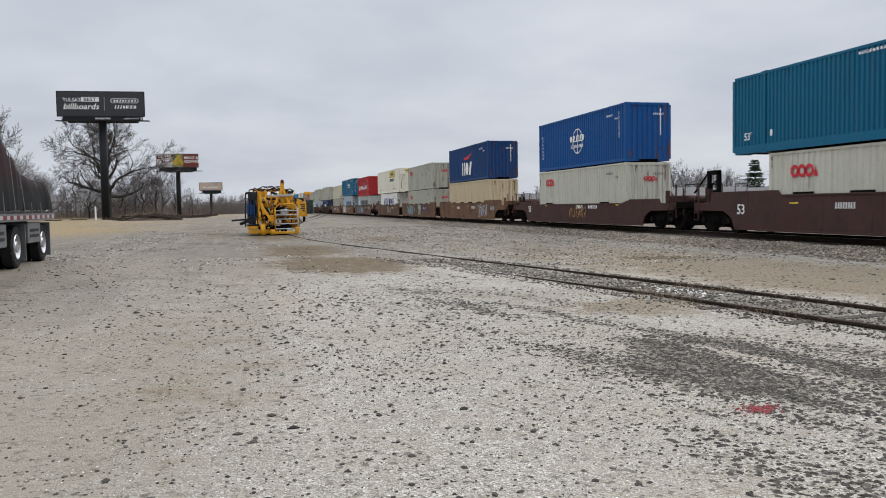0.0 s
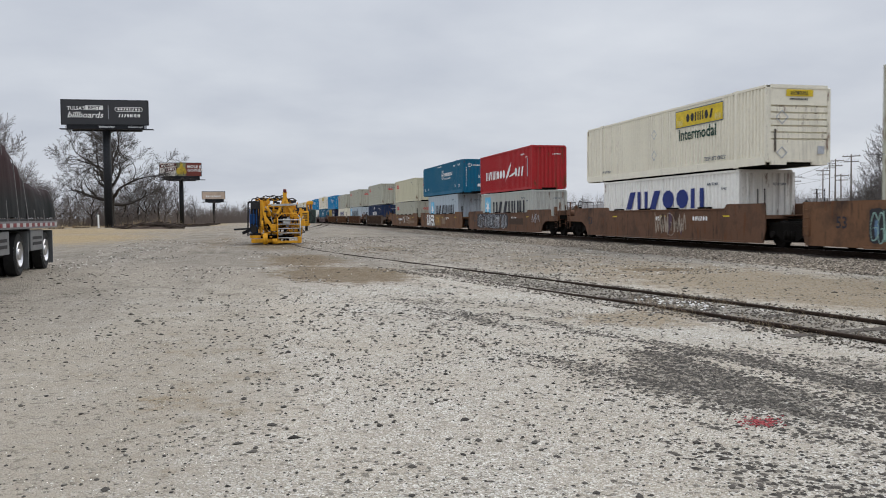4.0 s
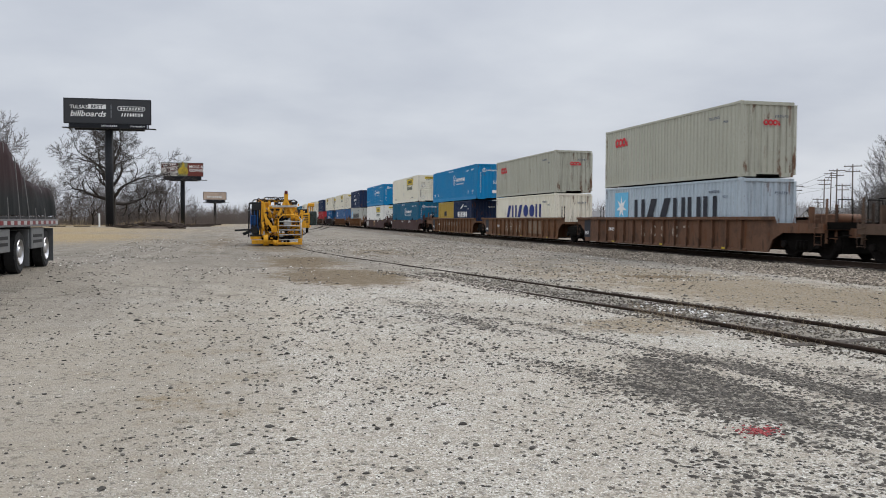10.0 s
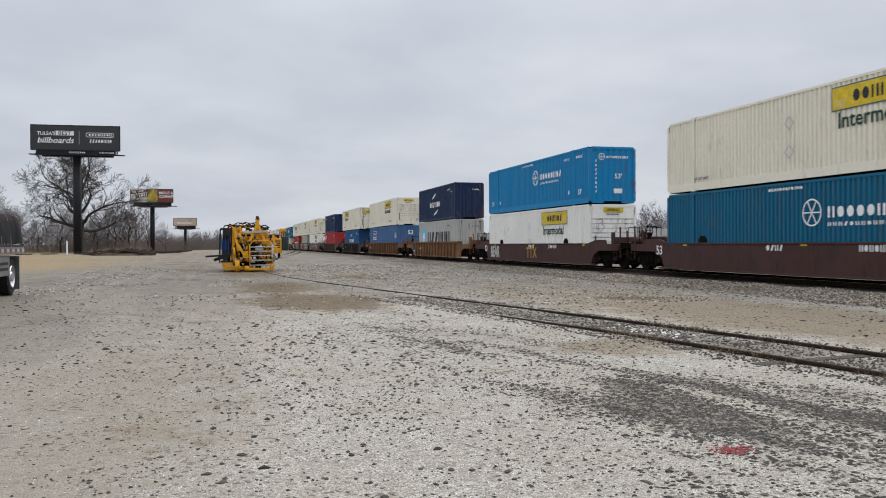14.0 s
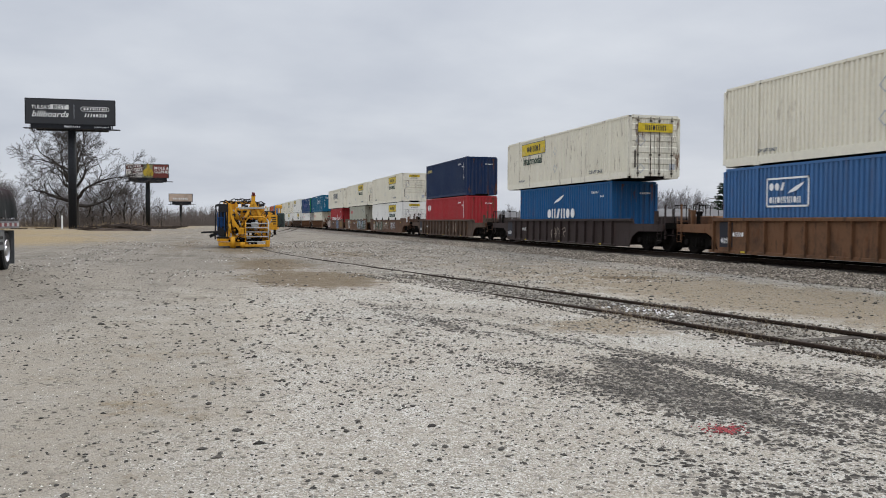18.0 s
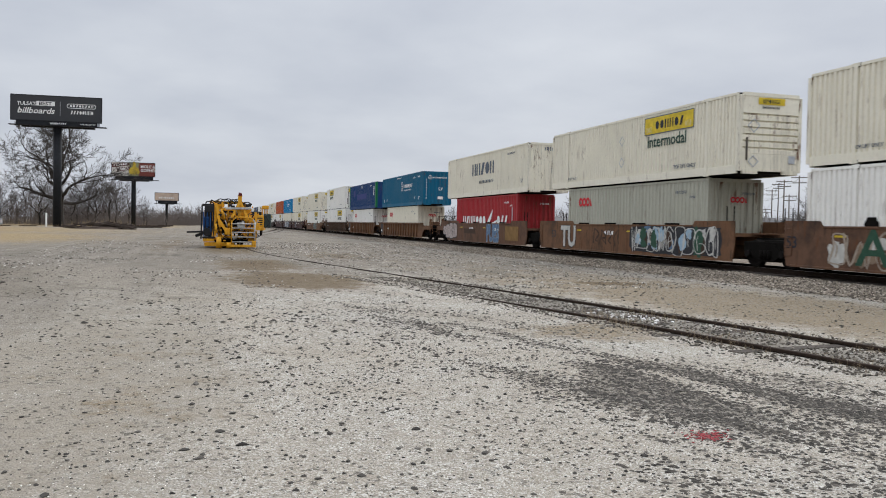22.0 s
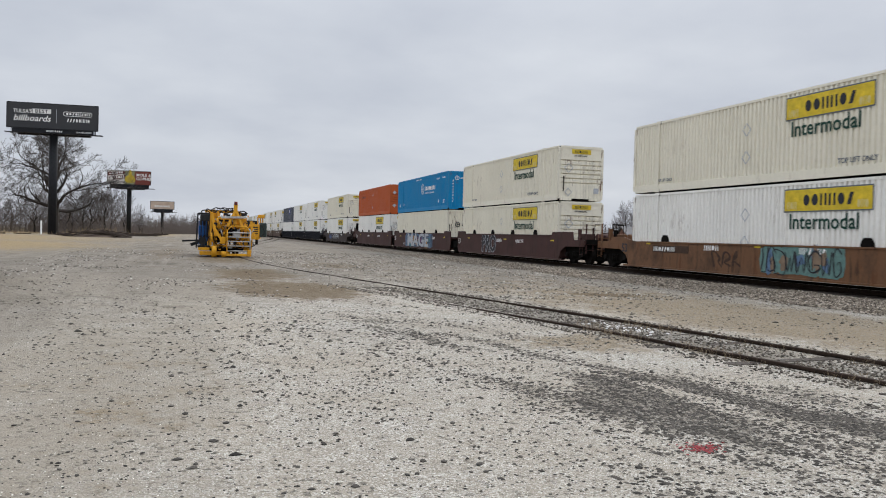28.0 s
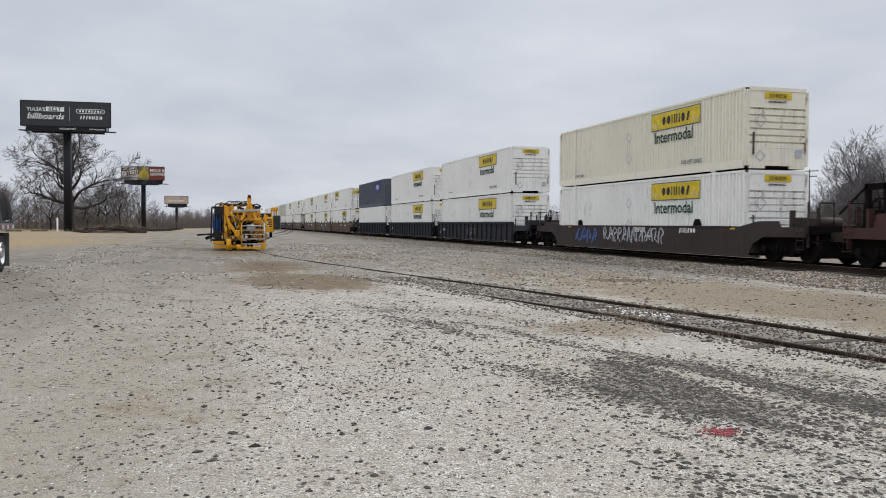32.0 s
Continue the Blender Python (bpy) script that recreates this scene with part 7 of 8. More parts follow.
def brush(name, strips, mat, label, density, tall, seed, stout=0.02, twigs=4):
    """A belt of scrub: many thin stems with side twigs."""
    rnd = random.Random(seed)
    vs, fs = [], []

    def stem(p, q, r):
        a = Vector((1, 0.3, 0)).normalized() * r
        b = Vector((-0.5, 0.8, 0)).normalized() * r
        c = -a - b
        k = len(vs)
        vs.extend([(p + a)[:], (p + b)[:], (p + c)[:], q[:]])
        fs.extend([(k, k + 1, k + 3), (k + 1, k + 2, k + 3), (k + 2, k, k + 3)])
    for (x0, y0, x1, y1, depth) in strips:
        n = int(math.hypot(x1 - x0, y1 - y0) * density)
        for i in range(n):
            u = rnd.random()
            x, y = x0 + (x1 - x0) * u + rnd.uniform(-depth, depth) * 0.3, y0 + (y1 - y0) * u + rnd.uniform(0, depth)
            h = tall * rnd.uniform(0.2, 1.0) ** 1.3 * (0.35 + 1.3 * (0.5 + noise.noise(Vector((x * 0.08, y * 0.08, seed)))))
            base = Vector((x, y, -0.1))
            tip = base + Vector((rnd.uniform(-0.25, 0.25) * h, rnd.uniform(-0.25, 0.25) * h, h))
            r = stout + h * 0.008
            stem(base, tip, r)
            for _ in range(twigs):
                s = base.lerp(tip, rnd.uniform(0.25, 0.9))
                stem(s, s + Vector((rnd.uniform(-1, 1), rnd.uniform(-1, 1), rnd.uniform(0.1, 1.1))) * h * 0.3, r * 0.55)
    me = bpy.data.meshes.new(name)
    me.from_pydata(vs, [], fs)
    me.materials.append(mat)
    return tagged(new(name, me), label, "brush", kind="stuff")


def at_bearing(deg, dist):
    return dist * math.sin(radians(deg)), dist * math.cos(radians(deg))


def make_trees():
    rnd = random.Random(77)
    bare_tree("oak_tree", pose(-26.6, 178, 0, 0, 0, 40), 27, 18.6, 0.80, 4, "large bare spreading oak with gnarled limbs", TWIG, 0.24, 12, 0.62, (0.30, 1.9), 0.56, 0.02, 0.024, (0, 3, 3, 3, 5), 2)
    word = "bare winter tree at the edge of the woods"
    kinds = ((31, 15, 0.30, 10, 0.44, (0.9, 1.8)), (32, 13, 0.26, 9, 0.40, (1.0, 2.0)), (33, 12, 0.28, 9, 0.52, (0.6, 1.5)))
    protos = [bare_tree("bare_tree", pose(-60 + 6 * k, 150 + 20 * k, 0), sd, h, tr, 3, word, HAZED_TWIG, 0.16, arms, reach, rise, 0.26, 0.10, 0.022, (0, 5, 5, 4), 1) for k, (sd, h, tr, arms, reach, rise) in enumerate(kinds)]
    far = [bare_tree("bare_tree", pose(-75 + 9 * k, 260, 0), 41 + k, 12, 0.24, 2, word, HAZED_TWIG, 0.14, 9, 0.45 + 0.05 * k, (0.8, 1.8), 0.26, 0.10, 0.035, (0, 8, 6), 1) for k in range(3)]
    spots = []
    # woods to the left, behind the billboards, and their far continuation
    for b, d, s in [(-18.6, 118, 1.15), (-17.5, 120, 1.15), (-16.4, 112, 1.2), (-15.3, 128, 1.05), (-14.4, 140, 0.85), (-13.4, 170, 0.8), (-12.6, 190, 0.75), (-11.8, 205, 0.7), (-10.9, 215, 0.7), (-6.9, 215, 0.8), (-6.4, 212, 0.9), (-5.9, 218, 0.85), (-5.6, 210, 0.8), (-7.5, 214, 0.7), (-8.6, 206, 0.75), (-9.6, 202, 0.8), (-5.2, 226, 0.95), (-4.4, 235, 0.8)]:
        spots.append((b, d, s))
    for i in range(54):
        b = -18.5 + 21.5 * i / 53 + rnd.uniform(-0.3, 0.3)
        spots.append((b, rnd.uniform(235, 330) + max(0, b + 3) * 22, rnd.uniform(0.5, 0.95) * (1 - 0.02 * (b + 18))))
    # behind the main line
    for b, d, s in [(5.5, 420, 0.9), (8, 420, 0.8), (11, 400, 0.8), (14, 380, 0.8), (17, 340, 0.7), (20, 330, 0.75), (23, 300, 0.6), (25.4, 240, 0.9), (26.2, 250, 0.7), (28.6, 232, 0.72), (29.0, 190, 0.75), (29.6, 195, 0.65), (30.0, 236, 0.85), (30.5, 228, 0.80), (30.9, 240, 0.86), (31.4, 230, 0.76), (31.8, 238, 0.84), (32.3, 228, 0.72), (32.7, 236, 0.78), (33.2, 230, 0.66), (33.7, 240, 0.62), (34.4, 234, 0.5), (35.1, 240, 0.45), (36.2, 236, 0.42), (37.2, 240, 0.42), (38.4, 236, 0.4), (27.4, 234, 0.5), (24.4, 236, 0.5),
                    (30.8, 260, 0.5), (32.2, 260, 0.45), (35.6, 240, 0.5), (41.2, 108, 0.5), (41.7, 112, 0.74), (42.1, 100, 0.62), (42.5, 108, 0.8), (42.9, 98, 0.66), (43.4, 98, 0.7), (44.0, 104, 0.76), (44.6, 96, 0.66), (45.3, 100, 0.72), (46.0, 95, 0.66), (46.9, 92, 0.7)]:
        spots.append((b, d, s))
    for i, (b, d, s) in enumerate(spots):
        x, y = at_bearing(b, d)
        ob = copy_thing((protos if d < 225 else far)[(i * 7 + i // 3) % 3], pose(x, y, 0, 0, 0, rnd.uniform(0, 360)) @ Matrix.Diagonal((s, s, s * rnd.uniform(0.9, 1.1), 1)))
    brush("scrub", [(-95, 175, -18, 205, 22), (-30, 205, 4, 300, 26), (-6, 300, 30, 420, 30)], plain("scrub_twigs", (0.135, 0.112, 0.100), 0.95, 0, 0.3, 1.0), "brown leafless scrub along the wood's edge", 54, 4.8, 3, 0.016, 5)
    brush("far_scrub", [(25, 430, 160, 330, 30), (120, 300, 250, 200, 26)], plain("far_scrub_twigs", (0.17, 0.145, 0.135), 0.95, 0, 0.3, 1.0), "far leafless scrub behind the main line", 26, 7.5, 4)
    brush("weeds", [(-45, 150, -12, 165, 10), (-60, 120, -26, 150, 12)], plain("dry_weeds", (0.30, 0.225, 0.13), 0.95, 0, 0.3, 1.0), "tall dry weeds by the billboard poles", 26, 1.1, 6)
    pine_mat = plain("pine_needles", (0.022, 0.040, 0.022), 0.85, 0, 0.4, 2.0)
    x, y = at_bearing(34.05, 165)
    pine = thing("pine_tree", "dark green evergreen tree beyond the main line", "tree", pose(x, y, 0))
    piece("trunk", BARK, pine, lambda g: g.tube((0, 0, 0), (0, 0, 8.6), 0.2, 8, 0.04))
    rp = random.Random(8)

    def needles(g):
        for lay in range(21):
            h = 2.0 + 0.34 * lay + rp.uniform(-0.15, 0.15)
            far_ = (0.35 + (9.4 - h) * 0.40) * rp.uniform(0.6, 1.15)
            for k in range(6):
                a = 6.283 * k / 6 + lay * 0.7 + rp.uniform(-0.25, 0.25)
                for q in range(9):
                    r = far_ * (0.25 + 0.75 * q / 8) * rp.uniform(0.9, 1.05)
                    c = Vector((r * math.cos(a + rp.uniform(-0.12, 0.12)), r * math.sin(a + rp.uniform(-0.12, 0.12)), h - 0.10 * r + rp.uniform(-0.10, 0.16)))
                    d = Vector((math.cos(a), math.sin(a), rp.uniform(-0.2, 0.6))).normalized() * rp.uniform(0.25, 0.5)
                    e = d.cross(Vector((0, 0, 1))).normalized() * rp.uniform(0.12, 0.26)
                    u = Vector((0, 0, rp.uniform(0.05, 0.12)))
                    g.face_set([c - d * 0.4, c + e, c + d, c - e, c + u, c - u], [(0, 1, 4), (1, 2, 4), (2, 3, 4), (3, 0, 4), (1, 0, 5), (2, 1, 5), (3, 2, 5), (0, 3, 5)])
    piece("crown", pine_mat, pine, needles)


def make_rail_weeds():
    """Dead grass that grows along the siding's rails."""
    strips = []
    for i in range(13):
        y = 3.5 + i * 0.8
        for off, depth in ((-0.95, 0.25), (-0.55, 0.2), (0.45, 0.5), (0.95, 0.3)):
            if (i * 5 + int(off * 10)) % 3:
                strips.append((siding_x(y) + off, y, siding_x(y + 0.7) + off, y + 0.7, depth))
    brush("dry_grass", strips, plain("dead_rail_grass", (0.27, 0.205, 0.135), 0.95, 0, 0.35, 9.0), "tufts of dead grass along the siding rails", 150, 0.24, 5, 0.0022)


make_tracks()
make_ballast()
make_stones()
make_rail_weeds()
make_train()
make_billboards()
make_trees()


# ---------------------------------------------------------------- flatbed trailer with a tarped load
def make_trailer():
    rubber = plain("tyre_rubber", (0.018, 0.018, 0.019), 0.85, 0, 0.25, 12.0)
    alloy = plain("polished_alloy_wheel", (0.50, 0.50, 0.51), 0.38, 0.8, 0.1, 4.0)
    grey = plain("light_grey_paint", (0.15, 0.155, 0.158), 0.55, 0.1, 0.25, 3.0)
    dark = plain("chassis_black", (0.02, 0.02, 0.022), 0.7, 0.2, 0.3, 5.0)
    tape_r = plain("red_reflector_tape", (0.15, 0.016, 0.02), 0.5, 0, 0.1)
    tape_w = plain("white_reflector_tape", (0.36, 0.36, 0.36), 0.5, 0, 0.1)
    n = Nodes("tarp_cloth")
    sep = n.add("ShaderNodeSeparateXYZ")
    n.link(n.place(), sep.inputs[0])
    fold = n.noise(n.place((1, 0.9, 0.35)), 3.0, 5.0)
    wet = n.noise(n.place(), 0.9, 5.0)
    edge = n.math("ADD", sep.outputs[2], n.math("MULTIPLY", n.math("SUBTRACT", fold, 0.5), 0.35))
    col = n.mix(n.grey(edge, 1.78, 2.3), (0.0105, 0.012, 0.0125), (0.026, 0.012, 0.013))
    col = n.mix(n.grey(wet, 0.4, 0.7, 0, 0.4), col, (0.022, 0.021, 0.021))
    n.bump(fold, 0.5, 0.05)
    cloth = n.done(col, 0.85, 0.0, 0.15)
    # the trailer lies along y; its rear end is at +y, the origin is on the ground under the rear end's middle
    ob = thing("flatbed_trailer", "long flatbed trailer with a dark tarped load", "trailer", pose(-6.50, 25.2, 0.27, 0, 0, 1.0))
    hx, L = 1.30, 14.0
    piece("deck", dark, ob, lambda g: g.box(-hx + 0.03, hx - 0.03, -L, 0, 1.22, 1.36, 0.01))
    for sx in (-1, 1):
        rail_ = piece("rub_rail", grey, ob, lambda g: g.box(min(sx * hx, sx * (hx - 0.05)), max(sx * hx, sx * (hx - 0.05)), -L, 0.02, 1.12, 1.30))
        for i in range(34):
            y = -0.05 - i * 0.30
            piece("reflector_strip", tape_r if i % 2 else tape_w, rail_, lambda g: g.box(min(sx * hx, sx * (hx + 0.008)), max(sx * hx, sx * (hx + 0.008)), y - 0.28, y, 1.165, 1.255))
        piece("frame_beam", dark, ob, lambda g: g.box(sx * 0.55 - 0.07, sx * 0.55 + 0.07, -L, -0.1, 0.80, 1.22))
    for ay in (-0.85, -3.70):
        piece("axle", dark, ob, lambda g: g.tube((-1.0, ay, 0.51), (1.0, ay, 0.51), 0.07, 10))
        for sx in (-1, 1):
            for k, xo in enumerate((1.03, 0.70)):
                w = part("wheel", stored(("tyre", sx), lambda g: [g.tube((sx * a, 0, 0), (sx * b, 0, 0), r, 30, r2, caps=False) for a, b, r, r2 in ((-0.14, -0.11, 0.44, 0.50), (-0.11, 0.11, 0.51, 0.51), (0.11, 0.14, 0.50, 0.44), (0.14, 0.115, 0.44, 0.30), (-0.14, -0.115, 0.44, 0.30))], rubber), ob, at=pose(sx * xo, ay, 0.51))
                if k == 0:
                    part("rim", stored(("rim", sx), lambda g: [g.tube((sx * a, 0, 0), (sx * b, 0, 0), r, 26, r2, caps=c) for a, b, r, r2, c in ((0.125, 0.145, 0.305, 0.29, False), (0.145, 0.04, 0.29, 0.25, False), (0.04, 0.05, 0.25, 0.15, False), (0.05, 0.14, 0.15, 0.13, True))], alloy), w)
                    for j in range(10):
                        a = 6.283 * j / 10
                        part("lug_nut", stored(("lug_nut", sx), lambda g: g.tube((sx * 0.045, 0, 0), (sx * 0.075, 0, 0), 0.018, 6), alloy), w, at=pose(0, 0.2 * math.cos(a), 0.2 * math.sin(a)))
            piece("mud_flap", grey, ob, lambda g: g.box(min(sx * 1.22, sx * 0.60), max(sx * 1.22, sx * 0.60), ay + 0.60, ay + 0.64, 0.14, 1.05))
    for y0 in (-2.75, -6.2):
        tb = piece("slotted_panel", grey, ob, lambda g: g.box(1.02, 1.24, y0 - 0.15, y0 + 1.25, 0.56, 1.08, 0.015), "light grey panel with dark slots")
        for z in (0.70, 0.84):
            piece("slot", dark, tb, lambda g: g.box(1.236, 1.246, y0 + 0.05, y0 + 1.05, z, z + 0.075))
    piece("suspension_hanger", dark, ob, lambda g: [g.box(sx * 0.55 - 0.1, sx * 0.55 + 0.1, y, y + 0.3, 0.4, 0.85) for sx in (-1, 1) for y in (-2.4, -4.9)])
    piece("landing_gear", dark, ob, lambda g: [g.box(sx * 0.7 - 0.07, sx * 0.7 + 0.07, -11.6, -11.46, 0.0, 1.2) for sx in (-1, 1)])

    def crown(y):
        """Height of the load along the trailer."""
        return 2.22 + 0.80 * step_up(-y, 3.95, 0.8) + 0.10 * step_up(-y, 1.6, 0.8) - 0.10 * math.exp(-((y + 2.0) / 1.2) ** 2)

    def tarp(g):
        ny, prof = 90, 22
        v = []
        for j in range(ny + 1):
            y = -0.12 - (L - 0.3) * j / ny
            top = crown(y)
            for i in range(prof + 1):
                u = i / prof * 2 - 1
                a = abs(u)
                if a > 0.55:
                    k = (a - 0.55) / 0.45
                    x, z = hx - 0.05 - 0.10 * (1 - k) ** 2, top - 0.10 - (top - 0.10 - 1.37) * k
                else:
                    x, z = (hx - 0.15) * (a / 0.55), top - 0.10 * (a / 0.55) ** 3
                w = 0.05 * abs(noise.noise(Vector((u * 0.6, y * 2.6, 9)))) + 0.035 * noise.noise(Vector((u * 3, y * 2.2, z * 0.8))) + 0.03 * noise.noise(Vector((u * 1.2, y * 5.5, 4)))
                v.append(((x + w) * (1 if u >= 0 else -1), y, z + w * 0.8))
        k = prof + 1
        f = [(j * k + i, j * k + i + 1, (j + 1) * k + i + 1, (j + 1) * k + i) for j in range(ny) for i in range(prof)]
        f += [tuple(range(k)), tuple(reversed(range(ny * k, ny * k + k)))]
        g.face_set(v, f, True)
    tarp_ob = piece("tarp", cloth, ob, tarp, "dark grey tarp with maroon upper part")
    strap = plain("grey_strap", (0.11, 0.105, 0.105), 0.7, 0, 0.15)
    for y in (-0.5, -1.5, -2.55, -3.3, -4.2, -5.2, -6.4, -7.8):
        def band(g):
            top = crown(y)
            for sx in (-1, 1):
                pts = [(sx * (hx - 0.015), 1.25), (sx * (hx - 0.03), 1.5), (sx * (hx - 0.12), top - 0.12), (sx * (hx - 0.20), top + 0.0), (0, top + 0.035)]
                for (a, b), (c, d) in zip(pts, pts[1:]):
                    g.face_set([(a, y, b), (a, y + 0.05, b), (c, y + 0.05, d), (c, y, d), (a * 0.985, y, b), (a * 0.985, y + 0.05, b), (c * 0.985, y + 0.05, d - 0.01), (c * 0.985, y, d - 0.01)],
                               [(0, 1, 2, 3), (7, 6, 5, 4), (0, 4, 5, 1), (2, 6, 7, 3), (1, 5, 6, 2), (0, 3, 7, 4)])
        piece("strap", strap, ob, band)


# ---------------------------------------------------------------- track machines on the siding
YELLOW = painted("machine_yellow", (0.71, 0.335, 0.012), 0.36, 0.16, 0.5, 0.05)
DARK_M = plain("machine_black", (0.022, 0.022, 0.024), 0.6, 0.2, 0.3)
GREY_M = plain("machine_grey", (0.46, 0.46, 0.44), 0.5, 0.4, 0.2)
BLUE_M = plain("machine_blue", (0.012, 0.075, 0.24), 0.5, 0, 0.2)
HOSE = plain("rubber_hose", (0.015, 0.015, 0.016), 0.6, 0, 0.2)
WHITE_M = plain("white_cover", (0.62, 0.62, 0.58), 0.6, 0, 0.15)
GLASS_M = plain("dark_cab_glass", (0.02, 0.025, 0.03), 0.08, 0, 0.1)


def ram(ob, p, q, r, name="hydraulic_cylinder"):
    p, q = Vector(p), Vector(q)
    m = p.lerp(q, 0.58)
    c = piece(name, YELLOW, ob, lambda g: g.tube(p, m, r, 10))
    piece("piston_rod", BRIGHT, c, lambda g: g.tube(m, q, r * 0.5, 8))


def make_machine():
    heading = -math.degrees(math.atan(siding_x(54) - siding_x(50)) / 4)
    ob = thing("track_maintenance_machine", "yellow track tamping machine with guard rails and hydraulic arms", "rail machine", pose(siding_x(50.6) - 0.10, 50.6, 0.03, 0, 0, heading) @ Matrix.Scale(0.905, 4))
    B = piece

    def bar(name, mat, p, q, w, label=""):
        return B(name, mat, ob, lambda g: beam(g, p, q, w * (0.78 if name in ("arm", "frame_leg", "cross_beam") else 1)), label)
    # running gear
    for y in (0.9, 4.9):
        for sx in (-1, 1):
            B("wheel", WHEEL_STEEL, ob, lambda g: (g.tube((sx * 0.70, y, 0.36), (sx * 0.83, y, 0.36), 0.36, 20), g.tube((sx * 0.68, y, 0.36), (sx * 0.71, y, 0.36), 0.39, 20)))
        B("axle", STEEL, ob, lambda g: g.tube((-0.85, y, 0.36), (0.85, y, 0.36), 0.07, 8))
    for sx in (-1, 1):
        B("frame_beam", YELLOW, ob, lambda g: g.box(sx * 0.95 - 0.12, sx * 0.95 + 0.12, 0.1, 6.4, 0.52, 0.86, 0.02))
        B("upper_frame_beam", YELLOW, ob, lambda g: g.box(sx * 1.02 - 0.09, sx * 1.02 + 0.09, 0.5, 6.2, 2.66, 2.88, 0.02))
        for y in (0.6, 2.4, 4.2, 6.0):
            B("upright", YELLOW, ob, lambda g: g.box(sx * 1.0 - 0.085, sx * 1.0 + 0.085, y - 0.09, y + 0.05, 0.86, 2.66, 0.015))
    B("rear_cab", DARK_M, ob, lambda g: g.box(-1.2, 1.2, 5.0, 6.3, 0.9, 2.7, 0.05))
    B("rear_window", GLASS_M, ob, lambda g: g.box(-0.9, 0.9, 4.985, 5.0, 1.7, 2.5))
    B("engine_hood", YELLOW, ob, lambda g: g.box(-0.7, 0.75, 2.6, 4.6, 0.9, 2.1, 0.06))
    B("deck", YELLOW, ob, lambda g: g.box(-1.65, 0.2, -0.25, 1.5, 0.10, 0.34, 0.02))
    B("lower_deck", STEEL, ob, lambda g: g.box(-1.2, 1.3, 0.2, 5.0, 0.40, 0.52))
    # cab on one side
    cab = B("cab_frame", DARK_M, ob, lambda g: [beam(g, p, q, 0.07) for p, q in (((-1.86, 0.1, 0.55), (-1.80, 0.1, 2.75)), ((-1.08, 0.1, 0.7), (-1.08, 0.1, 2.75)), ((-1.86, 1.6, 0.55), (-1.80, 1.6, 2.75)), ((-1.83, 0.1, 2.75), (-1.08, 0.1, 2.75)), ((-1.83, 1.6, 2.75), (-1.08, 1.6, 2.75)), ((-1.80, 0.1, 2.75), (-1.80, 1.6, 2.75)))])
    B("cab_roof", DARK_M, ob, lambda g: g.box(-1.78, -0.98, 0.05, 1.7, 2.76, 2.84, 0.02))
    B("sun_visor", DARK_M, ob, lambda g: g.box(-1.66, -0.94, 0.0, 0.10, 2.30, 2.72, 0.02), "black visor panel")
    B("control_box", BLUE_M, ob, lambda g: g.box(-1.74, -1.30, 0.25, 0.85, 1.35, 2.0, 0.05), "blue control box")
    B("seat", DARK_M, ob, lambda g: (g.box(-1.7, -1.2, 0.9, 1.4, 0.95, 1.10, 0.04), g.box(-1.7, -1.2, 1.3, 1.42, 1.1, 1.75, 0.04)))
    B("blue_tank", BLUE_M, ob, lambda g: g.tube((-1.42, 0.5, 0.72), (-1.42, 0.5, 1.22), 0.24, 14), "blue tank")
    B("cab_step", YELLOW, ob, lambda g: g.box(-1.75, -1.05, -0.15, 0.35, 0.40, 0.58, 0.02))
    B("cab_back", DARK_M, ob, lambda g: g.box(-1.62, -1.12, 1.62, 1.70, 1.1, 2.5, 0.02))
    B("cab_floor", DARK_M, ob, lambda g: g.box(-1.78, -1.0, 0.05, 1.6, 0.58, 0.70, 0.02))
    B("cab_pillar", YELLOW, ob, lambda g: g.box(-1.06, -0.86, -0.05, 0.2, 0.7, 2.9, 0.02))
    B("side_plate", YELLOW, ob, lambda g: g.slab([(-1.0, 0.6), (-0.5, 0.6), (-0.62, 1.3), (-0.9, 1.65), (-1.02, 1.6)], "y", 0.12, 0.2))
    B("side_plate", YELLOW, ob, lambda g: g.slab([(-0.85, 2.1), (-0.45, 2.3), (-0.4, 2.85), (-0.9, 2.85)], "y", 0.25, 0.35))
    B("side_plate", YELLOW, ob, lambda g: g.slab([(0.62, 2.0), (1.25, 1.7), (1.4, 2.2), (1.1, 2.6), (0.7, 2.62)], "y", 0.25, 0.35))
    B("side_plate", YELLOW, ob, lambda g: g.slab([(1.1, 0.4), (1.62, 0.4), (1.7, 1.1), (1.2, 1.25)], "y", 0.1, 0.2))
    B("winch_drum", STEEL, ob, lambda g: g.tube((0.1, 0.3, 1.62), (0.9, 0.3, 1.62), 0.2, 12))
    B("hose_reel", HOSE, ob, lambda g: g.tube((-1.5, -0.02, 1.0), (-1.5, 0.08, 1.0), 0.26, 14), "black hose reel")
    # top
    bar("roof_beam", YELLOW, (-1.0, 0.5, 2.96), (0.62, 0.5, 2.96), 0.16)
    bar("roof_beam", YELLOW, (-1.3, 2.4, 2.98), (1.05, 2.4, 2.98), 0.16)
    B("top_cover", WHITE_M, ob, lambda g: g.box(-1.0, -0.72, 0.6, 2.2, 3.05, 3.12, 0.02), "white top cover")
    for i in range(5):
        x = -0.85 + i * 0.27
        B("hose", HOSE, ob, lambda g: g.bent([(x, 0.6, 3.10), (x + 0.04, 0.55, 3.14 + 0.03 * (i % 3)), (x + 0.2, 0.5, 3.20 - 0.03 * (i % 2)), (x + 0.4, 0.5, 3.13), (x + 0.52, 0.6, 3.0)], 0.03, 6))
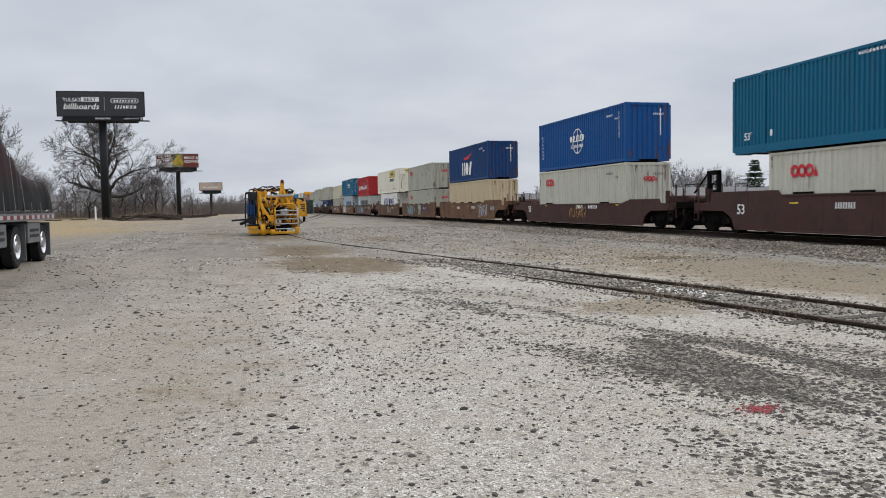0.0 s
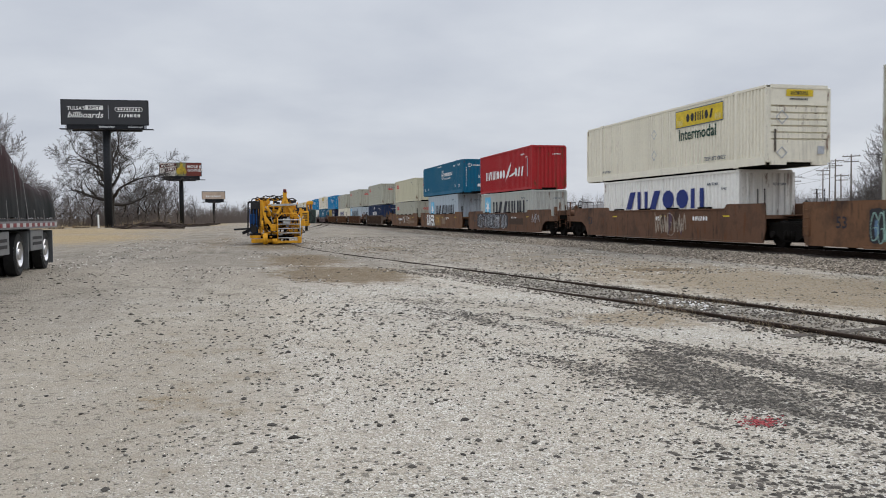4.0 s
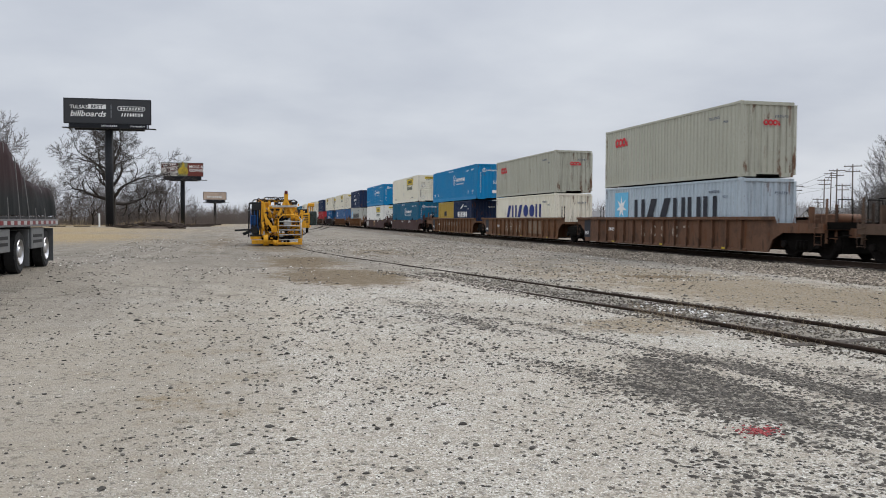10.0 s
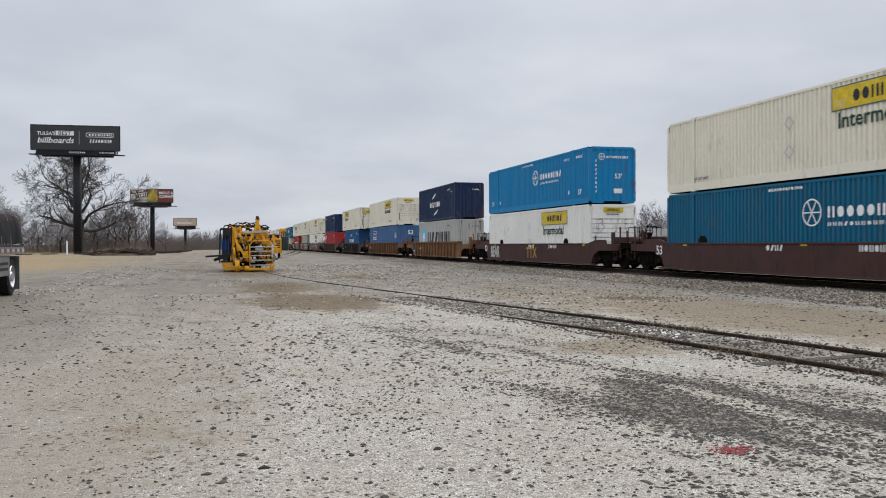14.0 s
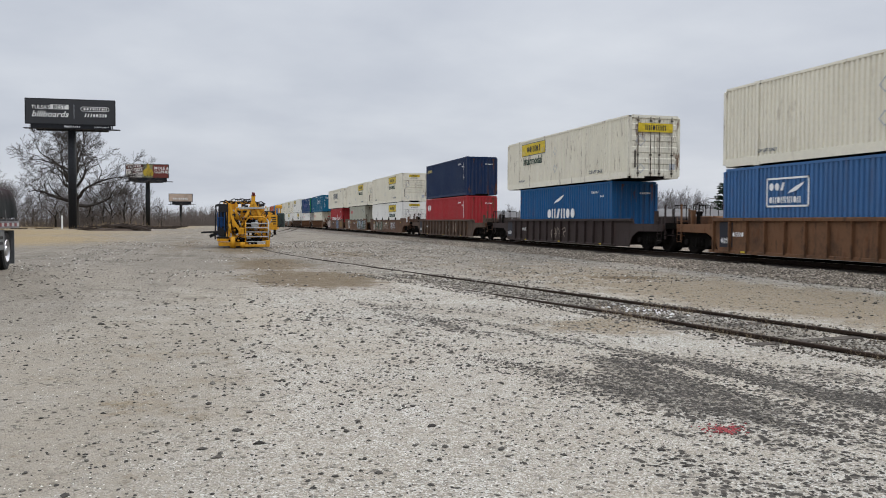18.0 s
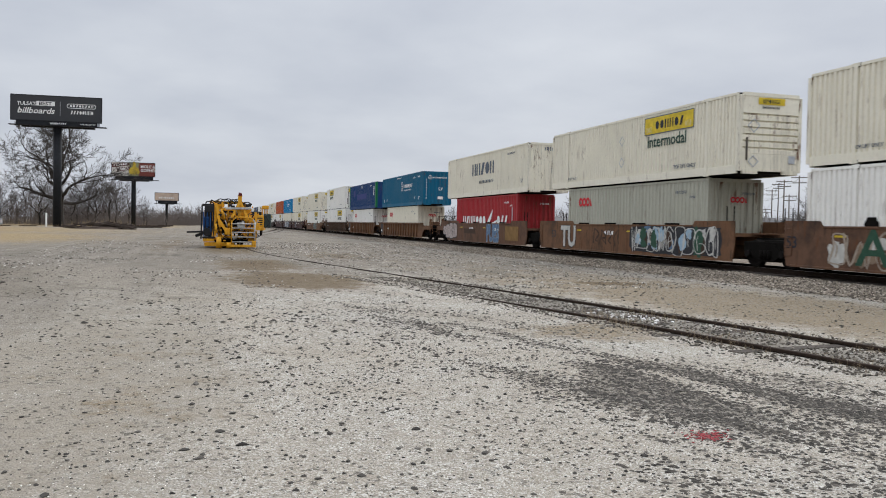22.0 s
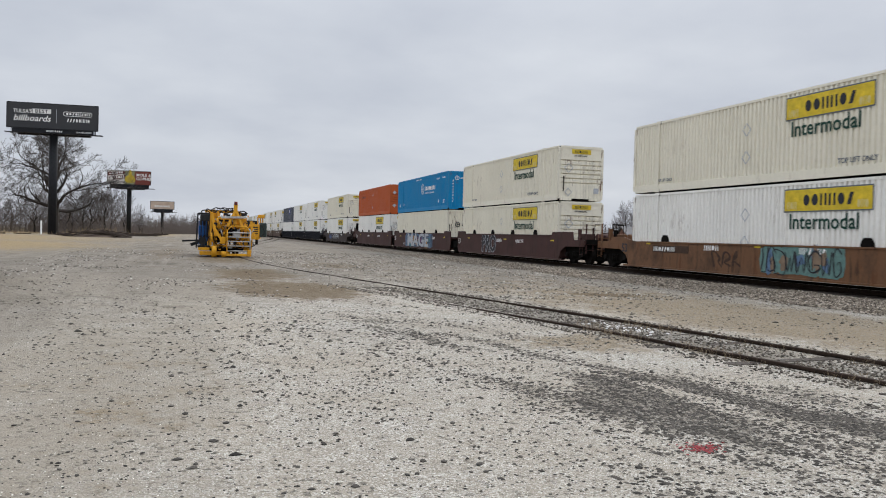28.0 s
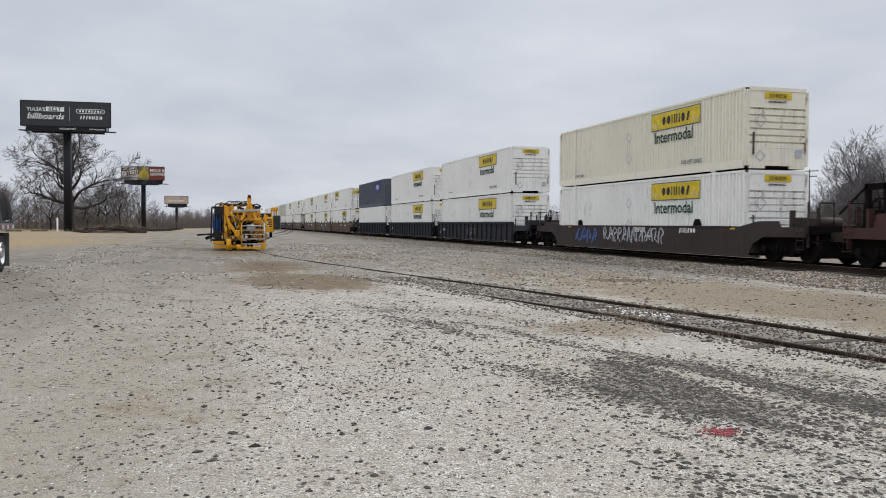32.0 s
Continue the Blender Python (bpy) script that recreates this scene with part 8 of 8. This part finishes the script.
    B("black_box", DARK_M, ob, lambda g: g.box(0.75, 1.35, 1.0, 1.6, 2.72, 2.92, 0.03))
    B("hydraulic_tank", YELLOW, ob, lambda g: g.box(-0.95, 0.95, 1.6, 2.3, 1.2, 2.6, 0.05))
    B("pump_cover", YELLOW, ob, lambda g: g.box(-0.2, 0.9, 0.7, 1.4, 1.0, 1.8, 0.05))
    B("manifold", STEEL, ob, lambda g: g.box(-0.9, -0.3, 0.6, 1.1, 1.5, 1.8, 0.02))
    B("cable_tray", DARK_M, ob, lambda g: g.box(-0.4, 1.0, 0.5, 0.62, 2.3, 2.42, 0.01))
    bar("cross_beam", YELLOW, (-1.0, 0.35, 2.05), (1.1, 0.35, 2.05), 0.16)
    bar("cross_beam", YELLOW, (-1.0, 0.3, 1.25), (1.2, 0.3, 1.25), 0.18)
    bar("cross_beam", YELLOW, (-1.0, 0.0, 0.72), (1.3, 0.0, 0.72), 0.20)
    B("work_lamp", DARK_M, ob, lambda g: g.box(-0.2, 0.05, -0.3, -0.15, 2.68, 2.85, 0.02))
    B("work_lamp", DARK_M, ob, lambda g: g.box(0.9, 1.12, -0.3, -0.15, 2.68, 2.85, 0.02))
    for i in range(9):
        x = -1.6 + i * 0.30
        B("hose", HOSE, ob, lambda g: g.bent([(x, 0.3 + 0.1 * (i % 3), 2.85), (x + 0.06, 0.3, 2.98 + 0.04 * (i * 7 % 4)), (x + 0.3, 0.35, 3.02 - 0.03 * (i * 5 % 4)), (x + 0.55, 0.4, 2.86)], 0.038, 6))
    for i in range(6):
        x = -1.72 + i * 0.11
        B("cab_bar", DARK_M if i % 2 else BLUE_M, ob, lambda g: beam(g, (x, 0.12, 0.75 + 0.12 * (i % 3)), (x + 0.05 * (i % 2), 0.12, 2.3), 0.045))
    # A-frame with mast and beacon
    bar("mast", YELLOW, (0.50, -0.1, 2.1), (0.56, 0.0, 3.42), 0.24)
    bar("frame_leg", YELLOW, (0.52, -0.1, 3.02), (0.02, -0.35, 1.95), 0.20)
    bar("frame_leg", YELLOW, (0.58, -0.1, 3.02), (1.08, -0.35, 1.82), 0.20)
    B("beacon", plain("dark_red_beacon", (0.10, 0.014, 0.014), 0.3, 0, 0.1), ob, lambda g: (g.tube((0.56, 0, 3.42), (0.56, 0, 3.62), 0.12, 12, 0.10), g.tube((0.56, 0, 3.38), (0.56, 0, 3.43), 0.15, 12)), "dark red beacon")
    bar("cross_bar", GREY_M, (-0.55, -0.3, 2.56), (1.22, -0.3, 2.60), 0.13, "grey cross bar")
    bar("brace", GREY_M, (-0.75, -0.2, 2.45), (-0.30, -0.3, 2.15), 0.08)
    # left arm assembly
    bar("arm", YELLOW, (-0.92, -0.2, 2.75), (-0.70, -0.35, 1.40), 0.22)
    bar("arm", YELLOW, (-0.72, -0.4, 1.75), (-0.30, -0.5, 1.05), 0.22)
    bar("arm", YELLOW, (-0.55, 0.2, 2.95), (-0.45, 0.1, 1.65), 0.16)
    bar("arm", YELLOW, (-0.15, 0.3, 2.9), (-0.20, 0.2, 1.4), 0.13)
    ram(ob, (-0.62, -0.35, 2.5), (-0.25, -0.45, 1.35), 0.075)
    ram(ob, (-0.98, -0.45, 1.55), (-0.85, -0.45, 0.55), 0.07)
    B("valve_block", STEEL, ob, lambda g: g.box(-0.62, -0.32, -0.35, -0.05, 0.95, 1.35, 0.02))
    B("work_head", YELLOW, ob, lambda g: g.box(-0.42, -0.05, -0.55, 0.1, 0.85, 1.30, 0.04))
    B("yellow_drum", YELLOW, ob, lambda g: g.tube((-0.78, -0.75, 0.02), (-0.78, -0.75, 0.72), 0.17, 14, 0.15), "bright yellow drum")
    B("yellow_drum", YELLOW, ob, lambda g: g.tube((-0.15, -0.55, 0.02), (-0.15, -0.55, 0.36), 0.17, 12), "bright yellow drum")
    for k in range(5):
        x = -0.6 + k * 0.28
        B("tamping_tine", STEEL, ob, lambda g: (g.box(x - 0.04, x + 0.04, 0.2, 0.3, 0.15, 1.0), g.box(x - 0.09, x + 0.09, 0.18, 0.32, 0.08, 0.16)))
    # right arm assembly
    bar("arm", YELLOW, (1.05, -0.2, 2.2), (1.55, -0.35, 1.55), 0.17)
    bar("arm", YELLOW, (1.55, -0.3, 2.35), (1.62, -0.35, 1.35), 0.20)
    bar("arm", YELLOW, (1.15, 0.0, 1.75), (1.75, -0.2, 2.25), 0.12)
    ram(ob, (1.25, -0.4, 1.0), (1.72, -0.4, 1.85), 0.06)
    bar("arm", YELLOW, (0.85, -0.2, 1.85), (1.45, -0.3, 1.75), 0.20)
    B("lamp_box", YELLOW, ob, lambda g: g.box(1.40, 1.80, -0.4, 0.0, 1.35, 1.62, 0.03))
    # front guard
    for z in (0.40, 0.72, 1.02, 1.30, 1.58):
        B("guard_rail", GREY_M, ob, lambda g: g.tube((0.02, -0.62, z), (1.48, -0.62, z), 0.038, 8), "grey guard rail")
    for x in (0.02, 1.48):
        B("guard_post", GREY_M if x > 1 else YELLOW, ob, lambda g: g.bent([(x, -0.62, 0.25), (x, -0.62, 1.72), (x + (0.12 if x < 1 else -0.12), -0.62, 1.86)], 0.042, 8))
    B("guard_hoop", YELLOW, ob, lambda g: g.bent([(0.14, -0.62, 1.86), (0.30, -0.62, 2.0), (1.18, -0.62, 2.0), (1.36, -0.62, 1.86)], 0.045, 8))
    B("grey_case", GREY_M, ob, lambda g: g.box(0.38, 0.86, -0.55, -0.25, 1.34, 1.66, 0.03), "grey equipment case")
    B("bumper", YELLOW, ob, lambda g: g.box(-0.15, 1.55, -0.68, -0.42, 0.06, 0.22, 0.02))
    B("bumper_end", YELLOW, ob, lambda g: g.box(1.30, 1.56, -0.70, -0.40, 0.20, 0.48, 0.03))
    B("step_grating", STEEL, ob, lambda g: [g.box(0.05, 1.45, -0.60 + i * 0.09, -0.56 + i * 0.09, 0.52, 0.56) for i in range(5)])
    rnd = random.Random(9)
    for i in range(26):
        x = rnd.uniform(-0.95, 1.5)
        z = rnd.uniform(1.0, 2.5)
        B("hose", HOSE, ob, lambda g: g.bent([(x, -0.1, z), (x + rnd.uniform(-0.2, 0.2), -0.32, z - 0.15), (x + rnd.uniform(-0.35, 0.35), -0.3, z - 0.42), (x + rnd.uniform(-0.4, 0.4), 0.1, z - 0.6)], 0.024, 5))
    for i in range(34):
        x = rnd.uniform(-0.95, 1.4)
        bar("brace", (YELLOW, YELLOW, YELLOW, DARK_M, GREY_M)[i % 5], (x, rnd.uniform(0.4, 1.2), rnd.uniform(0.9, 1.6)), (x + rnd.uniform(-0.5, 0.5), rnd.uniform(0.4, 1.2), rnd.uniform(1.9, 2.7)), rnd.uniform(0.05, 0.11))
    for i in range(46):
        x, z = rnd.uniform(-1.0, 1.5), rnd.uniform(0.4, 2.7)
        B("fitting", (YELLOW, DARK_M, YELLOW, GREY_M, STEEL)[i % 5], ob, lambda g: g.box(x, x + rnd.uniform(0.06, 0.24), -0.45 + 0.09 * (i % 5), -0.2 + 0.09 * (i % 5), z, z + rnd.uniform(0.06, 0.2), 0.01))
    # wing folded out on the far side
    bar("plough_wing", DARK_M, (-1.6, 1.6, 1.02), (-2.75, 1.6, 0.96), 0.12, "dark folded plough wing")
    bar("plough_wing", DARK_M, (-1.7, 1.9, 0.90), (-2.2, 1.9, 0.70), 0.20, "dark folded plough wing")

    y2 = 96.0
    ob2 = thing("ballast_regulator", "smaller yellow and grey track machine parked behind another", "rail machine", pose(siding_x(y2), y2, 0.03, 0, 0, -6.5) @ Matrix.Scale(1.0, 4))
    B2 = piece
    for y in (0.8, 4.0):
        for sx in (-1, 1):
            B2("wheel", WHEEL_STEEL, ob2, lambda g: g.tube((sx * 0.7, y, 0.4), (sx * 0.83, y, 0.4), 0.4, 18))
    B2("chassis", YELLOW, ob2, lambda g: g.box(-1.1, 1.1, 0.0, 5.0, 0.6, 0.95, 0.03))
    B2("cab", DARK_M, ob2, lambda g: g.box(-1.1, 0.9, 1.6, 3.4, 0.95, 2.75, 0.06))
    B2("windscreen", GLASS_M, ob2, lambda g: g.box(-0.95, 0.75, 1.58, 1.6, 1.7, 2.6))
    B2("roof_box", YELLOW, ob2, lambda g: g.box(0.90, 1.62, 0.9, 2.2, 3.05, 3.42, 0.05), "yellow roof box")
    for x in (0.95, 1.25, 1.5):
        B2("roof_post", YELLOW, ob2, lambda g: beam(g, (x, 1.5, 0.9), (x - 0.08, 1.5, 3.2), 0.14))
    B2("engine_cover", YELLOW, ob2, lambda g: g.box(0.2, 1.15, 0.1, 1.4, 0.95, 2.3, 0.06), "yellow engine cover")
    for k in range(4):
        B2("louvre", DARK_M, ob2, lambda g: g.box(0.35, 1.0, 0.085, 0.1, 1.2 + 0.24 * k, 1.32 + 0.24 * k))
    B2("side_pack", plain("dark_green_pack", (0.035, 0.05, 0.045), 0.6, 0, 0.3), ob2, lambda g: g.box(1.1, 1.9, 0.3, 2.2, 0.9, 2.5, 0.08), "grey-green equipment pack")
    B2("hose", HOSE, ob2, lambda g: g.bent([(1.2, 0.2, 2.4), (1.5, 0.0, 2.0), (1.8, 0.1, 1.4), (1.4, 0.1, 1.0)], 0.05, 6))


# ---------------------------------------------------------------- heaps, poles, sheds beyond the line
def make_heaps():
    rnd = random.Random(15)
    old = plain("old_tie_wood", (0.060, 0.045, 0.036), 0.95, 0, 0.4, 5.0, 0.4)
    heap = thing("tie_heap", "low heap of old dark railway ties and earth", "heap", pose(-14.2, 134, 0))
    piece("earth_mound", plain("dark_earth", (0.085, 0.062, 0.047), 0.95, 0, 0.35, 1.5, 0.5), heap, lambda g: g.face_set(
        [(x * 1.0, y * 1.0, 0.62 * max(0, 1 - (x / 5.2) ** 2 - (y / 2.6) ** 2) + 0.12 * noise.noise(Vector((x, y, 5))) - 0.06) for y in np.linspace(-2.8, 2.8, 12) for x in np.linspace(-5.4, 5.4, 26)],
        [(j * 26 + i, j * 26 + i + 1, (j + 1) * 26 + i + 1, (j + 1) * 26 + i) for j in range(11) for i in range(25)], True))
    tie = stored("old_tie", lambda g: g.box(-1.28, 1.28, -0.11, 0.11, -0.09, 0.09, 0.01), old)
    for i in range(42):
        x = rnd.uniform(-4.4, 4.2)
        part("tie", tie, heap, at=pose(x, rnd.uniform(-1.8, 1.8), 0.14 + 0.55 * max(0, 1 - (x / 5.0) ** 2) + rnd.uniform(-0.1, 0.2), rnd.uniform(-8, 8), rnd.uniform(-14, 14), rnd.uniform(-40, 40)))
    row = thing("tie_row", "line of old dark ties lying on the ground", "ties", pose(-10.5, 172, 0))
    for i in range(26):
        part("tie", tie, row, at=pose(rnd.uniform(-2.5, 2.5) + i * 0.06, -14 + i * 1.25, 0.12 + rnd.uniform(0, 0.3), 0, rnd.uniform(-5, 5), rnd.uniform(-30, 30)))
    for k, (x, y) in enumerate(((-27.5, 152), (-31, 150), (-22.0, 149))):
        part("tie", tie, row, at=pose(x + 10.5, y - 172, 0.2, 0, 0, rnd.uniform(-15, 15)))


def make_beyond():
    rnd = random.Random(21)
    wood = plain("weathered_pole_wood", (0.15, 0.13, 0.115), 0.9, 0, 0.25, 3.0)
    wire = plain("dark_wire", (0.03, 0.03, 0.03), 0.6, 0, 0.1)
    tops = []
    for b, d, h in ((33.6, 250, 9), (37.9, 240, 13), (38.25, 255, 15.5), (38.6, 205, 13.5), (38.95, 225, 11), (39.5, 190, 13.5), (36.3, 240, 11.5), (40.6, 300, 9), (37.6, 300, 9.5)):
        x, y = at_bearing(b, d)
        ob = thing("utility_pole", "tall wooden utility pole with crossarms and wires", "utility pole", pose(x, y, 0, 0, 0, -b + rnd.uniform(-12, 12)), "utility poles beyond the tracks")
        piece("pole", wood, ob, lambda g: g.tube((0, 0, -0.5), (rnd.uniform(-0.3, 0.3), 0, h), 0.2, 8, 0.13))
        for z, w in ((h - 0.5, 1.7), (h - 1.6, 1.4)):
            arm = piece("crossarm", wood, ob, lambda g: g.box(-w, w, -0.22, -0.1, z, z + 0.18))
            for k in (-0.9, -0.45, 0.45, 0.9):
                piece("insulator", GREY_M, arm, lambda g: g.tube((k * w, -0.16, z + 0.18), (k * w, -0.16, z + 0.42), 0.06, 6))
        tops.append((x, y, h))
    wires = thing("overhead_wires", "thin dark overhead wires strung between poles", "wires", pose(0, 0, 0))
    order = sorted(tops)
    for (x0, y0, h0), (x1, y1, h1) in zip(order, order[1:]):
        def sag(g):
            p = [(x0 + (x1 - x0) * u, y0 + (y1 - y0) * u, (h0 + (h1 - h0) * u) - 0.35 - 0.8 * math.sin(math.pi * u)) for u in [i / 8 for i in range(9)]]
            g.bent(p, 0.03, 4)
        piece("wire", wire, wires, sag)
    # low sheds and houses
    wallmats = [plain("shed_white", (0.46, 0.46, 0.45), 0.8, 0, 0.15, 0.8), plain("shed_tan", (0.26, 0.20, 0.14), 0.85, 0, 0.2, 0.8), plain("shed_brick", (0.17, 0.085, 0.06), 0.9, 0, 0.2, 1.2), plain("shed_grey", (0.24, 0.24, 0.25), 0.8, 0, 0.2, 0.8)]
    roof = plain("shed_roof", (0.13, 0.125, 0.125), 0.8, 0, 0.2, 0.7)
    for k, (b, d, w, h, m) in enumerate(((24.0, 210, 12, 2.6, 0), (27.6, 230, 14, 2.8, 1), (31.2, 150, 13, 2.5, 2), (32.6, 190, 10, 2.8, 0), (34.9, 150, 11, 2.3, 0), (35.8, 175, 14, 2.8, 1), (36.9, 200, 12, 2.6, 3), (19.5, 240, 14, 3.0, 0), (40.1, 140, 7, 2.2, 0))):
        x, y = at_bearing(b, d)
        label = {0: "low white shed with a grey gable roof", 1: "low tan shed with a grey gable roof", 2: "low brick shed with a grey gable roof", 3: "low grey shed with a grey gable roof"}[m]
        ob = thing("shed", label, "building", pose(x, y, 0, 0, 0, -b + rnd.uniform(-25, 25)))
        piece("wall", wallmats[m], ob, lambda g: (g.box(-w / 2, w / 2, -3, 3, -0.2, h), g.slab([(-3, h), (3, h), (0, h + 1.3)], "x", -w / 2 + 0.01, w / 2 - 0.01)))
        for sy in (-1, 1):
            piece("roof", roof, ob, lambda g: g.slab([(sy * 3.4, h - 0.12), (0, h + 1.42), (0, h + 1.56), (sy * 3.4, h + 0.02)] if sy > 0 else [(0, h + 1.42), (sy * 3.4, h - 0.12), (sy * 3.4, h + 0.02), (0, h + 1.56)], "x", -w / 2 - 0.3, w / 2 + 0.3))
        for i in range(3):
            wx = -w / 2 + w * (i + 0.5) / 3
            win = piece("window", WHITE_M, ob, lambda g: g.box(wx - 0.6, wx + 0.6, -3.06, -3.0, 1.0, 2.0))
            piece("pane", GLASS_M, win, lambda g: g.box(wx - 0.5, wx + 0.5, -3.08, -3.06, 1.08, 1.92))
    # parked vehicles
    for b, d, tone, word in ((37.65, 120, (0.45, 0.02, 0.03), "red"), (33.1, 135, (0.55, 0.55, 0.55), "white"), (36.2, 130, (0.5, 0.5, 0.5), "pale"), (30.4, 160, (0.6, 0.6, 0.6), "white")):
        x, y = at_bearing(b, d)
        mat = plain(word + "_car_body", tone, 0.35, 0, 0.06)
        ob = thing("parked_car", "%s car parked beyond the main line" % word, "car", pose(x, y, 0, 0, 0, -b + 8), "cars parked beyond the tracks")
        piece("body", mat, ob, lambda g: g.slab([(-2.3, 0.35), (2.3, 0.35), (2.3, 0.85), (1.4, 0.98), (0.8, 1.45), (-1.2, 1.48), (-1.9, 1.0), (-2.3, 0.95)], "y", -0.85, 0.85))
        piece("side_window", GLASS_M, ob, lambda g: g.slab([(-1.55, 1.02), (1.15, 1.02), (0.7, 1.38), (-1.1, 1.40)], "y", -0.86, 0.86))
        for wx in (-1.4, 1.4):
            for wy in (-0.8, 0.8):
                piece("wheel", DARK_M, ob, lambda g: g.tube((wx, wy - 0.1, 0.33), (wx, wy + 0.1, 0.33), 0.33, 16))
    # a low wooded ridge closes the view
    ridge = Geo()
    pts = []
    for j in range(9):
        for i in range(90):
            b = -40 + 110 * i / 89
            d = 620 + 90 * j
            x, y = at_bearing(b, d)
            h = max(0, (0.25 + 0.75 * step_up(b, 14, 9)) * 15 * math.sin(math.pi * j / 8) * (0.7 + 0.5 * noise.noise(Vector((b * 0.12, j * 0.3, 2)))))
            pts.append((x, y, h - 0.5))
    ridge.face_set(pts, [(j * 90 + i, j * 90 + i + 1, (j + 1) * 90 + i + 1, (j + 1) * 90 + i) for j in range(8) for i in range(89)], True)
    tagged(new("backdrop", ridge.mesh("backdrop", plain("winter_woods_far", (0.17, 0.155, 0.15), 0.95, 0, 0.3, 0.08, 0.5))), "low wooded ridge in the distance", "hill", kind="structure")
    brush("thicket", [(66, 74, 76, 64, 12), (70, 80, 84, 66, 14)], plain("thicket_twigs", (0.105, 0.092, 0.082), 0.95, 0, 0.3, 1.0), "dense leafless thicket beyond the main line", 190, 6.2, 9, 0.016, 5)


make_trailer()
make_machine()
make_heaps()
make_beyond()


# ---------------------------------------------------------------- last: what moves
def motions():
    times = [i for i in range(33)]
    for ob, s0, z in TRAIN:
        walk(ob, [(t, roll_pose(s0, t, z)) for t in times])


motions()
